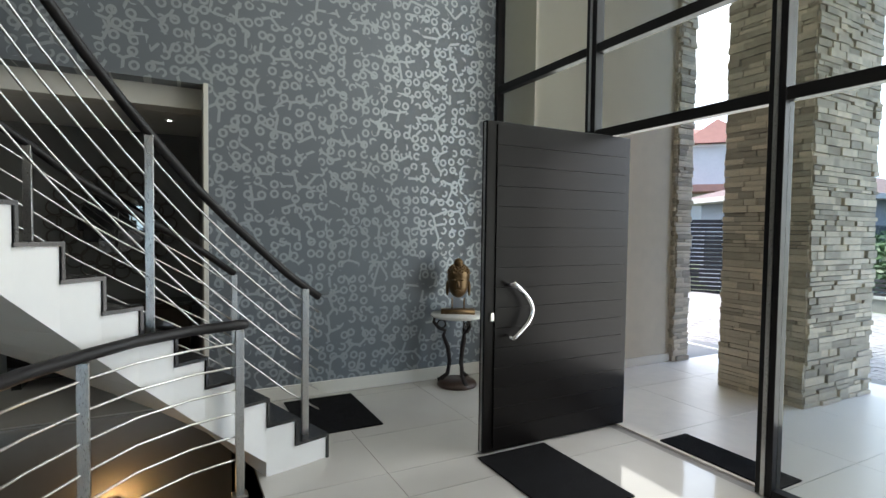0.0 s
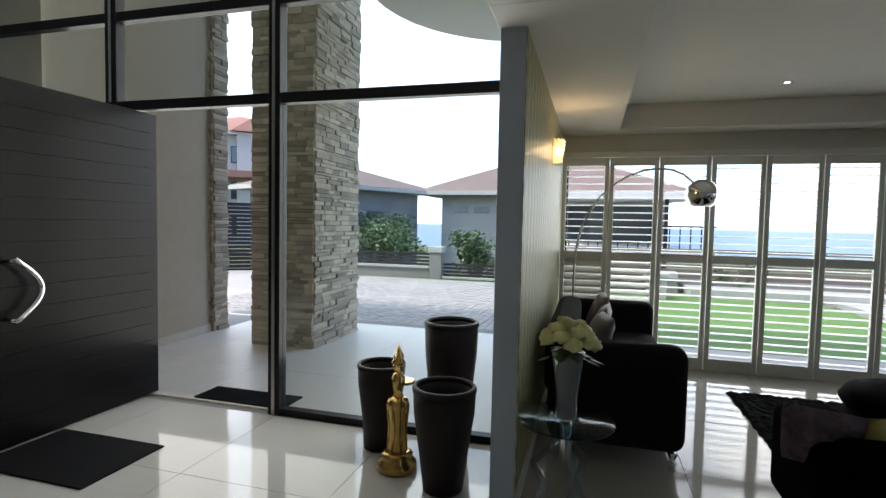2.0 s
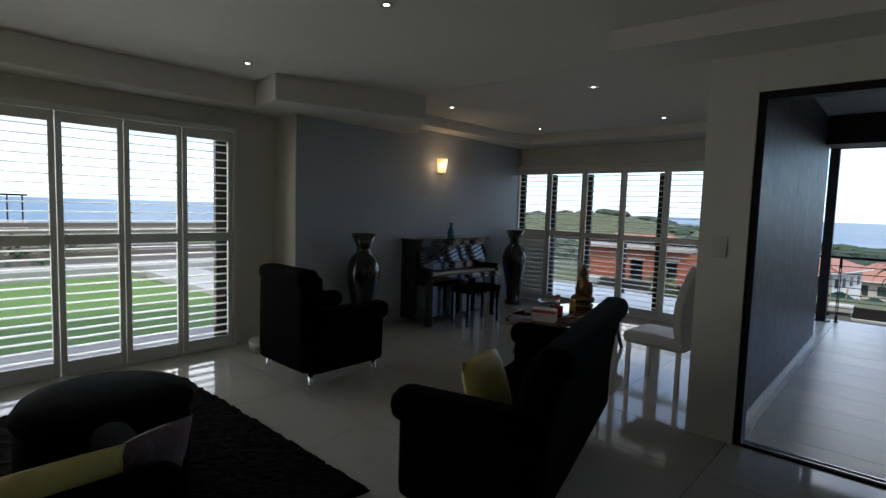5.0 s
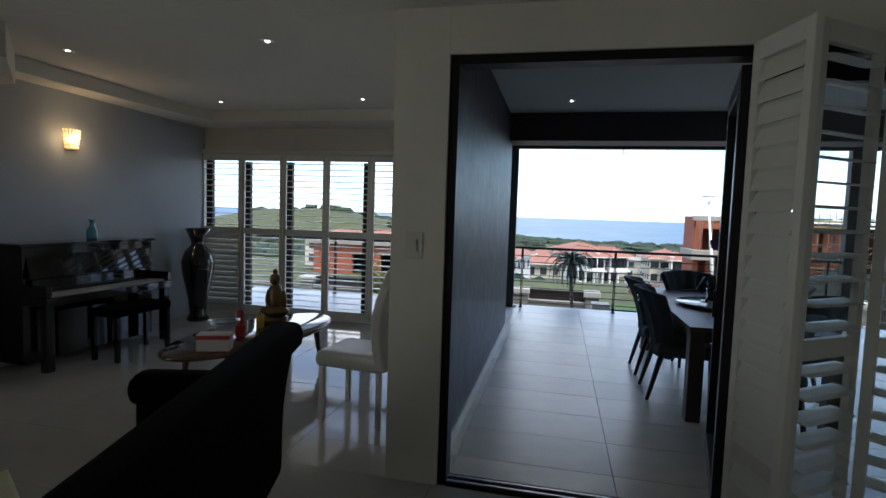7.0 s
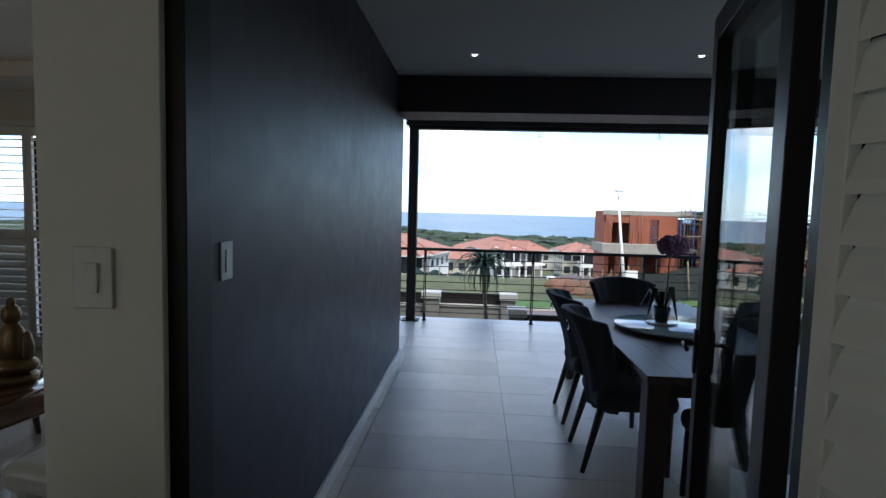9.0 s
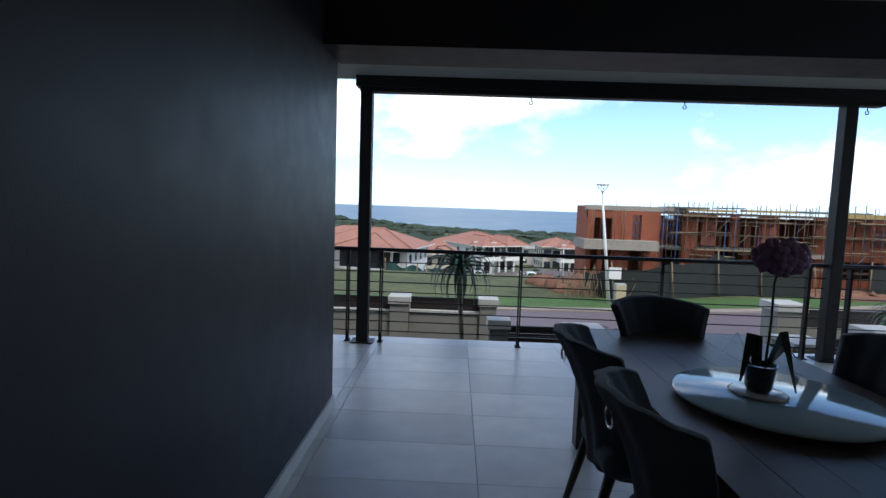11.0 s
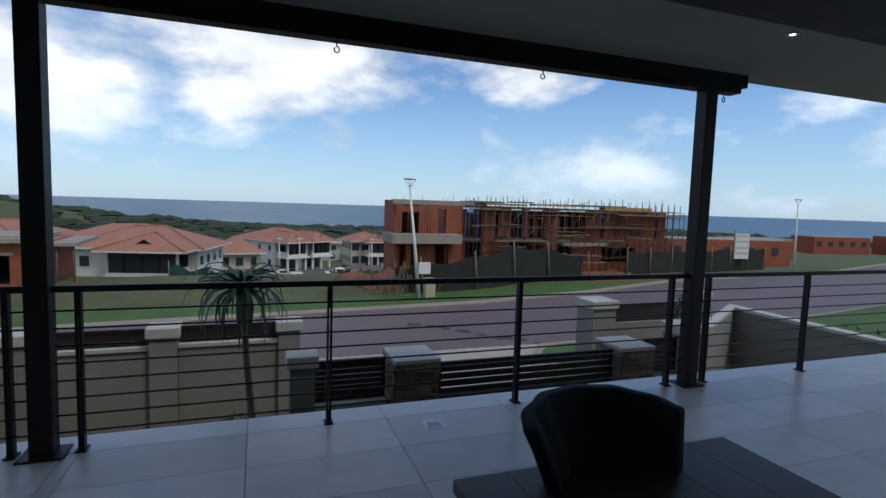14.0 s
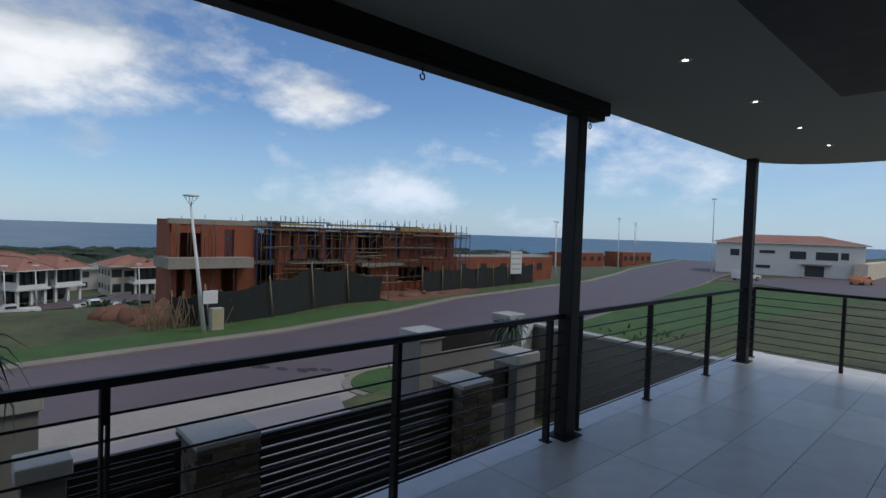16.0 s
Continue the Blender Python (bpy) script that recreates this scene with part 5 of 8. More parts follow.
# ---- stairs ----
def stairs():
    """A curved flight; the side towards the hall is a white stepped string."""
    inner = [(-0.77, -5.32), (-0.54, -5.25), (-0.35, -5.20), (-0.16, -5.13), (0.02, -5.05), (0.18, -4.95), (0.34, -4.84), (0.49, -4.72), (0.63, -4.58), (0.76, -4.42), (0.88, -4.24), (0.99, -4.04), (1.08, -3.83), (1.15, -3.60)]
    n = len(inner) - 1
    rise = 0.172
    outer = []
    for i in range(n + 1):
        a, b = Vector(inner[max(0, i - 1)]), Vector(inner[min(n, i + 1)])
        d = (b - a).normalized()
        outer.append(Vector(inner[i]) + Vector((d.y, -d.x)) * 1.08)
    s = thing("stairs", "curved staircase with white string, black treads and a steel rail", "stairs", 0, 0, 0)
    s["kind"] = "structure"
    WP = mat("string_white_paint", (0.74, 0.75, 0.74), 0.6, var=0.03)
    TR = mat("black_granite_tread", (0.016, 0.016, 0.018), 0.2, var=0.2)
    for k in range(n):
        a, b, c, d = Vector(inner[k]), Vector(inner[k + 1]), outer[k + 1], outer[k]
        z1 = rise * (k + 1)
        z0 = max(0.0, z1 - 0.42) if k > 1 else 0.0
        zb = max(0.0, z0 + (0.172 if k > 1 else 0))
        bm = bmesh.new()
        vt = [bm.verts.new((p.x, p.y, z)) for p, z in ((a, z0), (b, zb), (c, zb), (d, z0), (a, z1 - 0.02), (b, z1 - 0.02), (c, z1 - 0.02), (d, z1 - 0.02))]
        for f in ((0, 3, 2, 1), (4, 5, 6, 7), (0, 1, 5, 4), (1, 2, 6, 5), (2, 3, 7, 6), (3, 0, 4, 7)):
            bm.faces.new([vt[i] for i in f])
        part("step_body", bm, WP, s)
        ca = (a - d).normalized() * 0.012
        al = (a - b).normalized() * 0.02
        bm = bmesh.new()
        prism(bm, [tuple(a + ca + al), tuple(b + ca), tuple(c), tuple(d + al)], z1 - 0.02, z1)
        part("tread", bm, TR, s)
        bm = bmesh.new()
        prism(bm, [tuple(a + ca + al * 0.2), tuple(a + ca + al), tuple(d + al), tuple(d + al * 0.2)], z1 - rise, z1 - 0.02)
        part("riser", bm, TR, s)
    # rails on both sides

    def rail(line, hgt, off, posts, r=0.027):
        pts = [Vector((p[0], p[1], rise * (i + 1) + hgt + (min(0.3, 0.0025 * i * i) if off else 0.0))) for i, p in enumerate(line)]
        T("handrail", BLACKAL, s, [(q.x, q.y, q.z) for q in pts], r, 12, label="round black handrail")
        for j in range(6):
            T("rail_wire", STEEL, s, [(q.x, q.y, q.z - 0.11 - j * 0.14) for q in pts], 0.006, 6)
        for f in posts:
            i = int(f)
            q = pts[i].lerp(pts[i + 1], f - i)
            P("baluster_post", STEEL, s, (q.x - 0.022, q.x + 0.022, q.y - 0.022, q.y + 0.022, rise * (i + 1) - 0.02, q.z - 0.01), bevel=0.003)
    inn = [tuple(Vector(inner[i]) + (outer[i] - Vector(inner[i])).normalized() * 0.1) for i in range(n + 1)]
    out2 = [tuple(outer[i] + (Vector(inner[i]) - outer[i]).normalized() * 0.06) for i in range(n + 1)]
    rail(inn, 0.96, 1, (0.45, 5.35, 11.0))
    rail(out2[1:], 0.9 + rise, 0, (0, 5, 10))


stairs()


def well_guard():
    g = thing("stairwell_rail", "curved steel guard rail with black handrail round the stairwell", "railing", 0, 0, 0)
    knots = [(-0.17, -5.03), (0.1, -4.93), (0.35, -4.75), (0.54, -4.51), (0.70, -4.26), (0.82, -4.0)]
    line = []
    for k in range(16):
        i, u = min(k // 3, 4), k / 3 - min(k // 3, 4)
        line.append((knots[i][0] * (1 - u) + knots[i + 1][0] * u, knots[i][1] * (1 - u) + knots[i + 1][1] * u))
    T("handrail", BLACKAL, g, [(-0.21, -5.05, 1.04)] + [(x, y, 1.04) for x, y in line], 0.03, 12)
    for j in range(6):
        T("rail_wire", STEEL, g, [(x, y, 0.93 - j * 0.14) for x, y in line], 0.007, 6)
    for i in (0, 9, 15):
        x, y = line[i]
        P("baluster_post", STEEL, g, (x - 0.024, x + 0.024, y - 0.024, y + 0.024, 0, 1.01), (x - 0.045, x + 0.045, y - 0.045, y + 0.045, 0, 0.01), bevel=0.003)


well_guard()


def corridor():
    m = thing("round_mirror", "large round mirror in a frame of overlapping dark metal rings", "mirror", 0.75, -8.48, 1.65)
    bm = bmesh.new()
    tube(bm, [(0, 0.0, 0), (0, 0.02, 0)], 0.33, 40)
    part("mirror_glass", bm, mat("mirror_silver", (0.3, 0.3, 0.3), 0.02, metal=1.0, var=0.01), m)
    DM = mat("dark_antique_metal", (0.12, 0.11, 0.1), 0.45, metal=0.6)
    for ring, nr, rr in ((0.42, 18, 0.085), (0.54, 22, 0.075)):
        for k in range(nr):
            a = 2 * math.pi * k / nr
            bm = bmesh.new()
            cx, cz = ring * math.cos(a), ring * math.sin(a)
            pts = [(cx + rr * math.cos(q), 0.03, cz + rr * math.sin(q)) for q in (2 * math.pi * j / 14 for j in range(15))]
            tube(bm, pts, 0.01, 5, cap=False)
            part("ring", bm, DM, m, smooth=True)
    c = thing("sideboard", "long black sideboard below the round mirror", "sideboard", 0.8, -8.25, 0)
    P("body", BLKGLOSS, c, (-0.8, 0.8, -0.2, 0.2, 0.1, 0.76), bevel=0.005)
    P("top", BLKGLOSS, c, (-0.84, 0.84, -0.23, 0.22, 0.76, 0.8), bevel=0.005)
    for x in (-0.4, 0.4):
        P("door", BLKGLOSS, c, (x - 0.38, x + 0.38, 0.2, 0.212, 0.13, 0.74), bevel=0.003)
    for sx in (-0.74, 0.74):
        P("leg", BLKGLOSS, c, (sx - 0.04, sx + 0.04, -0.15, 0.15, 0, 0.1))
    l = thing("stair_spotlight", "small brass wall spot glowing in the stairwell", "wall light", 0.62, -6.9, -0.75)
    bm = bmesh.new()
    tube(bm, [(0, -0.04, 0), (0, 0.03, 0)], 0.045, 16)
    part("housing", bm, BRONZE, l, smooth=True)
    bm = bmesh.new()
    blob(bm, (0, 0.045, -0.01), 0.025, 0.02, 0.025)
    part("bulb", bm, GLOW, l, smooth=True)
    li = new("stairwell_lamp", bpy.data.lights.new("stairwell_lamp", "POINT"))
    li.data.energy, li.data.color, li.data.shadow_soft_size = 1.0, (1, 0.55, 0.2), 0.03
    li.location = (0.62, -6.8, -0.76)
    downlight(0.2, -7.6, 2.669)


corridor()


# ---- terrace furniture ----
def terrace_furniture():
    t = thing("dining_table", "long dark weathered wood dining table on square legs", "dining table", 1.12, 6.48, 0)
    for k in range(6):
        x0 = -0.54 + k * 0.18
        P("plank", WOODD, t, (x0 + 0.0006, x0 + 0.1794, -1.17, 1.17, 0.71, 0.75), bevel=0.001)
    P("apron", WOODL, t, (-0.48, 0.48, -1.1, -1.07, 0.62, 0.71), (-0.48, 0.48, 1.07, 1.1, 0.62, 0.71), (-0.5, -0.48, -1.1, 1.1, 0.62, 0.71), (0.48, 0.5, -1.1, 1.1, 0.62, 0.71))
    for sx in (-1, 1):
        for sy in (-1, 1):
            P("leg", WOODL, t, (*sorted((sx * 0.42, sx * 0.53)), *sorted((sy * 1.05, sy * 1.16)), 0, 0.71), bevel=0.006)
    z = thing("lazy_susan", "round pale glass turntable in the middle of the dining table", "turntable", 1.1, 6.43, 0.75)
    LA("glass_disc", mat("pale_blue_glass_top", (0.45, 0.6, 0.66), 0.06, spec=0.9), z, [(0.37, 0.02), (0.385, 0.025), (0.385, 0.033), (0.375, 0.037)], 48)
    LA("bearing", STEEL, z, [(0.08, 0), (0.08, 0.02)], 20)
    o = thing("orchid", "purple orchid in a small black pot on the turntable", "plant", 1.04, 6.45, 0.787)
    LA("saucer", MARBLE, o, [(0.08, 0), (0.11, 0.008), (0.1, 0.012)], 24)
    LA("pot", BLKGLOSS, o, [(0.04, 0.012), (0.05, 0.03), (0.062, 0.12), (0.065, 0.125), (0.05, 0.11)], 20)
    T("stem", LEAF, o, [(0.02, 0, 0.1), (0.035, 0.01, 0.3), (0.04, 0.02, 0.45), (0.06, 0.02, 0.55)], 0.005, 6)
    for k in range(5):
        a = k * 1.26
        bm = bmesh.new()
        pr = [Vector((0.03 * math.cos(a), 0.03 * math.sin(a), 0.12)), Vector((0.09 * math.cos(a), 0.09 * math.sin(a), 0.2 + 0.02 * k)), Vector((0.16 * math.cos(a), 0.16 * math.sin(a), 0.14 - 0.02 * k))]
        sd2 = Vector((-math.sin(a), math.cos(a), 0)) * 0.022
        vs = [[bm.verts.new(p - sd2 * w), bm.verts.new(p + sd2 * w)] for p, w in zip(pr, (0.6, 1.0, 0.2))]
        for u, w in zip(vs, vs[1:]):
            bm.faces.new((u[0], u[1], w[1], w[0]))
        part("leaf", bm, mat("orchid_leaf", (0.018, 0.03, 0.014), 0.35), o, smooth=True)
    rnd = random.Random(2)
    for k in range(22):
        u, e = k * 2.399, math.asin(1 - 2 * (k + 0.5) / 22)
        c = Vector((0.06 + 0.08 * math.cos(u) * math.cos(e), 0.02 + 0.06 * math.sin(u) * math.cos(e), 0.56 + 0.045 * math.sin(e)))
        bm = bmesh.new()
        for q in range(5):
            a = q * 2 * math.pi / 5 + k
            blob(bm, (c.x + 0.02 * math.cos(a), c.y, c.z + 0.02 * math.sin(a)), 0.021, 0.007, 0.021, 7, 4)
        part("flower", bm, PETALP, o, smooth=True)

    def chair():
        """Button-back dining chair that faces local +x."""
        c = thing("dining_chair", "blue-grey upholstered dining chair with wrapped curved back and dark legs", "chair", 0, 0, 0, group="terrace dining chairs")
        P("seat", CHFAB, c, (-0.24, 0.25, -0.24, 0.24, 0.38, 0.5), bevel=0.05, seg=3)
        bm = bmesh.new()
        n, h = 36, 8
        g = [[[None] * (h + 1) for _ in range(n + 1)] for _ in range(2)]
        for s2 in range(2):
            for i in range(n + 1):
                a = math.pi * (0.62 + 0.76 * i / n)
                for j in range(h + 1):
                    k = j / h
                    topz = 0.965 - 0.04 * abs(2 * i / n - 1) ** 2
                    z = 0.36 + (topz - 0.36) * k
                    r = (0.225 + 0.04 * k + 0.07 * k ** 3 + 0.006 * math.cos(14 * a)) - (0.05 if s2 else 0.0)
                    g[s2][i][j] = bm.verts.new((r * math.cos(a) - 0.02 - 0.08 * k * k, r * 1.02 * math.sin(a), z))
        for i in range(n):
            for j in range(h):
                bm.faces.new((g[0][i][j], g[0][i + 1][j], g[0][i + 1][j + 1], g[0][i][j + 1]))
                bm.faces.new((g[1][i][j], g[1][i][j + 1], g[1][i + 1][j + 1], g[1][i + 1][j]))
        for i in range(n):
            bm.faces.new((g[0][i][h], g[0][i + 1][h], g[1][i + 1][h], g[1][i][h]))
            bm.faces.new((g[0][i][0], g[1][i][0], g[1][i + 1][0], g[0][i + 1][0]))
        for i in (0, n):
            for j in range(h):
                bm.faces.new((g[0][i][j], g[0][i][j + 1], g[1][i][j + 1], g[1][i][j]))
        part("backrest", bm, CHFAB, c, bevel=0.015, seg=2)
        T("ring_pull", CHROME, c, [(-0.385, 0.035 * math.cos(q), 0.86 + 0.035 * math.sin(q)) for q in (2 * math.pi * j / 12 for j in range(13))], 0.005, 6, label="chrome ring on the back")
        for sx, sy in ((0.2, -0.19), (0.2, 0.19), (-0.2, -0.19), (-0.2, 0.19)):
            T("leg", WOODL, c, [(sx * (1.0 if sx > 0 else 1.5), sy * 1.1, 0), (sx, sy, 0.39)], 0.02, 8, taper=[0.015, 0.026])
        return c
    c = chair()
    c.matrix_world = pose(0.68, 5.97, 0, 0, 0, 0)
    for x, y, r in ((0.68, 6.68, 0), (1.56, 5.95, 180), (1.56, 6.72, 180), (1.07, 7.34, -90), (1.1, 5.36, 90)):
        copy_thing(c, pose(x, y, 0, 0, 0, r))
    d = thing("floor_drain", "small square steel floor drain set in the terrace tiles", "drain", 1.22, 9.66, 0.0)
    P("grate", STEEL, d, (-0.07, 0.07, -0.07, 0.07, 0.0, 0.003), bevel=0.001)
    for k in range(5):
        P("slot", IRON, d, (-0.05, 0.05, -0.045 + k * 0.02, -0.037 + k * 0.02, 0.003, 0.0036))


terrace_furniture()

# ---- ground, sea and distance ----
def lerp(x, pts):
    for (a, u), (b, v) in zip(pts, pts[1:]):
        if x <= b:
            return u + (v - u) * max(0.0, (x - a) / (b - a))
    return pts[-1][1]


def ground_z(x, y):
    """Height of the land: the plot by the house, the street below, the slope to the sea."""
    north = lerp(y, [(8.6, -0.15), (10.0, -1.9), (16.0, -2.3), (22.0, -4.4), (26.0, -4.68), (52.0, -4.68), (60.0, -7.4), (74.0, -9.4), (100.0, -11.2), (140, -14.0), (215, -16.2), (380, -18.0), (460, -22), (560, -40)])
    e = max(0.0, min(1.0, (x - 8.8) / 2.0))
    if x > 8.8 and y < 26:
        q = lerp(y + 0.1 * (x - 9), [(-60, -2.2), (0, -2.8), (14, -3.2), (26, -4.68)])
        z = north * (1 - e) + min(q, lerp(x, [(9, -2.2), (40, -3.8), (90, -4.68)])) * e
    elif x < -13 and y < 12:
        z = lerp(x, [(-400, -18), (-120, -6), (-30, -1.2), (-13, -0.15)])
        z = min(z, north)
    else:
        z = north
    if x < -13 and y >= 12:
        z = min(z, lerp(x, [(-400, -18), (-120, -9), (-30, -3.5), (-13, 0)]))
    if -6.2 < x < 8.7 and -9.6 < y < 8.3:
        z = -3.6
    d = max(abs(x) - 380, -y - 380, 0)
    z -= d * 0.18
    # headland to the north-west
    if y > 250:
        hgt = 21 * math.exp(-((x + 205) / 88) ** 2) + 3.5 * math.exp(-((x + 90) / 60) ** 2)
        z += hgt * math.exp(-((y - 400) / 70) ** 2)
    return z


def ground():
    def axis(lo, hi, fine0, fine1, step):
        v = []
        a = lo
        while a < hi:
            v.append(a)
            if fine0 <= a < fine1:
                a += step
            else:
                dd = (fine0 - a) if a < fine0 else (a - fine1)
                a += max(step, min(30, dd * 0.25))
                if v[-1] < fine0 < a:
                    a = fine0
        v.append(hi)
        return v
    xs, ys = axis(-560, 560, -16, 60, 1.6), axis(-560, 640, 8.6, 60, 1.4)
    bm = bmesh.new()
    g = [[bm.verts.new((x, y, ground_z(x, y) + (0.08 * noise.noise(Vector((x * 0.3, y * 0.3, 0))) if y > 27 or x > 14 else 0))) for y in ys] for x in xs]
    for i in range(len(xs) - 1):
        for j in range(len(ys) - 1):
            bm.faces.new((g[i][j], g[i + 1][j], g[i + 1][j + 1], g[i][j + 1]))
    part("ground", bm, GRASS, None, kind="structure", smooth=True)
    bm = bmesh.new()
    prism(bm, [(-4900, -4900), (4900, -4900), (4900, 4900), (-4900, 4900)], -21, -20)
    part("sea", bm, SEA, None, kind="structure")


ground()
wall("lower_floor", GROUT, (-6.4, 8.9, -9.8, 8.6, -3.1, -3.0))
wall("lower_wall", mat("dim_lower_wall", (0.3, 0.3, 0.29), 0.8), (-0.4, 3.2, -6.98, -6.9, -3.0, -0.02), (3.0, 3.1, -6.9, -4.7, -3.0, -0.02), (-0.4, -0.3, -6.9, -4.92, -3.0, -0.02))


def strip(name, mt, near, far, z, th=0.12, kind="structure"):
    """A flat band between two lines of points."""
    bm = bmesh.new()
    a = [bm.verts.new((x, y, z)) for x, y in near]
    b = [bm.verts.new((x, y, z)) for x, y in far]
    c = [bm.verts.new((x, y, z - th)) for x, y in near]
    d = [bm.verts.new((x, y, z - th)) for x, y in far]
    for i in range(len(a) - 1):
        bm.faces.new((a[i], a[i + 1], b[i + 1], b[i]))
        bm.faces.new((c[i], c[i + 1], a[i + 1], a[i]))
        bm.faces.new((b[i], b[i + 1], d[i + 1], d[i]))
    return part(name, bm, mt, None, kind=kind)


NEAR = [(-80, 20.5), (-30, 23.5), (-8, 25.6), (0, 26.3), (12, 26.3), (20, 26.9), (33, 28.5), (55, 32), (79, 37), (95, 41), (160, 52)]
FAR = [(-80, 27), (-30, 31.0), (-8, 33.8), (0, 34.6), (13.7, 36.0), (24, 38.5), (34, 42), (64, 46.5), (82, 52), (98, 58), (165, 76)]
strip("road", ROADM, NEAR, FAR, -4.6)
strip("kerb", KERB, [(x, y) for x, y in FAR], [(x, y + 0.9) for x, y in FAR], -4.52)
strip("kerb", KERB, [(x, y - 0.35) for x, y in NEAR], [(x, y) for x, y in NEAR], -4.5)
VERGE = mat("verge_grass", (0.042, 0.092, 0.016), 0.95, var=0.35, scale=5, bump=0.02, bscale=40)
strip("verge_far", VERGE, [(x, y + 0.9) for x, y in FAR], [(-80, 33), (-30, 36.5), (-8, 38.5), (0, 38.6), (13.7, 41.0), (24, 43.4), (31, 45.0), (64, 49.0), (82, 55), (98, 61), (165, 79)], -4.575, 0.05)
strip("verge_near", VERGE, [(12.6, 16.0), (20, 13), (40, 8), (80, -6)], [(12.9, 25.9), (20, 26.4), (33, 28.0), (79, 36.4)], -4.44, 0.05)
strip("apron", mat("apron_paver", (0.30, 0.27, 0.24), 0.8, var=0.15, scale=5, bump=0.003), [(1.4, 22.6), (4.6, 22.6), (8.4, 22.6), (10.4, 22.6)], [(0.6, 25.95), (4.6, 26.0), (9.2, 26.0), (11.6, 25.95)], -4.40, 0.05)
bmx = bmesh.new()
prism(bmx, [(13.2 + 2.7 * math.cos(2 * math.pi * k / 32), 23.7 + 2.2 * math.sin(2 * math.pi * k / 32)) for k in range(32)], -4.5, -4.36)
part("bed_edging", bmx, KERB, kind="structure")
bmx = bmesh.new()
prism(bmx, [(13.2 + 2.35 * math.cos(2 * math.pi * k / 32), 23.7 + 1.85 * math.sin(2 * math.pi * k / 32)) for k in range(32)], -4.5, -4.33)
part("grass_bed", bmx, VERGE, kind="structure")
bmx = bmesh.new()
rr = random.Random(77)
for k in range(12):
    px, py = 7.4 + 0.42 * k + rr.uniform(-0.15, 0.15), 31.6 - 0.42 * k + rr.uniform(-0.4, 0.4)
    prism(bmx, [(px + rr.uniform(0.16, 0.3) * math.cos(q), py + rr.uniform(0.25, 0.42) * math.sin(q)) for q in (k2 * 0.8976 for k2 in range(7))], -4.6, -4.592)
part("road_stain", bmx, mat("tar_stain", (0.035, 0.028, 0.03), 0.7), None, kind="stuff")
bmx = bmesh.new()
for k in range(420):
    px, py = rr.uniform(13.4, 34), rr.uniform(12, 25.5)
    tube(bmx, [(px, py, -4.46), (px + rr.uniform(-0.2, 0.2), py + rr.uniform(-0.2, 0.2), -4.46 + rr.uniform(0.15, 0.4))], 0.03, 3, taper=[0.12, 0.01])
part("grass_tufts", bmx, mat("tuft_green", (0.06, 0.105, 0.02), 0.95, var=0.4, obvar=0.3), None, "rough grass tufts on the verge", kind="stuff")
strip("road_branch", ROADM, [(79, 20), (90, 12), (150, -5)], [(90, 40), (118, 30), (160, 22)], -4.57)
bmx = bmesh.new()
dv = [((2.2, 12.9, -1.75), (5.2, 12.9, -1.75)), ((1.6, 15.5, -2.1), (5.9, 15.5, -2.1)), ((0.2, 20, -3.45), (8.0, 20, -3.45)), ((-1.5, 23.6, -4.4), (10.0, 23.6, -4.4)), ((-3.0, 26.0, -4.56), (12.2, 26.0, -4.56))]
dq = [(bmx.verts.new(a), bmx.verts.new(b)) for a, b in dv]
for (a, b), (c, d) in zip(dq, dq[1:]):
    bmx.faces.new((a, b, d, c))
part("driveway", bmx, mat("driveway_paver", (0.25, 0.22, 0.22), 0.7, var=0.15, scale=4, bump=0.003), None, kind="structure")


# ---- boundary walls, gate ----
def coping_pillar(x, y, w, ztop, zb=-2.6, mt=GREYR):
    p = thing("gate_pillar", "grey rendered garden pillar with a pale coping block", "pillar", x, y, zb, group="boundary pillars")
    P("shaft", mt, p, (-w / 2, w / 2, -w / 2, w / 2, 0, ztop - zb - 0.16), bevel=0.01)
    P("coping", CAPM, p, (-w / 2 - 0.04, w / 2 + 0.04, -w / 2 - 0.04, w / 2 + 0.04, ztop - zb - 0.16, ztop - zb), bevel=0.015)


def slat_panel(name, x0, x1, y, z0, z1, n, label, frame=True, cat="fence"):
    s = thing(name, label, cat, (x0 + x1) / 2, y, z0)
    hw, h = (x1 - x0) / 2, z1 - z0
    if frame:
        P("frame", CHAR, s, (-hw, -hw + 0.05, -0.025, 0.025, 0, h), (hw - 0.05, hw, -0.025, 0.025, 0, h), (-hw + 0.05, hw - 0.05, -0.025, 0.025, 0, 0.05), (-hw + 0.05, hw - 0.05, -0.025, 0.025, h - 0.05, h))
    me = mesh_of(mat("brown_black_slat", (0.018, 0.012, 0.011), 0.5, var=0.2), (-hw + 0.05, hw - 0.05, -0.012, 0.012, -h / n * 0.36, h / n * 0.36))
    for i in range(n):
        share("slat", me, s, pose(0, 0, 0.05 + (i + 0.5) * (h - 0.1) / n))
    return s


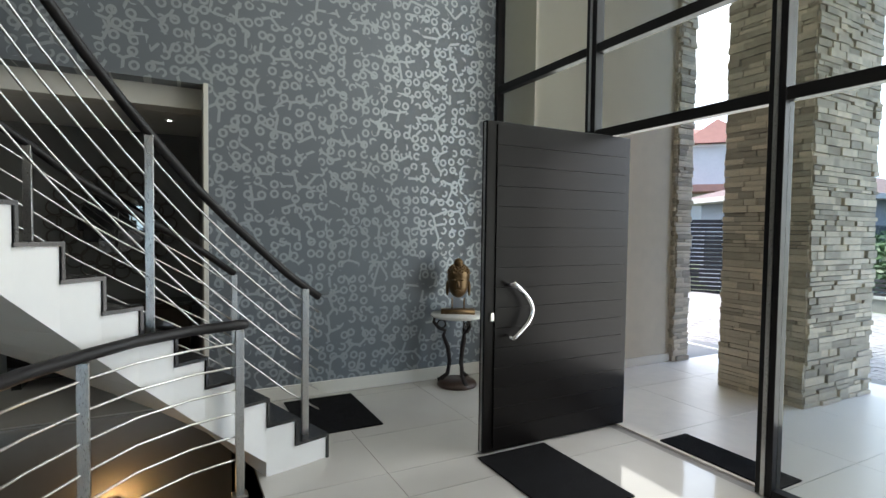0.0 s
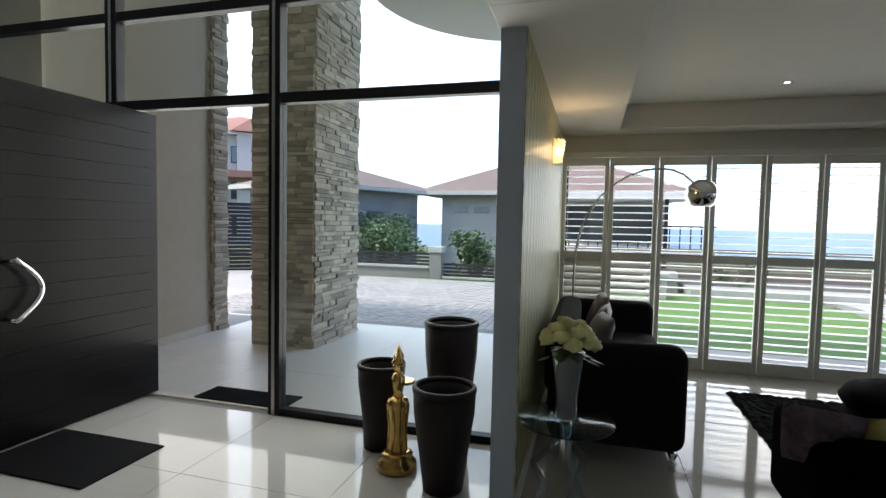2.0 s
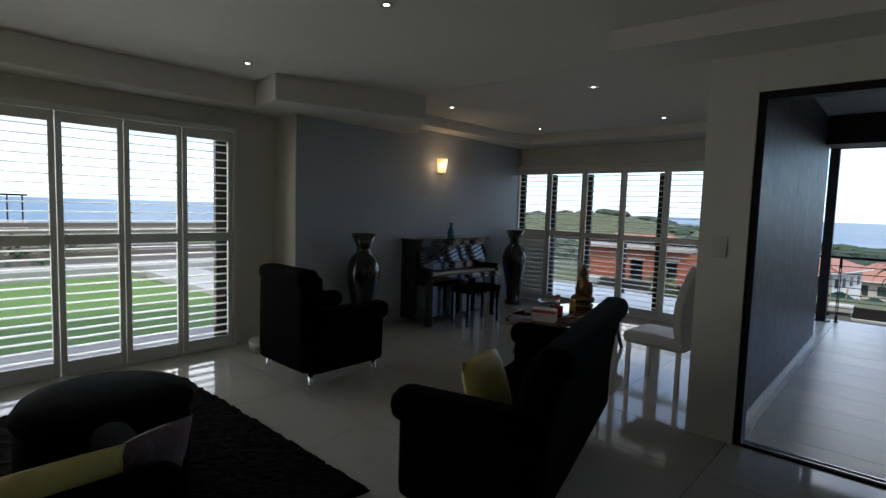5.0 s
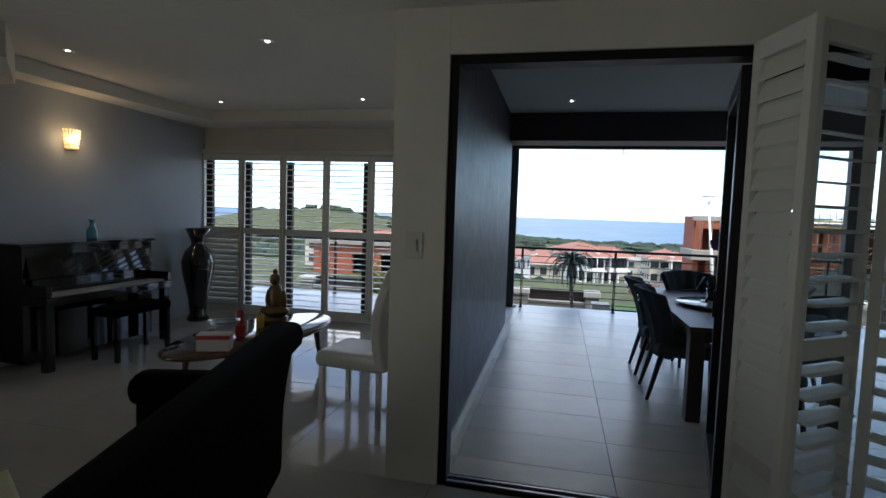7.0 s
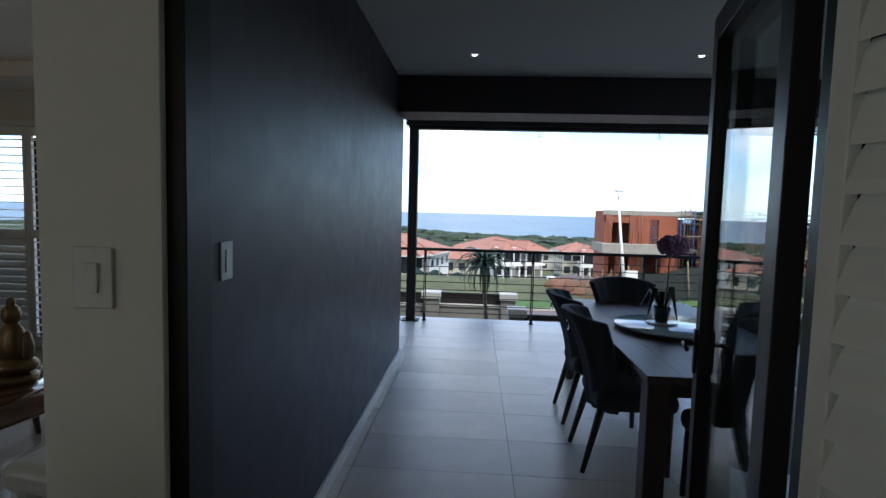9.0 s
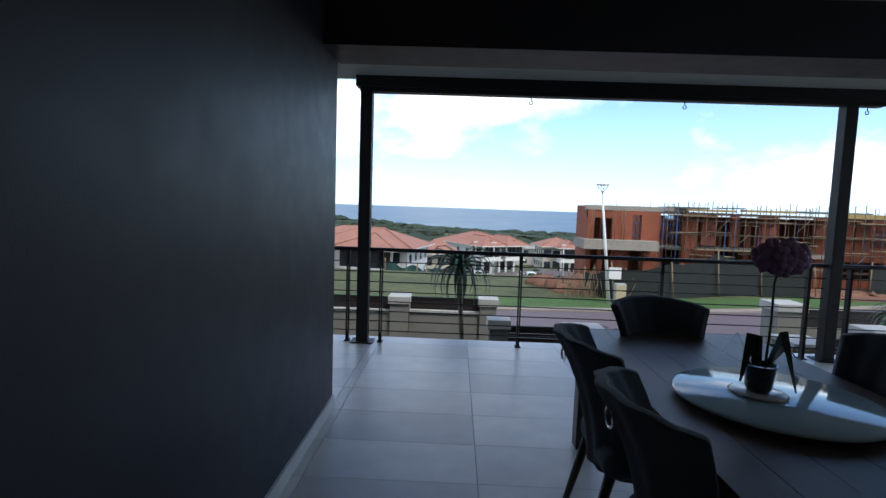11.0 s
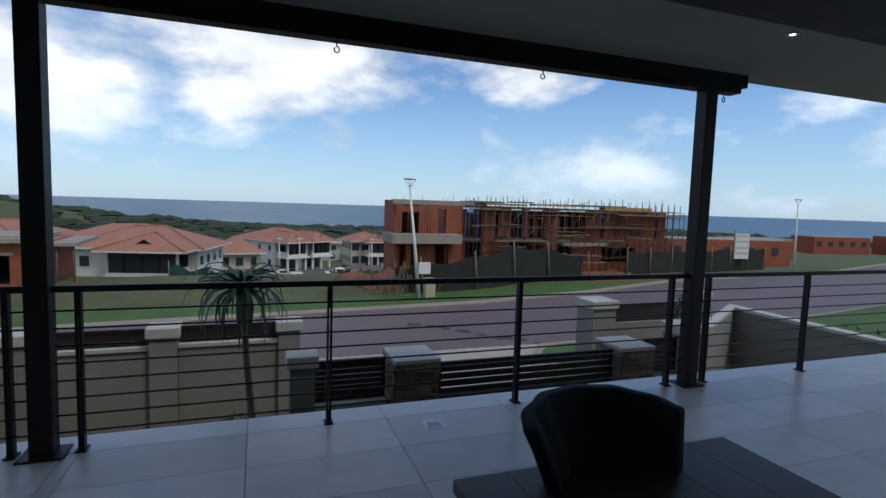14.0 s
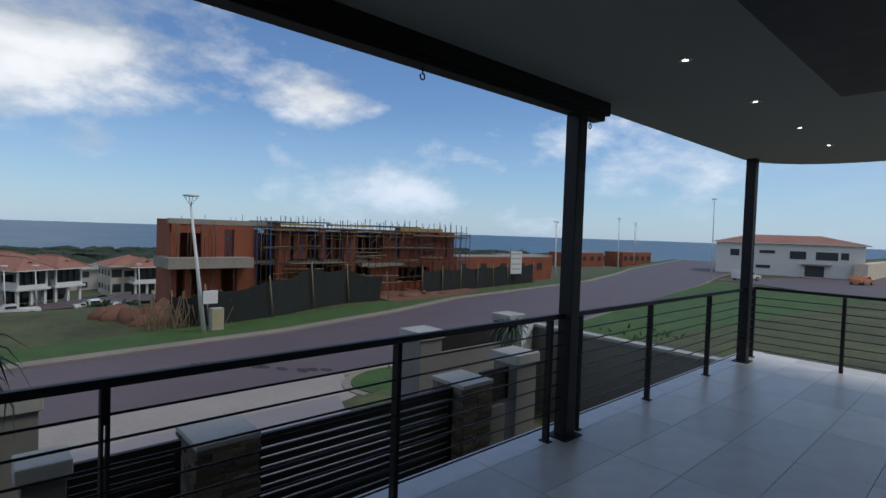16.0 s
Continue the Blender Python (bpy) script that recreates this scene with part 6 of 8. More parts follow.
YA, YB = 12.75, 15.0
wall("garden_wall", GREYR, (1.0, 1.6, YA - 0.1, YA + 0.1, -2.8, -1.02), (5.9, 6.3, YA - 0.1, YA + 0.1, -2.8, -1.0), (0.66, 1.0, YA - 0.1, YA + 0.1, -2.8, -1.02),
     (-3.0, -1.5, YB - 0.1, YB + 0.1, -3.4, -0.74), (-1.12, 0.34, YB - 0.1, YB + 0.1, -3.4, -0.72), (-9.5, -3.4, YB - 0.1, YB + 0.1, -3.4, -0.74), (6.8, 9.3, YB - 0.1, YB + 0.1, -3.8, -0.72))
wall("garden_wall_coping", CAPM, (0.66, 1.6, YA - 0.13, YA + 0.13, -1.02, -0.96), (-3.0, -1.5, YB - 0.13, YB + 0.13, -0.74, -0.68), (-1.12, 0.34, YB - 0.13, YB + 0.13, -0.72, -0.66), (-9.5, -3.4, YB - 0.13, YB + 0.13, -0.74, -0.68), bevel=0.006)
for x, y, w, z in ((0.54, YA, 0.3, -0.30), (-3.2, YB, 0.38, -0.4), (-1.32, YB, 0.38, -0.38), (0.51, YB, 0.34, -0.37), (6.55, YB, 0.55, -0.22), (9.1, YB, 0.45, -0.12), (6.75, YA + 0.1, 0.5, -0.25), (-5.4, YB, 0.38, -0.42), (-7.5, YB, 0.38, -0.42)):
    coping_pillar(x, y, w, z, -3.4)
for k, (x, z) in enumerate(((1.96, -0.36), (5.45, -0.42))):
    stone_pillar("stone_gate_pillar", x - 0.29, x + 0.29, YA - 0.3, YA + 0.34, -2.8, z - 0.1, mat("brown_gate_stone", (0.15, 0.115, 0.085), 0.9, var=0.35, scale=14, bump=0.004, bscale=50, obvar=0.35), seed=20 + k, label="stacked stone gate pillar with a pale slab on top", sides="sew")
    wall("pillar_slab", CAPM, (x - 0.31, x + 0.31, YA - 0.32, YA + 0.36, z - 0.1, z - 0.04), bevel=0.01)
slat_panel("sliding_gate", 2.3, 5.12, YA - 0.1, -1.85, -0.52, 12, "dark slatted steel driveway gate, closed", cat="gate")
slat_panel("fence_panel", 0.66, 1.6, YA, -0.95, -0.42, 6, "dark slatted fence panel on the garden wall")
slat_panel("fence_panel", 5.8, 6.45, YA, -0.98, -0.44, 6, "dark slatted fence panel beside the gate pillar")
slat_panel("fence_panel", -3.0, -1.52, YB, -0.68, -0.42, 4, "dark slatted fence panel between grey pillars")
slat_panel("fence_panel", -1.1, 0.34, YB, -0.66, -0.4, 4, "dark slatted fence panel between grey pillars")
slat_panel("fence_panel", -5.2, -3.4, YB, -0.68, -0.42, 4, "dark slatted fence panel between grey pillars")
slat_panel("fence_panel", -7.3, -5.6, YB, -0.68, -0.42, 4, "dark slatted fence panel between grey pillars")
slat_panel("fence_panel", 6.85, 8.9, YB, -0.72, -0.36, 5, "dark slatted fence panel between pillars by the street")
# side boundary running out from the corner pillar
bmx = bmesh.new()
prism(bmx, [(9.3, 15.1), (9.3, 14.9), (12.9, 17.2), (12.75, 9.0), (12.95, 9.0), (13.12, 17.5)], -4.6, -1.13)
part("side_wall", bmx, GREYR, None, kind="structure")
bmx = bmesh.new()
prism(bmx, [(9.3, 15.15), (9.3, 14.85), (12.84, 17.12), (12.69, 9.0), (13.01, 9.0), (13.18, 17.6)], -1.13, -1.05)
part("side_wall_coping", bmx, CAPM, None, kind="structure")
# low planter walls below the west end of the terrace
wall("planter_wall", GREYR, (-4.62, -4.42, 10.2, 14.9, -2.6, -1.06), (-3.62, -3.42, 10.2, 14.9, -2.6, -1.02), (-5.9, -4.62, 13.2, 13.4, -2.6, -1.06))
wall("planter_coping", CAPM, (-4.68, -4.36, 10.2, 14.88, -1.06, -1.0), (-3.68, -3.36, 10.2, 14.88, -1.02, -0.96), (-5.9, -4.68, 13.14, 13.46, -1.06, -1.0), bevel=0.006)


def leafy(bm, c, rx, ry, rz, n, size, rnd, surf=0.75):
    for _ in range(n):
        v = Vector((rnd.gauss(0, 1), rnd.gauss(0, 1), rnd.gauss(0, 1))).normalized() * rnd.uniform(surf, 1.05)
        p = Vector((c[0] + v.x * rx, c[1] + v.y * ry, c[2] + v.z * rz))
        a = Vector((rnd.uniform(-1, 1), rnd.uniform(-1, 1), rnd.uniform(-0.6, 0.6))).normalized()
        b = a.cross(Vector((rnd.uniform(-1, 1), rnd.uniform(-1, 1), rnd.uniform(-1, 1)))).normalized()
        s = size * rnd.uniform(0.6, 1.3)
        bm.faces.new([bm.verts.new(q) for q in (p - a * s, p + b * s * 0.45, p + a * s, p - b * s * 0.45)])


def aloe(x, y, z0, h, r, seed, label, n=46):
    rnd = random.Random(seed)
    t = thing("tree_aloe", label, "tree", x, y, z0)
    T("trunk", BARK, t, [(0.16, 0, 0), (0.13, 0.02, h * 0.35), (0.05, 0, h * 0.7), (0, 0, h)], 0.05, 8, taper=[0.06, 0.045, 0.036, 0.034])
    bm = bmesh.new()
    for k in range(n):
        a = k * 2.399
        el = 1.25 - 1.9 * k / n
        L2 = r * rnd.uniform(0.85, 1.15)
        pts = []
        for j in range(6):
            u = j / 5
            e = el - 1.1 * u * u
            rr = L2 * u
            pts.append((Vector((math.cos(a) * rr * math.cos(max(-1.2, e * 0.8)), math.sin(a) * rr * math.cos(max(-1.2, e * 0.8)), h + rr * math.sin(e) * 0.9)), 0.035 * (1 - u) ** 0.7 * r / 0.6 + 0.002))
        s = Vector((-math.sin(a), math.cos(a), 0))
        vs = [(bm.verts.new(p - s * w), bm.verts.new(p + Vector((0, 0, -w * 0.6))), bm.verts.new(p + s * w)) for p, w in pts]
        for u, w in zip(vs, vs[1:]):
            bm.faces.new((u[0], u[1], w[1], w[0]))
            bm.faces.new((u[1], u[2], w[2], w[1]))
    part("crown", bm, ALOE, t, smooth=True)


aloe(-0.14, 12.1, -2.1, 2.75, 0.62, 3, "tree aloe with a rosette of curved spiky leaves")
aloe(8.0, 14.0, -2.3, 2.1, 0.5, 6, "smaller tree aloe behind the boundary wall")


def bush(name, x, y, z, rx, ry, rz, n, size, seed, mt, label, trunk=True):
    rnd = random.Random(seed)
    t = thing(name, label, "shrub" if not trunk else "tree", x, y, z)
    if trunk:
        bm = bmesh.new()
        for k in range(6):
            a = k * 1.05
            tube(bm, [(0.05 * math.cos(a), 0.05 * math.sin(a), 0), (rx * 0.3 * math.cos(a), ry * 0.3 * math.sin(a), rz * 0.9), (rx * 0.6 * math.cos(a), ry * 0.6 * math.sin(a), rz * 1.7)], 0.03, 6, taper=[0.04, 0.025, 0.01])
        part("trunk", bm, BARK, t, smooth=True)
    bm = bmesh.new()
    for k in range(max(3, n // 60)):
        a, u = rnd.uniform(0, 6.28), rnd.uniform(0.2, 0.75)
        leafy(bm, (rx * u * math.cos(a), ry * u * math.sin(a), rz * rnd.uniform(0.7, 1.7)), rx * 0.42, ry * 0.42, rz * 0.35, 60, size, rnd, 0.2)
    part("crown", bm, mt, t)


bush("shrub", -5.1, 14.2, -2.3, 0.42, 0.42, 1.28, 1500, 0.06, 11, LEAF2, "yellow-green shrub in the garden below the terrace")
bush("shrub", -4.05, 14.3, -2.3, 0.36, 0.36, 1.28, 1300, 0.06, 12, LEAF2, "yellow-green shrub in the garden below the terrace")
bush("shrub", -0.9, 11.6, -2.1, 0.9, 0.5, 0.3, 700, 0.05, 13, LEAF, "low planting bed under the terrace", trunk=False)
for k, (x, y) in enumerate(((-2.6, 12.2), (-1.8, 13.6), (-0.6, 13.8), (1.2, 13.4))):
    bush("shrub", x, y, -2.2, 0.6, 0.5, 0.36, 500, 0.05, 60 + k, LEAF, "low straggly planting against the garden wall", trunk=False)
bush("shrub", 0.4, 11.5, -2.1, 0.6, 0.5, 0.25, 500, 0.05, 14, LEAF, "low planting bed under the terrace", trunk=False)


# ---- street things ----
def street_lamp(x, y, h, z=-4.6, rz=0, lean=0.03):
    l = thing("street_lamp", "white street lamp with an inverted cone head", "street lamp", x, y, z, rz, group="street lamps")
    T("pole", LAMPW, l, [(0, 0, 0), (-lean * h, 0, h)], 0.08, 10, taper=[0.13, 0.06])
    a = -lean * h
    for k in range(4):
        q = k * math.pi / 2
        T("head_rod", LAMPW, l, [(a, 0, h), (a + 0.36 * math.cos(q), 0.36 * math.sin(q), h + 0.5)], 0.02, 6)
    LA("lamp_head", LAMPW, l, [(0.3, h + 0.5), (0.42, h + 0.52), (0.42, h + 0.58), (0.1, h + 0.64)], 20, (a, 0, 0))


street_lamp(10.05, 38.4, 7.25, lean=0.115)
street_lamp(86.0, 38.6, 12.2)
street_lamp(60.0, 49.6, 7.6)
street_lamp(96.0, 60.0, 9.5)
street_lamp(122.0, 70.0, 9.5)
street_lamp(150.0, 84.0, 9.5)
k1 = thing("meter_kiosk", "pale utility box standing beside the street lamp", "utility box", 10.9, 38.9, -4.6)
P("cabinet", CAPM, k1, (-0.35, 0.35, -0.25, 0.25, 0, 1.3), bevel=0.02)
P("cabinet_door", mat("kiosk_door", (0.4, 0.33, 0.2), 0.7), k1, (-0.3, 0.3, -0.26, -0.25, 0.1, 1.2))
k2 = thing("notice_plate", "grey metal box strapped to the street lamp", "utility box", 10.2, 38.1, -2.9)
P("plate", LAMPW, k2, (-0.35, 0.45, -0.08, 0.02, 0, 0.75), bevel=0.01)
k3 = thing("site_sign", "white painted notice board on two posts by the building site", "sign", 50.6, 48.9, -4.6, -12)
P("board", HWHITE, k3, (-0.85, 0.85, -0.04, 0.04, 1.3, 4.1), bevel=0.01)
for zz in (2.1, 2.7, 3.4, 4.0):
    P("sign_text", HGREY, k3, (-0.7, 0.7, -0.05, -0.041, zz - 0.3, zz - 0.08))
for sx in (-0.9, 0.9):
    T("sign_post", POLEW, k3, [(sx, 0.06, 0), (sx, 0.06, 4.6)], 0.05, 6)


# ---- building site ----
def building_site():
    """Two storeys of orange brick going up, wrapped in scaffolding."""
    b = thing("unfinished_house", "half-built orange brick house of two storeys inside scaffolding", "house", 0, 0, -4.7)
    X0, X1, Y0, YL, Y1 = 11.3, 40.8, 50.0, 54.2, 59.5
    H = 6.75
    up = ((11.3, 11.9), (13.5, 15.2), (16.0, 17.6), (19.6, 20.7), (21.2, 22.5), (23.8, 24.4), (26.2, 27.7), (31.0, 32.6), (32.9, 34.2), (34.4, 35.7), (37.9, 39.4), (39.7, 40.8))
    for a, c in up:
        P("upper_pier", BRICKM, b, (a, c, Y0, Y0 + 0.5, 3.5, H - 0.5))
    for a, c in ((11.3, 11.7), (12.3, 12.7), (13.5, 15.0), (16.3, 17.7), (19.6, 22.5), (26.2, 27.7)):
        P("lower_pier", BRICKM, b, (a, c, Y0, Y0 + 0.5, 0, 3.05))
    for q in ((19.7, 20.8, Y0 - 0.12, Y0, 0, 6.1), (26.3, 27.5, Y0 - 0.12, Y0, 0, 6.1), (32.9, 34.1, Y0 - 0.12, Y0, 3.4, 6.1),
              (29.4, 32.9, Y0, Y0 + 0.4, 0, 3.5), (37.1, 40.8, Y0, Y0 + 0.4, 0, 3.5), (32.9, 37.1, Y0, Y0 + 0.4, 2.5, 3.5), (32.9, 37.1, Y0, Y0 + 0.4, 0, 0.95), (35.7, 37.9, Y0, Y0 + 0.4, 3.5, 3.75),
              (X0, X0 + 0.4, Y0 + 0.5, YL, 0, H - 0.1), (X1 - 0.4, X1, Y0 + 0.5, Y1, 0, H - 0.6), (X0 + 0.4, 15.2, YL - 0.4, YL, 0, 6.2), (18.4, X1 - 0.4, Y1 - 0.4, Y1, 0, 2.8), (11.3, 13.5, Y0 + 0.1, Y0 + 0.5, 5.6, 6.3), (15.2, 16.0, Y0, Y0 + 0.4, 5.95, 6.3),
              (22.6, 25.5, Y1 - 0.4, Y1, 3.4, 6), (28.5, 33.5, Y1 - 0.4, Y1, 3.4, 6),
              (18.0, 18.4, Y0 + 1, Y1 - 0.4, 0, 6), (25.6, 26.0, Y0 + 1, Y1 - 0.4, 0, 6), (31.2, 31.6, Y0 + 1, Y1 - 0.4, 0, 6), (18.4, 25.6, 54, 54.4, 0, 5.6), (26.0, 31.2, 55, 55.4, 0, 6), (31.6, 35.6, 55, 55.4, 0, 6.0), (38.0, 40.4, 55, 55.4, 0, 6.0), (16.0, 18.0, YL - 0.4, YL, 0, 3.0)):
        P("wall", BRICKM, b, q)
    for q in ((X0 + 0.4, 18.4, Y0 + 0.5, YL - 0.4, 3.05, 3.35), (18.4, X1, Y0 + 0.5, Y1 - 0.4, 3.05, 3.35), (10.7, 17.0, 48.4, Y0, 2.95, 3.75), (10.7, 11.3, Y0, 52.5, 2.95, 3.75), (27.8, 33.0, 49.2, Y0, 2.75, 3.05)):
        P("floor_slab", CONC, b, q, label="raw concrete slab")
    P("roof_slab", CONC, b, (X0 + 0.4, 18.4, Y0 + 0.52, YL - 0.02, H - 0.62, H - 0.45), (18.4, 35.5, Y0 + 0.52, Y1 - 0.02, H - 0.62, H - 0.45))
    P("ring_beam", CONC, b, (X0 - 0.2, 20, Y0 + 0.02, Y0 + 0.48, H - 0.46, H - 0.05), (20, X1, Y0 + 0.02, Y0 + 0.48, H - 0.62, H - 0.48))
    # dark sheet added behind the piers: the ground floor's shade, painted
    P("inner_shade_sheet", DARKIN, b, (18.5, 25.5, 53.6, 53.9, 0, 2.95))
    rnd = random.Random(9)
    # scaffold: standards, ledgers, planks
    for i in range(30):
        x = 17.8 + i * 0.82
        for y in (48.9, 49.7):
            T("scaffold_tube", SCAFF if rnd.random() < 0.8 else BLUET, b, [(x, y, 0.1), (x + rnd.uniform(-0.05, 0.05), y, H + rnd.uniform(0.0, 0.7))], 0.035, 5)
    for i in range(26):
        x, z = rnd.uniform(17.8, 37), rnd.uniform(0.8, 6.3)
        T("scaffold_board", POLEW, b, [(x, 48.8 + rnd.uniform(0, 0.9), z), (x + rnd.uniform(1.5, 4.5), 48.8 + rnd.uniform(0, 0.9), z + rnd.uniform(-0.15, 0.15))], 0.05, 4)
    for z in (1.6, 3.1, 4.5, 5.7, 6.3):
        for y in (48.9, 49.7):
            T("scaffold_tube", SCAFF, b, [(17.8, y, z + rnd.uniform(-0.1, 0.1)), (41.9, y, z + rnd.uniform(-0.1, 0.1))], 0.035, 5)
    for i in range(14):
        x = 18.2 + i * 1.65
        z = rnd.choice((0.2, 1.6, 3.1, 4.4))
        T("scaffold_brace", SCAFF, b, [(x, 48.85, z), (x + 1.5, 48.85, z + 1.5)], 0.03, 5)
    for x in (11.6, 12.4, 13.4, 14.2):
        for y in (49.0, 49.8):
            T("prop", SCAFF, b, [(x, y, 3.4), (x, y, 6.3)], 0.035, 5)
    for x in (11.0, 12.4, 14.0, 15.6, 17.0):
        T("prop", SCAFF, b, [(x, 48.9, 0.1), (x, 48.9, 2.95)], 0.04, 5)
    P("scaffold_plank", POLEW, b, (19, 27.5, 48.8, 49.8, 6.0, 6.06), (28.5, 34, 48.8, 49.8, 6.02, 6.08), (33.6, 42.0, 48.5, 49.8, 5.82, 5.9), (20.5, 26, 48.8, 49.8, 3.15, 3.2), (30, 37, 48.9, 49.8, 4.6, 4.65))
    P("formwork", mat("formwork_ply", (0.3, 0.22, 0.08), 0.8), b, (19.6, 23.8, 49.4, 50.4, H - 0.3, H - 0.12), (24.6, 28.9, 49.4, 50.4, H - 0.22, H - 0.05), (32.6, 38.4, 49.4, 50.4, H - 0.5, H - 0.12))
    P("tarpaulin", mat("blue_grey_tarp", (0.08, 0.12, 0.13), 0.8), b, (18.8, 21.6, 49.6, 54, H - 0.1, H + 0.04), (29.4, 35.4, 49.6, 54, H - 0.15, H + 0.0), (23.5, 24.6, 49.6, 53, H, H + 0.1))
    for i in range(34):
        x = rnd.uniform(11, 40.5)
        T("rebar", SCAFF, b, [(x, 50.2, H - 0.4), (x + rnd.uniform(-0.1, 0.1), 50.2, H + rnd.uniform(0.1, 0.6))], 0.02, 4)
    for x in (15.6, 36.8, 18.6):
        for k in range(5):
            T("window_prop", BLUET, b, [(x - 0.8 + k * 0.4, 50.3, 3.75), (x - 0.8 + k * 0.4, 50.3, 6.0)], 0.03, 4)
        for z in (4.2, 5.2):
            T("window_prop", BLUET, b, [(x - 0.9, 50.3, z), (x + 0.9, 50.3, z)], 0.03, 4)
    for y in (48.6, 50.2):
        T("scaffold_tube", BLUET, b, [(41.9, y, 0.1), (41.9, y, 6.2)], 0.045, 5)
    for z in (1.6, 3.1, 4.5, 6.0):
        T("scaffold_tube", BLUET, b, [(41.9, 48.6, z), (41.9, 50.2, z)], 0.04, 5)
    T("window_prop", BLUET, b, [(35.8, 50.3, 3.8), (37.8, 50.3, 5.9)], 0.035, 4)
    T("window_prop", BLUET, b, [(35.8, 50.3, 5.6), (37.2, 50.3, 3.8)], 0.035, 4)
    # shade-cloth hoarding
    f = thing("site_hoarding", "sagging black shade-cloth hoarding on timber poles round the site", "hoarding", 0, 0, -4.68)
    line = [(9.6, 43.5), (10.6, 40.2), (15.1, 41.2), (19.5, 43.6), (23.4, 44.8), (27.6, 44.9)]
    tops = [1.6, 2.3, 2.6, 3.25, 3.0, 2.2]
    bm = bmesh.new()
    row = []
    for i in range(len(line) - 1):
        for k in range(8):
            u = k / 8
            x, y = line[i][0] * (1 - u) + line[i + 1][0] * u, line[i][1] * (1 - u) + line[i + 1][1] * u
            top = tops[i] * (1 - u) + tops[i + 1] * u - 0.35 * math.sin(math.pi * u)
            row.append([bm.verts.new((x, y + 0.15 * math.sin(7 * x + j) * (j / 4), top * j / 4 + 0.02)) for j in range(5)])
    for a, c in zip(row, row[1:]):
        for j in range(4):
            bm.faces.new((a[j], c[j], c[j + 1], a[j + 1]))
    part("shade_cloth", bm, SHADEN, f, smooth=True)
    for (x, y), h in zip(line, tops):
        T("pole", POLEW, f, [(x + 0.3, y - 0.1, 0), (x, y - 0.1, h + 0.4)], 0.05, 6)
    f2 = thing("site_hoarding", "sagging black shade-cloth hoarding further along the street", "hoarding", 0, 0, -4.68)
    bm = bmesh.new()
    row = []
    for k in range(40):
        x = 33.6 + k * 0.56
        y = 47.0 + k * 0.075
        top = 2.5 - 0.3 * abs(math.sin(k * 0.5))
        row.append([bm.verts.new((x, y + 0.12 * math.sin(5 * x + j), top * j / 3)) for j in range(4)])
    for a, c in zip(row, row[1:]):
        for j in range(3):
            bm.faces.new((a[j], c[j], c[j + 1], a[j + 1]))
    part("shade_cloth", bm, SHADEN, f2, smooth=True)
    for k in range(8):
        T("pole", POLEW, f2, [(33.6 + k * 3.1, 46.9 + k * 0.41, 0), (33.6 + k * 3.1, 46.9 + k * 0.41, 2.8)], 0.05, 6)
    # spoil and sticks
    bm = bmesh.new()
    for k in range(24):
        blob(bm, (rnd.uniform(6.5, 12), rnd.uniform(43, 48), -4.6), rnd.uniform(0.6, 1.4), rnd.uniform(0.6, 1.2), rnd.uniform(0.3, 0.8), 9, 5, seed=k, rough=0.7)
    for k in range(14):
        blob(bm, (rnd.uniform(30, 37), rnd.uniform(45, 48.5), -4.65), rnd.uniform(0.5, 1.6), rnd.uniform(0.5, 1.2), rnd.uniform(0.15, 0.5), 9, 5, seed=k + 50, rough=0.7)
    o = part("earth_heap", bm, EARTH, None, "heaps of red earth and rubble round the building site", smooth=True, kind="stuff")
    bm = bmesh.new()
    for k in range(90):
        x, y = rnd.uniform(7.5, 12.5), rnd.uniform(40.5, 42.5)
        tube(bm, [(x, y, -4.65), (x + rnd.uniform(-0.5, 0.5), y + rnd.uniform(-0.3, 0.3), -4.65 + rnd.uniform(0.8, 2.3))], 0.03, 4)
    part("stake_pile", bm, POLEW, None, "leaning timber stakes beside the hoarding", kind="stuff")
    strip("site_earth", EARTH, [(27.4, 43.0), (33, 43.4), (41, 45.2)], [(27.4, 50), (33, 49.8), (41, 49.8)], -4.55, 0.05)


building_site()


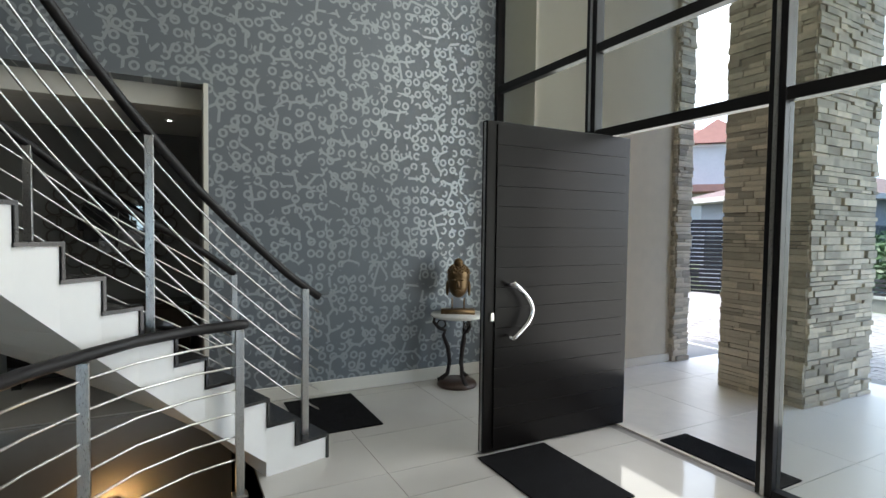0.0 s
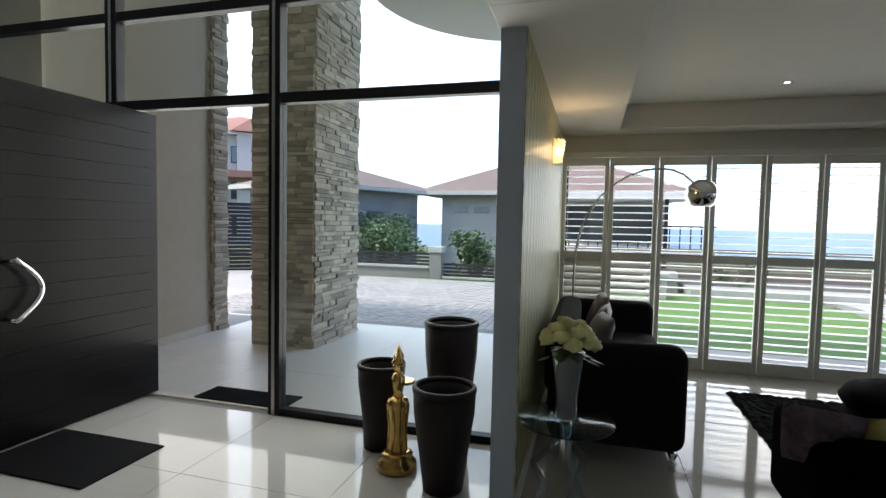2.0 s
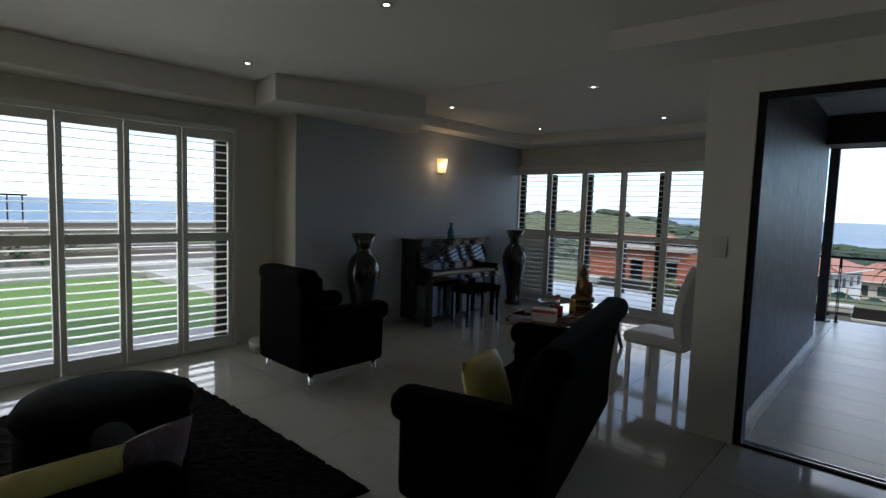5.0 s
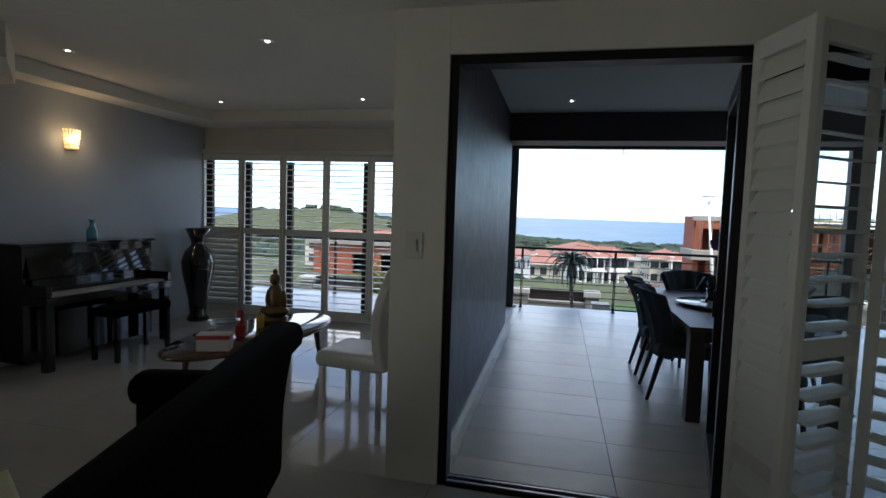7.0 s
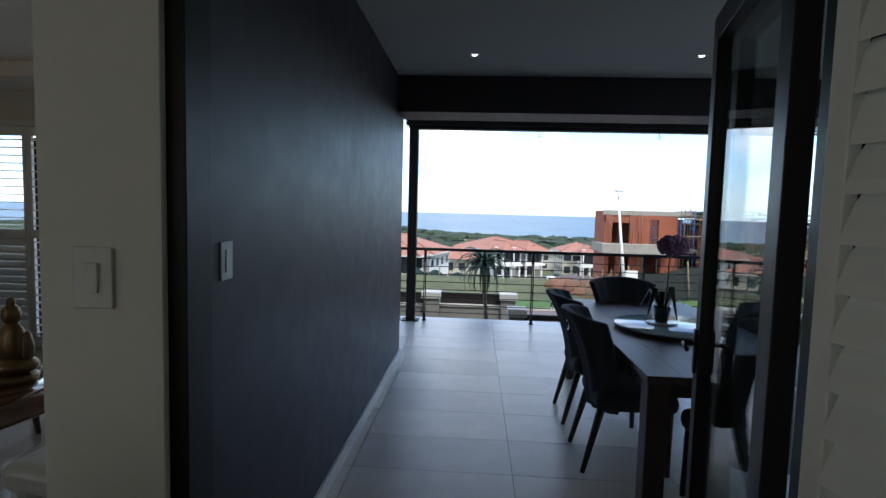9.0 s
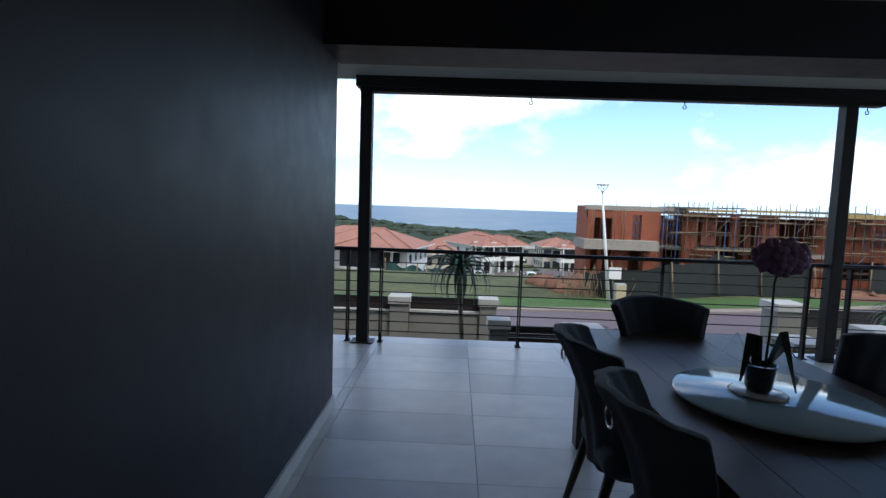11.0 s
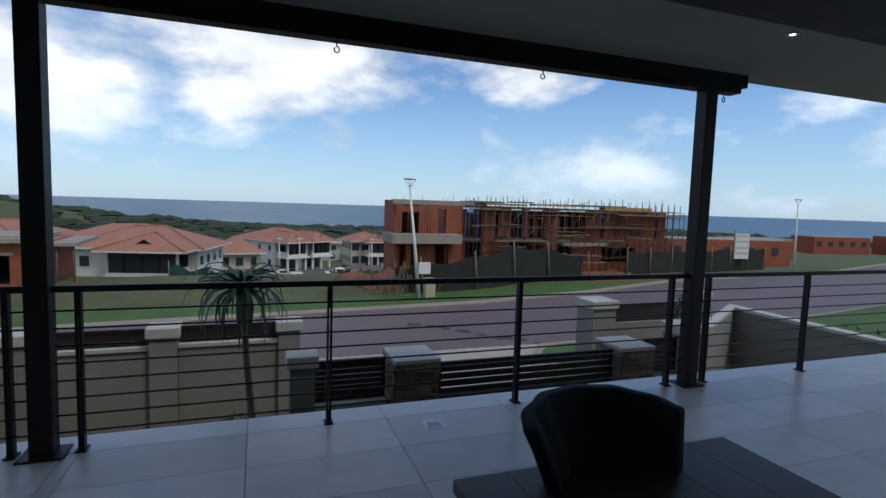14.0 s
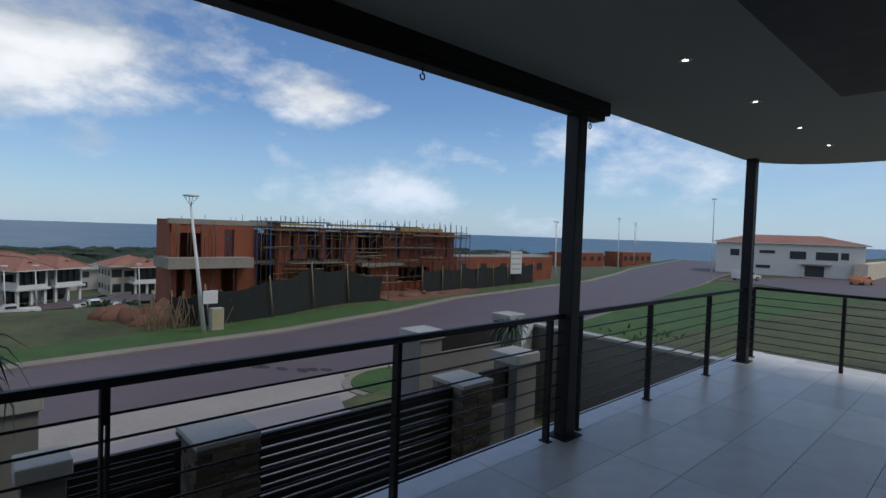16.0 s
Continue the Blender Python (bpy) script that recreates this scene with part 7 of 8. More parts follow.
# ---- houses ----
def house(x, y, z, w, d, h, rz, wallm, label, storeys=2, roofh=1.9, seed=0, gable=True, cols=4, roofm=ROOFT, balcony=False, eave=0.7):
    """A hipped-roof house; front towards local -y."""
    b = thing("house", label, "house", x, y, z, rz)
    P("wall", wallm, b, (-w / 2, w / 2, -d / 2, d / 2, 0, h))
    P("roof_eave", HGREY if roofm is ROOFB else HWHITE, b, (-w / 2 - eave, w / 2 + eave, -d / 2 - eave, d / 2 + eave, h, h + 0.18))
    bm = bmesh.new()
    a = w / 2 + eave
    c = d / 2 + eave
    r = max(0.1, a - c)
    base = [bm.verts.new(p) for p in ((-a, -c, h + 0.18), (a, -c, h + 0.18), (a, c, h + 0.18), (-a, c, h + 0.18))]
    rd = [bm.verts.new((-r, 0, h + 0.18 + roofh)), bm.verts.new((r, 0, h + 0.18 + roofh))]
    for f in ((base[0], base[1], rd[1], rd[0]), (base[1], base[2], rd[1]), (base[2], base[3], rd[0], rd[1]), (base[3], base[0], rd[0])):
        bm.faces.new(f)
    part("roof", bm, roofm, b)
    if gable:
        bm = bmesh.new()
        g = w * 0.22
        gx = w * 0.12
        q = [bm.verts.new(p) for p in ((gx - g, -c - 0.6, h + 0.18), (gx + g, -c - 0.6, h + 0.18), (gx, -c + 0.4, h + 0.18 + roofh * 0.8), (gx - g, 0, h + 0.18), (gx + g, 0, h + 0.18), (gx, 0, h + 0.18 + roofh * 0.8))]
        for f in ((q[0], q[1], q[2]), (q[0], q[2], q[5], q[3]), (q[1], q[4], q[5], q[2])):
            bm.faces.new(f)
        part("gable_roof", bm, roofm, b)
        P("bay", wallm, b, (gx - g + 0.5, gx + g - 0.5, -c + 0.0, -d / 2, 0, h))
    sh = h / storeys
    rnd = random.Random(seed)
    for s in range(storeys):
        for k in range(cols):
            ww = w / cols * rnd.uniform(0.4, 0.62)
            cx = -w / 2 + (k + 0.5) * w / cols
            hh = sh * rnd.uniform(0.42, 0.6)
            wn = tagged(new("window"), kind="")
            wn.parent = b
            wn.location = (cx, -d / 2 - 0.0, s * sh + sh * 0.25)
            P("window_frame", wallm if rnd.random() < 0.3 else CHAR, wn, (-ww / 2 - 0.06, ww / 2 + 0.06, -0.06, 0, -0.06, hh + 0.06))
            P("pane", WGLASS, wn, (-ww / 2, ww / 2, -0.08, -0.061, 0, hh))
    for s in range(storeys):
        for sx in (-1, 1):
            P("side_window", WGLASS, b, (*sorted((sx * w / 2, sx * (w / 2 + 0.05))), -d * 0.15, d * 0.15, s * sh + sh * 0.35, s * sh + sh * 0.75))
    if balcony:
        P("balcony", HWHITE, b, (-w / 2, w * 0.1, -d / 2 - 1.8, -d / 2, sh - 0.2, sh + 0.05))
        P("balcony_rail", CHAR, b, (-w / 2, w * 0.1, -d / 2 - 1.8, -d / 2 - 1.75, sh + 0.9, sh + 1.0))
        for k in range(14):
            xx = -w / 2 + k * w * 0.6 / 13
            P("baluster", CHAR, b, (xx, xx + 0.05, -d / 2 - 1.8, -d / 2 - 1.75, sh + 0.05, sh + 0.9))
        for xx in (-w / 2 + 0.2, w * 0.05):
            P("column", wallm, b, (xx, xx + 0.35, -d / 2 - 1.75, -d / 2 - 1.4, 0, sh - 0.2))
    return b


def villa(x, y, z, w, d, h, rz, wallm, label, seed=0, bays=1, roofh=2.2):
    """A two-storey house: hipped tile roof, a projecting bay with a gablet, glazed balcony above an open porch."""
    b = thing("house", label, "house", x, y, z, rz)
    st = h / 2
    P("wall", wallm, b, (-w / 2, w / 2, -d / 2, d / 2, 0, h))

    def roof(x0, x1, y0, y1, zz, rise, name):
        P("roof_eave", HWHITE, b, (x0, x1, y0, y1, zz, zz + 0.16))
        bm = bmesh.new()
        q = [bm.verts.new(p) for p in ((x0, y0, zz + 0.16), (x1, y0, zz + 0.16), (x1, y1, zz + 0.16), (x0, y1, zz + 0.16))]
        if x1 - x0 > y1 - y0:
            k = (y1 - y0) / 2
            r = [bm.verts.new((x0 + k, (y0 + y1) / 2, zz + rise)), bm.verts.new((x1 - k, (y0 + y1) / 2, zz + rise))]
            fs = ((q[0], q[1], r[1], r[0]), (q[1], q[2], r[1]), (q[2], q[3], r[0], r[1]), (q[3], q[0], r[0]))
        else:
            k = (x1 - x0) / 2
            r = [bm.verts.new(((x0 + x1) / 2, y0 + k, zz + rise)), bm.verts.new(((x0 + x1) / 2, y1 - k, zz + rise))]
            fs = ((q[0], q[1], r[0]), (q[1], q[2], r[1], r[0]), (q[2], q[3], r[1]), (q[3], q[0], r[0], r[1]))
        for f in fs:
            bm.faces.new(f)
        part(name, bm, ROOFT, b)
        ra = ((x0 + k, (y0 + y1) / 2, zz + rise), (x1 - k, (y0 + y1) / 2, zz + rise)) if x1 - x0 > y1 - y0 else (((x0 + x1) / 2, y0 + k, zz + rise), ((x0 + x1) / 2, y1 - k, zz + rise))
        T("ridge_tiles", ROOFT, b, ra, 0.14, 6)
        T("hip_tiles", ROOFT, b, [(x0, y0, zz + 0.2), ra[0]], 0.12, 6)
        T("hip_tiles", ROOFT, b, [(x1, y0, zz + 0.2), ra[1] if x1 - x0 > y1 - y0 else ra[0]], 0.12, 6)

    roof(-w / 2 - 0.8, w / 2 + 0.8, -d / 2 - 0.8, d / 2 + 0.8, h, roofh, "roof")
    for i in range(bays):
        bx = (w * 0.16,) if bays == 1 else (-w * 0.24, w * 0.27)
        cx, bw = bx[i], (w * 0.27 if bays == 1 else w * 0.2)
        y0 = -d / 2 - 3.0
        P("bay_floor", HWHITE, b, (cx - bw - 0.3, cx + bw + 0.3, y0 - 0.3, -d / 2, st - 0.25, st + 0.05))
        P("bay_parapet", HWHITE, b, (cx - bw, cx + bw, y0, y0 + 0.15, st + 0.05, st + 0.5), (cx - bw, cx - bw + 0.15, y0 + 0.15, -d / 2, st + 0.05, st + 0.9), (cx + bw - 0.15, cx + bw, y0 + 0.15, -d / 2, st + 0.05, st + 0.9))
        for k in range(5):
            P("bay_post", HWHITE if k in (0, 4) else CHAR, b, (cx - bw + k * (bw * 2 - 0.24) / 4, cx - bw + k * (bw * 2 - 0.24) / 4 + (0.24 if k in (0, 4) else 0.1), y0, y0 + 0.2, st + 0.5, h))
        P("bay_glazing", WGLASS, b, (cx - bw + 0.2, cx + bw - 0.2, y0 + 0.3, y0 + 0.36, st + 0.05, h - 0.1))
        # dark sheet on the solid wall paints the shade under the porch
        P("porch_shade_sheet", DARKIN, b, (cx - bw + 0.3, cx + bw - 0.5, -d / 2 - 0.05, -d / 2, 0.1, st - 0.4))
        for k in (0, 1, 2):
            P("porch_column", HWHITE, b, (cx - bw + k * (bw - 0.2), cx - bw + k * (bw - 0.2) + 0.35, y0 + 0.1, y0 + 0.45, 0, st - 0.25))
        roof(cx - bw - 0.9, cx + bw + 0.9, y0 - 0.9, 0.0, h, roofh * 0.82, "bay_roof")
        bm = bmesh.new()
        q = [bm.verts.new(p) for p in ((cx - 1.1, y0 + 0.5, h + 0.55), (cx + 1.1, y0 + 0.5, h + 0.55), (cx, y0 + 0.5, h + 1.25), (cx, y0 + 3.2, h + 1.25))]
        for f in ((q[0], q[2], q[3]), (q[1], q[3], q[2])):
            bm.faces.new(f)
        part("gablet_roof", bm, ROOFT, b)
        P("gablet_vent", CHAR, b, (cx - 0.45, cx + 0.45, y0 + 0.7, y0 + 0.75, h + 0.6, h + 0.9))
    rnd = random.Random(seed)
    for s in range(2):
        for k in range(4):
            cx = -w / 2 + (k + 0.5) * w / 4
            ww, hh = rnd.uniform(0.8, 1.6), st * rnd.uniform(0.4, 0.6)
            P("window", WGLASS, b, (cx - ww / 2, cx + ww / 2, -d / 2 - 0.06, -d / 2, s * st + st * 0.3, s * st + st * 0.3 + hh))
        for k in range(4):
            for sx in (-1, 1):
                cy = -d / 2 + (k + 0.5) * d / 4
                P("side_window", WGLASS, b, (*sorted((sx * w / 2, sx * (w / 2 + 0.06))), cy - 0.4, cy + 0.4, s * st + st * 0.38, s * st + st * 0.75))
    return b


def brick_shell():
    """A raw single-storey shell with an open slab roof, next to the street."""
    b = thing("unfinished_house", "raw brick house shell under a flat pale concrete slab", "house", -17.4, 52, -5.7, 4)
    P("wall", BRICKM, b, (-6.5, -2.6, -4, -3.6, 0, 3.9), (-1.4, 0.2, -4, -3.6, 0, 3.9), (1.6, 3.2, -4, -3.6, 0, 3.9), (-2.6, -1.4, -4, -3.6, 3.0, 3.9), (0.2, 1.6, -4, -3.6, 3.1, 3.9), (0.2, 1.6, -4, -3.6, 0, 1.1),
      (-6.5, -6.1, -3.6, 4, 0, 3.9), (3.2, 3.6, -4, 4, 0, 3.9), (-6.1, 3.2, 3.6, 4, 0, 3.9))
    P("roof_slab", CONC, b, (-7.0, 2.6, -4.5, 4.4, 3.9, 4.2), (2.6, 5.2, -3.4, 4.4, 3.6, 3.85))
    P("parapet", CONC, b, (-5.5, -2.0, -2.2, 0.5, 4.2, 4.4), (-1.0, 2.2, -3.6, -1.6, 4.2, 4.32))
    # dark sheet across the shell, painted shade seen through its openings
    P("room_shade_sheet", DARKIN, b, (-6.0, 3.1, 0.0, 0.2, 0, 3.8))
    P("lintel", CONC, b, (-2.8, -1.2, -4.06, -4.0, 2.95, 3.15), (0.0, 1.8, -4.06, -4.0, 3.05, 3.25))
    for x in (4.0, 5.0):
        T("prop", SCAFF, b, [(x, -3.2, 0), (x, -3.2, 3.6)], 0.06, 5)


def far_town():
    brick_shell()
    villa(-11.0, 71, -9.0, 12.5, 9, 5.1, -12, HWHITE, "white two-storey house with a terracotta hipped roof and glazed balcony", seed=1)
    villa(3.9, 108, -10.6, 10.0, 13, 4.9, 30, HWHITE, "white two-storey house with terracotta roofs and two balcony bays", seed=4, bays=2)
    villa(21.5, 116, -11.6, 7.5, 8, 5.2, 4, HCREAM, "small cream house with stepped terracotta roofs", seed=5, roofh=1.9)
    house(-2.9, 85, -8.0, 5.5, 7, 2.1, 10, HCREAM, "low house with a bright terracotta hipped roof", seed=3, storeys=1, roofh=2.1, cols=3, gable=False)
    house(-17, 90, -9.8, 15, 11, 5.4, -5, HCREAM, "cream two-storey house with a terracotta roof", seed=2)
    villa(-30, 84, -9.4, 15, 10, 5.4, -8, HCREAM, "cream two-storey house with a terracotta roof and balcony", seed=6)
    house(16.0, 150, -14.0, 17, 10, 4.6, 5, HGREY, "flat grey modern house beyond the white houses", seed=7, gable=False, roofh=0.2, roofm=CONC)
    house(4.0, 165, -14.0, 15, 8, 3.6, -3, HGREY, "low flat-roofed grey house near the trees", seed=14, gable=False, storeys=1, roofh=0.2, roofm=CONC)
    house(-8.0, 150, -13.6, 14, 9, 3.6, 3, HCREAM, "low flat-roofed cream house near the trees", seed=15, gable=False, storeys=1, roofh=0.2, roofm=CONC)
    house(29.5, 140, -14.5, 13, 10, 5.6, 0, HWHITE, "white house with a terracotta roof near the trees", seed=6)
    house(14.0, 155, -14.5, 16, 10, 5.0, 5, HGREY, "flat grey modern house beyond the white houses", seed=7, gable=False, roofh=0.2, roofm=CONC)
    house(-46, 110, -11, 16, 11, 6, -10, HCREAM, "cream house with a terracotta roof on a grassy slope", seed=8)
    house(-58, 140, -13, 16, 11, 6, -10, HWHITE, "white house with a terracotta roof on the far slope", seed=9)
    house(45, 170, -16, 14, 10, 5.0, 5, HCREAM, "cream house with a terracotta roof near the sea", seed=10)
    sh = house(122, 38, -4.7, 24, 12, 6.2, -72, HWHITE, "pale street house with a low brown-red roof", seed=11, cols=0, gable=False, roofh=1.6)
    for xx, ww, z0, z1 in ((-9.5, 1.6, 3.6, 4.9), (-4.5, 2.6, 4.3, 4.9), (0.5, 2.6, 3.4, 4.9), (4.6, 3.4, 3.4, 4.9), (-5.0, 2.4, 1.4, 2.0), (3.0, 3.0, 0.2, 2.2), (8.4, 1.2, 3.6, 4.9)):
        P("window", WGLASS, sh, (xx, xx + ww, -6.08, -6.0, z0, z1))
    P("porch_canopy", CONC, sh, (2.4, 7.0, -7.6, -6.0, 2.4, 2.6))
    for x, y, w, h, l in ((66, 66, 20, 4.0, "low unfinished brick building along the street"), (88, 78, 12, 3.4, "small unfinished brick building along the street"), (118, 84, 14, 3.6, "unfinished brick house near the crest"), (134, 78, 12, 4.0, "unfinished brick house near the crest")):
        b = thing("brick_shell", l, "house", x, y, -6.2, -10)
        P("wall", BRICKM, b, (-w / 2, w / 2, -3, 3, 0, h))
        for q in [(-w / 2 + w * k / 5 + 0.6, -w / 2 + w * k / 5 + 1.8, -3.03, -3.0, h * 0.45, h * 0.75) for k in range(5)]:
            # dark sheets on a solid wall, shade of window holes as colour
            P("window_shade_sheet", DARKIN, b, q)
        P("parapet", CONC, b, (-w / 2, w / 2, -3.0, 3.0, h, h + 0.12))
    # rubble retaining wall on the right
    wall("stone_embankment", STONE, (118, 150, 24, 26, -5, -1.6))
    # forest by the shore
    rnd = random.Random(17)
    bm = bmesh.new()
    for k in range(900):
        x, y = rnd.uniform(-330, 380), rnd.uniform(215, 430)
        s = rnd.uniform(4, 9)
        if -300 < x < -120 and 290 < y < 395:
            continue
        blob(bm, (x, y, ground_z(x, y) + 0.5), s, s, s * 0.38, 7, 4, seed=k, rough=0.6)
    for k in range(260):
        x, y = rnd.uniform(-120, 120), rnd.uniform(150, 215)
        s = rnd.uniform(1.6, 4)
        blob(bm, (x, y, ground_z(x, y) + 0.5), s, s, s * 0.5, 7, 4, seed=k, rough=0.6)
    part("coastal_trees", bm, TREEC, None, "dense dark green coastal forest", kind="stuff")
    bm = bmesh.new()
    for k in range(170):
        x, y = rnd.uniform(-45, 45), rnd.uniform(56, 112)
        if abs(x - 17) < 20 and y < 64:
            continue
        s = rnd.uniform(0.5, 1.6)
        leafy(bm, (x, y, ground_z(x, y) + s * 0.4), s, s, s * 0.7, 60, s * 0.3, rnd, 0.5)
    part("garden_shrubs", bm, BUSH, None, "scattered garden shrubs between the houses", kind="stuff")
    strip("far_road", ROADM, [(6.2, 93), (13.0, 95), (24, 98)], [(6.2, 99), (14, 103), (22, 106)], -10.5, 0.1)
    strip("site_soil", EARTH, [(-16, 57), (-7, 58)], [(-16, 63), (-6.5, 63.5)], -6.9, 0.5)
    n = thing("netting_fence", "sagging dark green netting fence at the edge of the field", "fence", 0, 0, 0)
    bm = bmesh.new()
    row = []
    for k in range(30):
        x, y = -7.4 + k * 0.22, 57.4 + k * 0.13
        zb, top = ground_z(x, y), 1.9 + 0.25 * math.sin(k * 0.6)
        row.append([bm.verts.new((x, y + 0.12 * math.sin(k + j), zb + top * j / 3)) for j in range(4)])
    for a, c in zip(row, row[1:]):
        for j in range(3):
            bm.faces.new((a[j], c[j], c[j + 1], a[j + 1]))
    part("net", bm, mat("dark_green_net", (0.012, 0.05, 0.045), 0.9, var=0.3), n, smooth=True)
    for k in range(4):
        x, y = -7.4 + k * 2.1, 57.3 + k * 1.25
        T("pole", POLEW, n, [(x, y, ground_z(x, y)), (x, y, ground_z(x, y) + 2.4)], 0.05, 6)
    for x, y in ((3.4, 92), (6.6, 93), (18.3, 92), (27.6, 100)):
        street_lamp(x, y, 5.6, ground_z(x, y))
    # fence posts in the field
    for k, (x, y) in enumerate(((-1.5, 58), (3.2, 62), (5.0, 60), (8.3, 62.5), (-4, 55))):
        T("field_post", POLEW, None, [(x, y, ground_z(x, y)), (x + 0.15, y, ground_z(x, y) + 1.5)], 0.07, 6, label="old timber post standing in the field")


far_town()


def car(x, y, z, rz, mt, label, pickup=False, L2=4.4):
    c = thing("car", label, "car", x, y, z, rz)
    bm = bmesh.new()
    prof = [(-L2 / 2, 0.35), (-L2 / 2, 0.85), (-L2 * 0.28, 0.92), (-L2 * 0.16, 1.42), (L2 * 0.06 if pickup else L2 * 0.36, 1.45), (L2 * 0.12 if pickup else L2 * 0.47, 0.95), (L2 / 2, 0.92), (L2 / 2, 0.35)]
    if pickup:
        prof = [(-L2 / 2, 0.35), (-L2 / 2, 0.85), (-L2 * 0.26, 0.95), (-L2 * 0.14, 1.45), (L2 * 0.06, 1.48), (L2 * 0.08, 1.7), (L2 / 2 - 0.05, 1.7), (L2 / 2, 0.35)] if label.endswith("canopy") else prof
    a = [bm.verts.new((px, -0.82, pz)) for px, pz in prof]
    b = [bm.verts.new((px, 0.82, pz)) for px, pz in prof]
    bm.faces.new(a)
    bm.faces.new(b[::-1])
    for i in range(len(prof)):
        bm.faces.new((a[i], b[i], b[(i + 1) % len(prof)], a[(i + 1) % len(prof)]))
    part("body", bm, mt, c, bevel=0.08, seg=3)
    P("side_glass", WGLASS, c, (-L2 * 0.17, L2 * 0.04, -0.835, -0.822, 1.0, 1.34), (-L2 * 0.17, L2 * 0.04, 0.822, 0.835, 1.0, 1.34))
    for sx in (-L2 * 0.31, L2 * 0.31):
        for sy in (-0.8, 0.8):
            bm = bmesh.new()
            tube(bm, [(sx, sy - 0.1, 0.33), (sx, sy + 0.1, 0.33)], 0.33, 18)
            w = part("wheel", bm, TYRE, c)
            bm = bmesh.new()
            tube(bm, [(sx, sy - 0.11, 0.33), (sx, sy + 0.11, 0.33)], 0.19, 14)
            part("rim", bm, STEEL, c)


car(93.5, 36.0, -4.6, 160, CARW, "white pickup with a canopy", True, 5.0)
car(106.0, 23.0, -4.58, 165, CARO, "orange and white hatchback parked at the street")
car(4.0, 88.5, ground_z(4.0, 88.5) + 0.03, 5, CARW, "white pickup parked near the far houses", True, 5.2)
car(12.8, 90, ground_z(12.8, 90) + 0.03, 0, CARW, "white pickup parked on the grass track", True, 5.2)


# ---- street side of the entrance ----
def west_side():
    strip("cobbled_court", PAVE, [(-6.6, -7.0), (-6.6, -1.0)], [(-13.0, -14.0), (-13.6, -3.4)], -0.06, 0.05)
    strip("court_far", PAVE, [(-6.6, -22.0), (-6.6, -7.0)], [(-13.0, -30.0), (-13.0, -14.0)], -0.062, 0.05)
    strip("lawn", LAWN, [(-6.9, -0.6), (-6.9, 4.2)], [(-13.4, -2.6), (-13.4, 3.5)], -0.10, 0.04)
    strip("paving", PAVE, [(-6.0, -1.6), (-6.0, 7.9)], [(-6.9, -1.6), (-6.9, 7.9)], -0.04, 0.1)
    strip("verge", LAWN, [(-12.2, -9.5), (-12.2, -3.6)], [(-13.2, -10), (-13.4, -3.4)], -0.05, 0.03)
    # cobbles near the porch
    rnd = random.Random(31)
    bm = bmesh.new()
    for i in range(62):
        for j in range(70):
            x, y = -6.7 - i * 0.105, -8.2 + j * 0.1
            box(bm, x - 0.047, x + 0.047, y - 0.044, y + 0.044, -0.06, -0.045 + rnd.uniform(-0.004, 0.004))
    part("cobbles", bm, PAVE, None, kind="stuff")
    # front wall with slats, gate
    wall("front_wall", GREYR, (-13.55, -13.35, -8.6, -5.6, -0.2, 0.24), (-13.55, -13.35, -5.2, 0.5, -0.2, -0.02))
    wall("front_wall_coping", CAPM, (-13.6, -13.3, -8.6, -5.6, 0.24, 0.3), (-13.6, -13.3, -5.2, 0.5, -0.02, 0.03))
    for y, zt in ((-8.7, 0.85), (-5.4, 0.85), (-2.6, 0.42), (0.6, 0.42)):
        coping_pillar(-13.45, y, 0.34, zt, -0.2)
    for a, c, zf in ((-8.5, -5.6, 0.28), (-5.2, -2.8, 0.01), (-2.4, 0.4, 0.01)):
        s = thing("fence_panel", "dark slatted fence panel along the front wall", "fence", -13.45, (a + c) / 2, zf, 90)
        hw = (c - a) / 2
        for k in range(4):
            P("slat", CHAR, s, (-hw, hw, -0.015, 0.015, 0.02 + k * 0.1, 0.085 + k * 0.1))
    g = thing("street_gate", "tall dark slatted steel gate across the street entrance", "gate", -13.0, -11.6, -0.1, 128)
    P("frame", CHAR, g, (-1.7, -1.6, -0.04, 0.04, 0, 2.1), (1.6, 1.7, -0.04, 0.04, 0, 2.1), (-1.6, 1.6, -0.04, 0.04, 2.0, 2.1), (-1.6, 1.6, -0.04, 0.04, 0, 0.1))
    for k in range(16):
        P("slat", CHAR, g, (-1.6, 1.6, -0.015, 0.015, 0.12 + k * 0.118, 0.215 + k * 0.118))
    house(-40.0, -32.0, -0.5, 12, 12, 8.6, 130, HGREY, "grey two-storey street house with stepped terracotta roofs", seed=21, storeys=3, roofh=2.4, cols=3)
    P("lean_roof", ROOFT, thing("porch_roof_tiles", "low terracotta roof over the street house's garage", "roof", -37.0, -28.0, 4.6, 130), (-5.5, 5.5, -4.0, 0.0, 0, 0.5))
    house(-21.2, -12.6, -0.6, 4.6, 6.0, 3.4, 65, mat("slate_grey_render", (0.2, 0.21, 0.23), 0.8), "dark grey street house with wide flat eaves", seed=22, storeys=1, roofh=1.1, gable=False, cols=2, roofm=ROOFB)
    b = house(-27.0, -3.2, -1.2, 10.0, 7.0, 4.0, 90, HGREY, "grey neighbouring house with a brown hipped roof and high slit windows", seed=23, storeys=2, roofh=1.9, gable=False, cols=0, roofm=ROOFB, eave=1.0)
    for xx in (-4.4, -3.4, -1.6):
        P("slit_window", WGLASS, b, (xx, xx + 0.7, -3.55, -3.5, 3.2, 3.5))
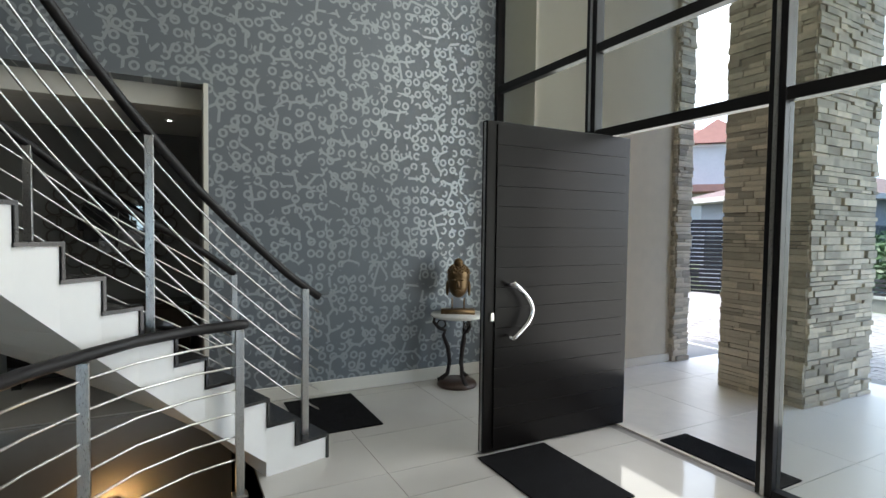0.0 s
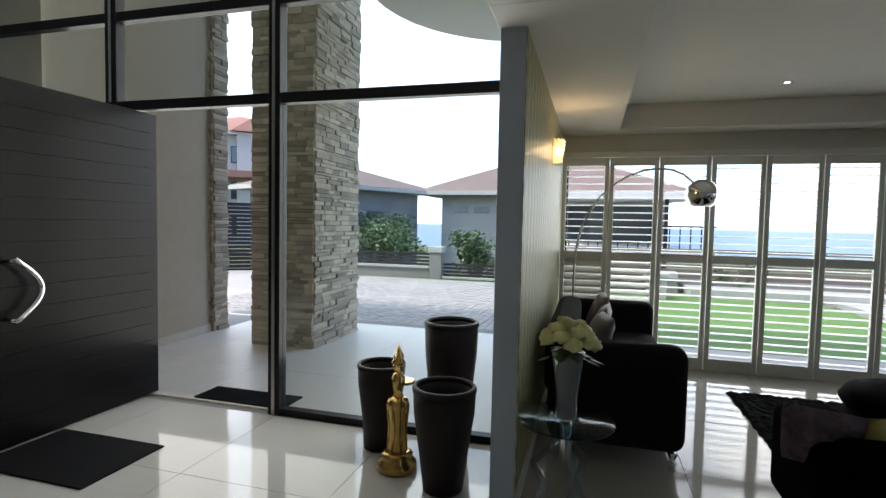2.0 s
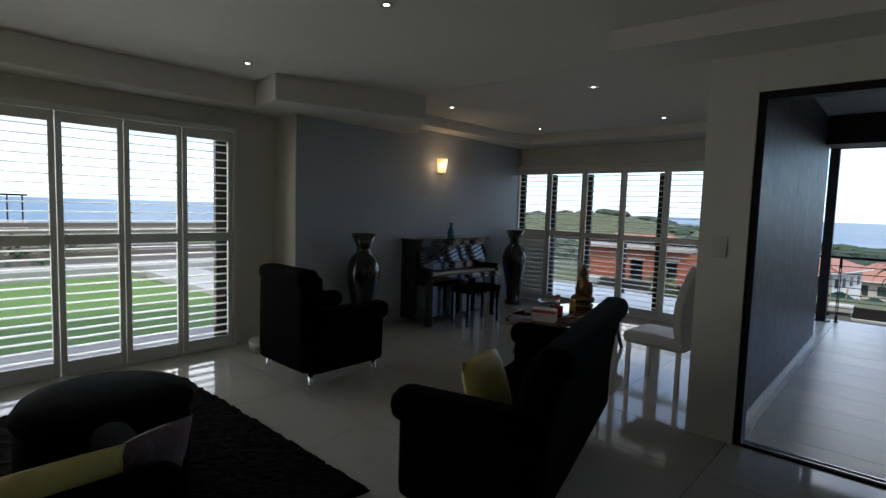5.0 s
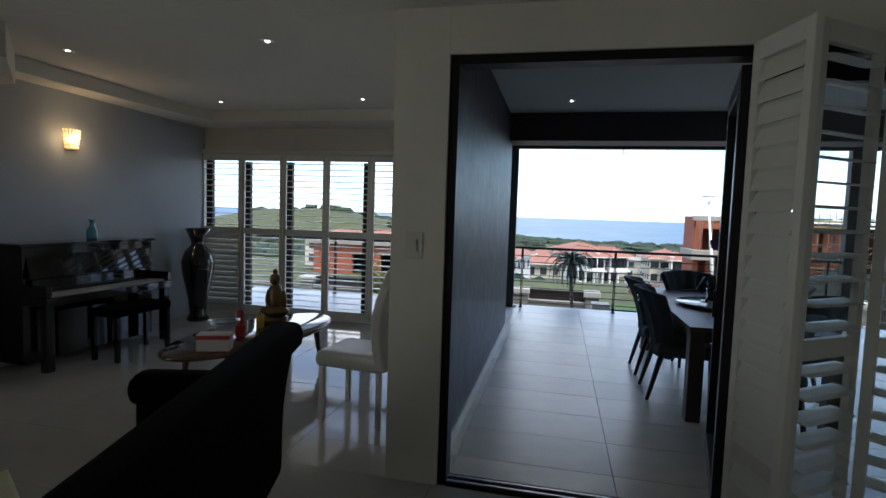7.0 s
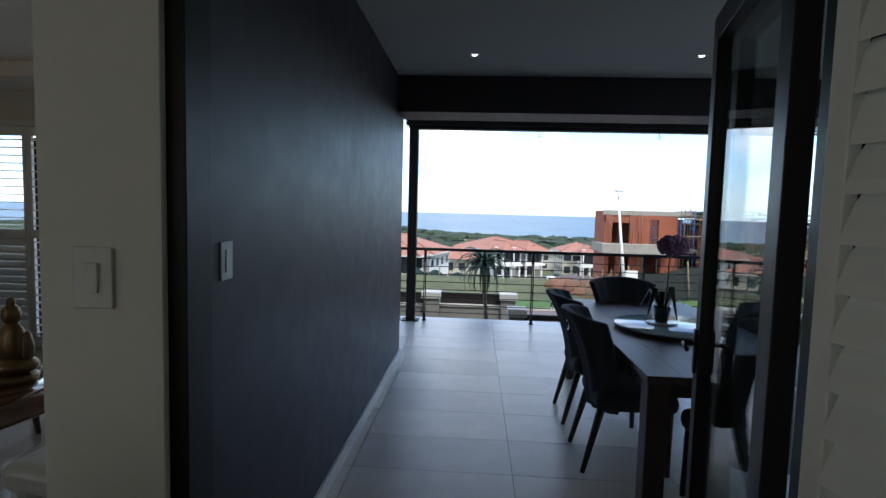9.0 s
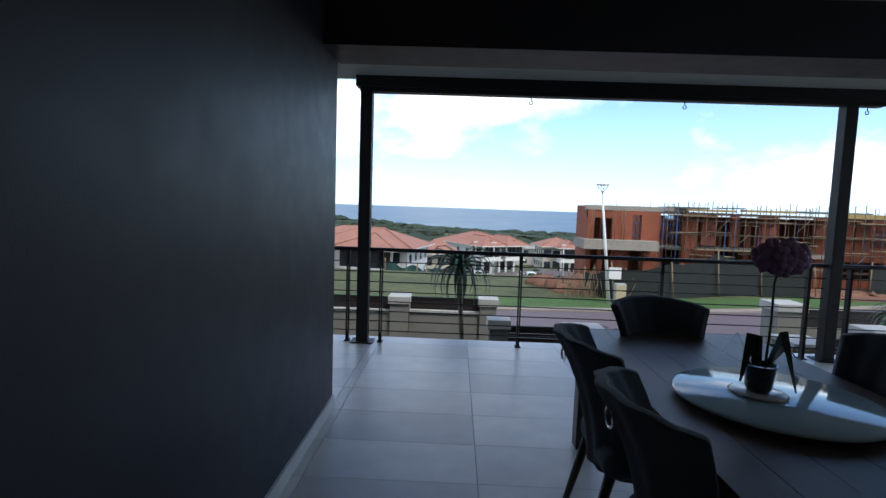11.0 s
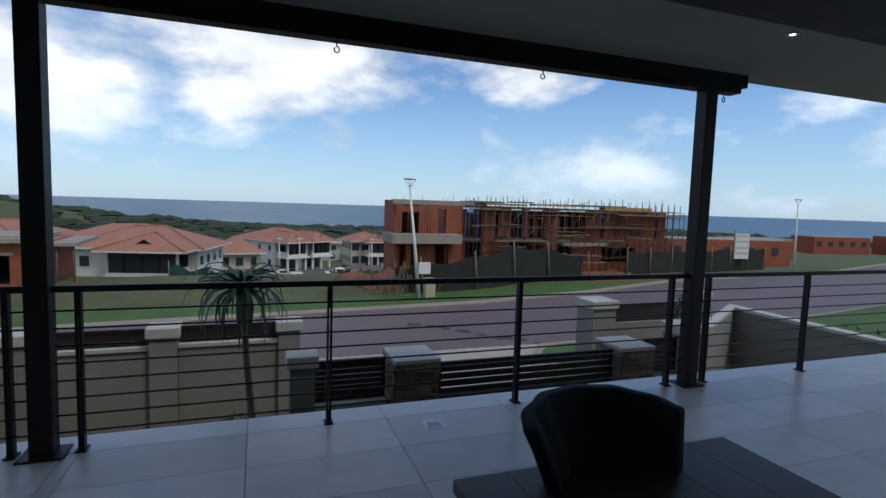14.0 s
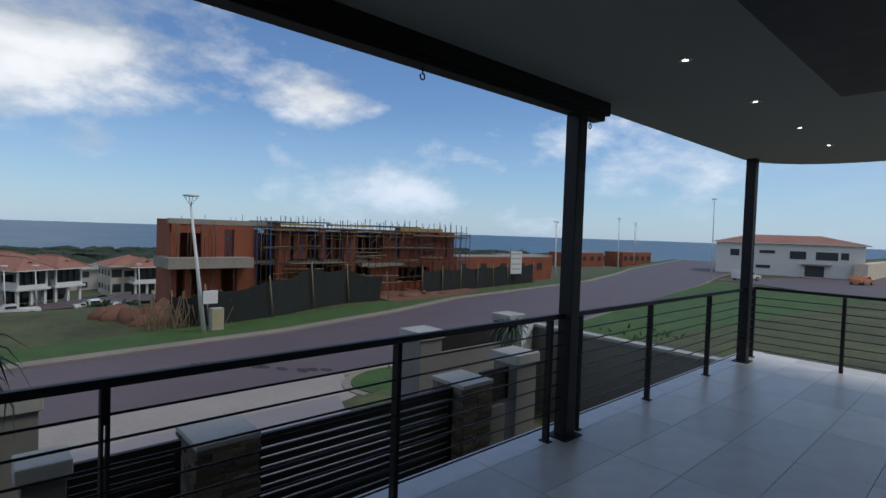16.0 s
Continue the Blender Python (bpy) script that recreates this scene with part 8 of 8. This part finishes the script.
    P("slit_window", WGLASS, b, (5.0, 5.05, -2.4, -1.8, 3.2, 3.5), (5.0, 5.05, -1.0, -0.4, 3.2, 3.5), (5.0, 5.05, 1.0, 1.6, 3.2, 3.5))
    P("balcony", HWHITE, b, (0.6, 6.4, -6.2, -3.5, 1.72, 1.9))
    P("balcony", HWHITE, b, (0.6, 5.6, -6.2, -3.5, 3.78, 3.9), label="flat pale canopy over the balcony")
    P("balcony_rail", CHAR, b, (0.6, 6.4, -6.2, -6.15, 2.72, 2.78))
    for k in range(16):
        P("baluster", CHAR, b, (0.7 + k * 0.37, 0.74 + k * 0.37, -6.2, -6.16, 1.9, 2.72))
    for xx in (0.8, 4.6):
        P("column", CHAR, b, (xx, xx + 0.14, -6.1, -5.96, 0, 3.78))
    P("dark_glazing", WGLASS, b, (0.7, 4.6, -3.56, -3.5, 2.0, 3.6))
    bush("tree", -14.9, -4.6, -0.5, 0.95, 0.95, 0.95, 2200, 0.07, 41, LEAF, "young leafy tree beyond the front wall")
    bush("shrub", -17.0, -8.2, -0.6, 1.7, 1.5, 1.15, 2200, 0.09, 42, LEAF, "bushes behind the front wall", trunk=False)
    bush("shrub", -19.5, -9.6, -0.6, 1.6, 1.4, 1.3, 1800, 0.09, 44, LEAF, "bushes behind the front wall", trunk=False)
    bush("shrub", -14.0, 2.2, -0.6, 0.8, 0.8, 0.75, 900, 0.07, 43, LEAF, "garden shrubs beyond the lawn")
    # steps and slabs beyond the lawn
    wall("garden_terrace", CAPM, (-13.2, -9.0, 3.9, 5.0, -0.2, -0.02), (-12.5, -8.4, 5.6, 6.6, -0.2, -0.02), (-13.6, -12.6, 1.0, 7.5, -0.5, 0.1))
    wall("garden_retaining_wall", GREYR, (-13.9, -13.6, 0.9, 9.0, -0.6, 0.22))
    p = thing("garden_pedestal", "pale square garden pedestal on the lawn", "pedestal", -12.2, 0.2, -0.1)
    P("shaft", CAPM, p, (-0.2, 0.2, -0.2, 0.2, 0, 0.5), bevel=0.01)
    P("cap", CAPM, p, (-0.26, 0.26, -0.26, 0.26, 0.5, 0.58), bevel=0.01)
    s = thing("timber_screen", "horizontal timber slat screen behind the lawn", "fence", -13.75, 2.0, 0.25, 90)
    for k in range(6):
        P("slat", mat("grey_timber", (0.14, 0.11, 0.09), 0.8), s, (-4.0, 4.0, -0.02, 0.02, k * 0.13, k * 0.13 + 0.09))


west_side()
tiles()
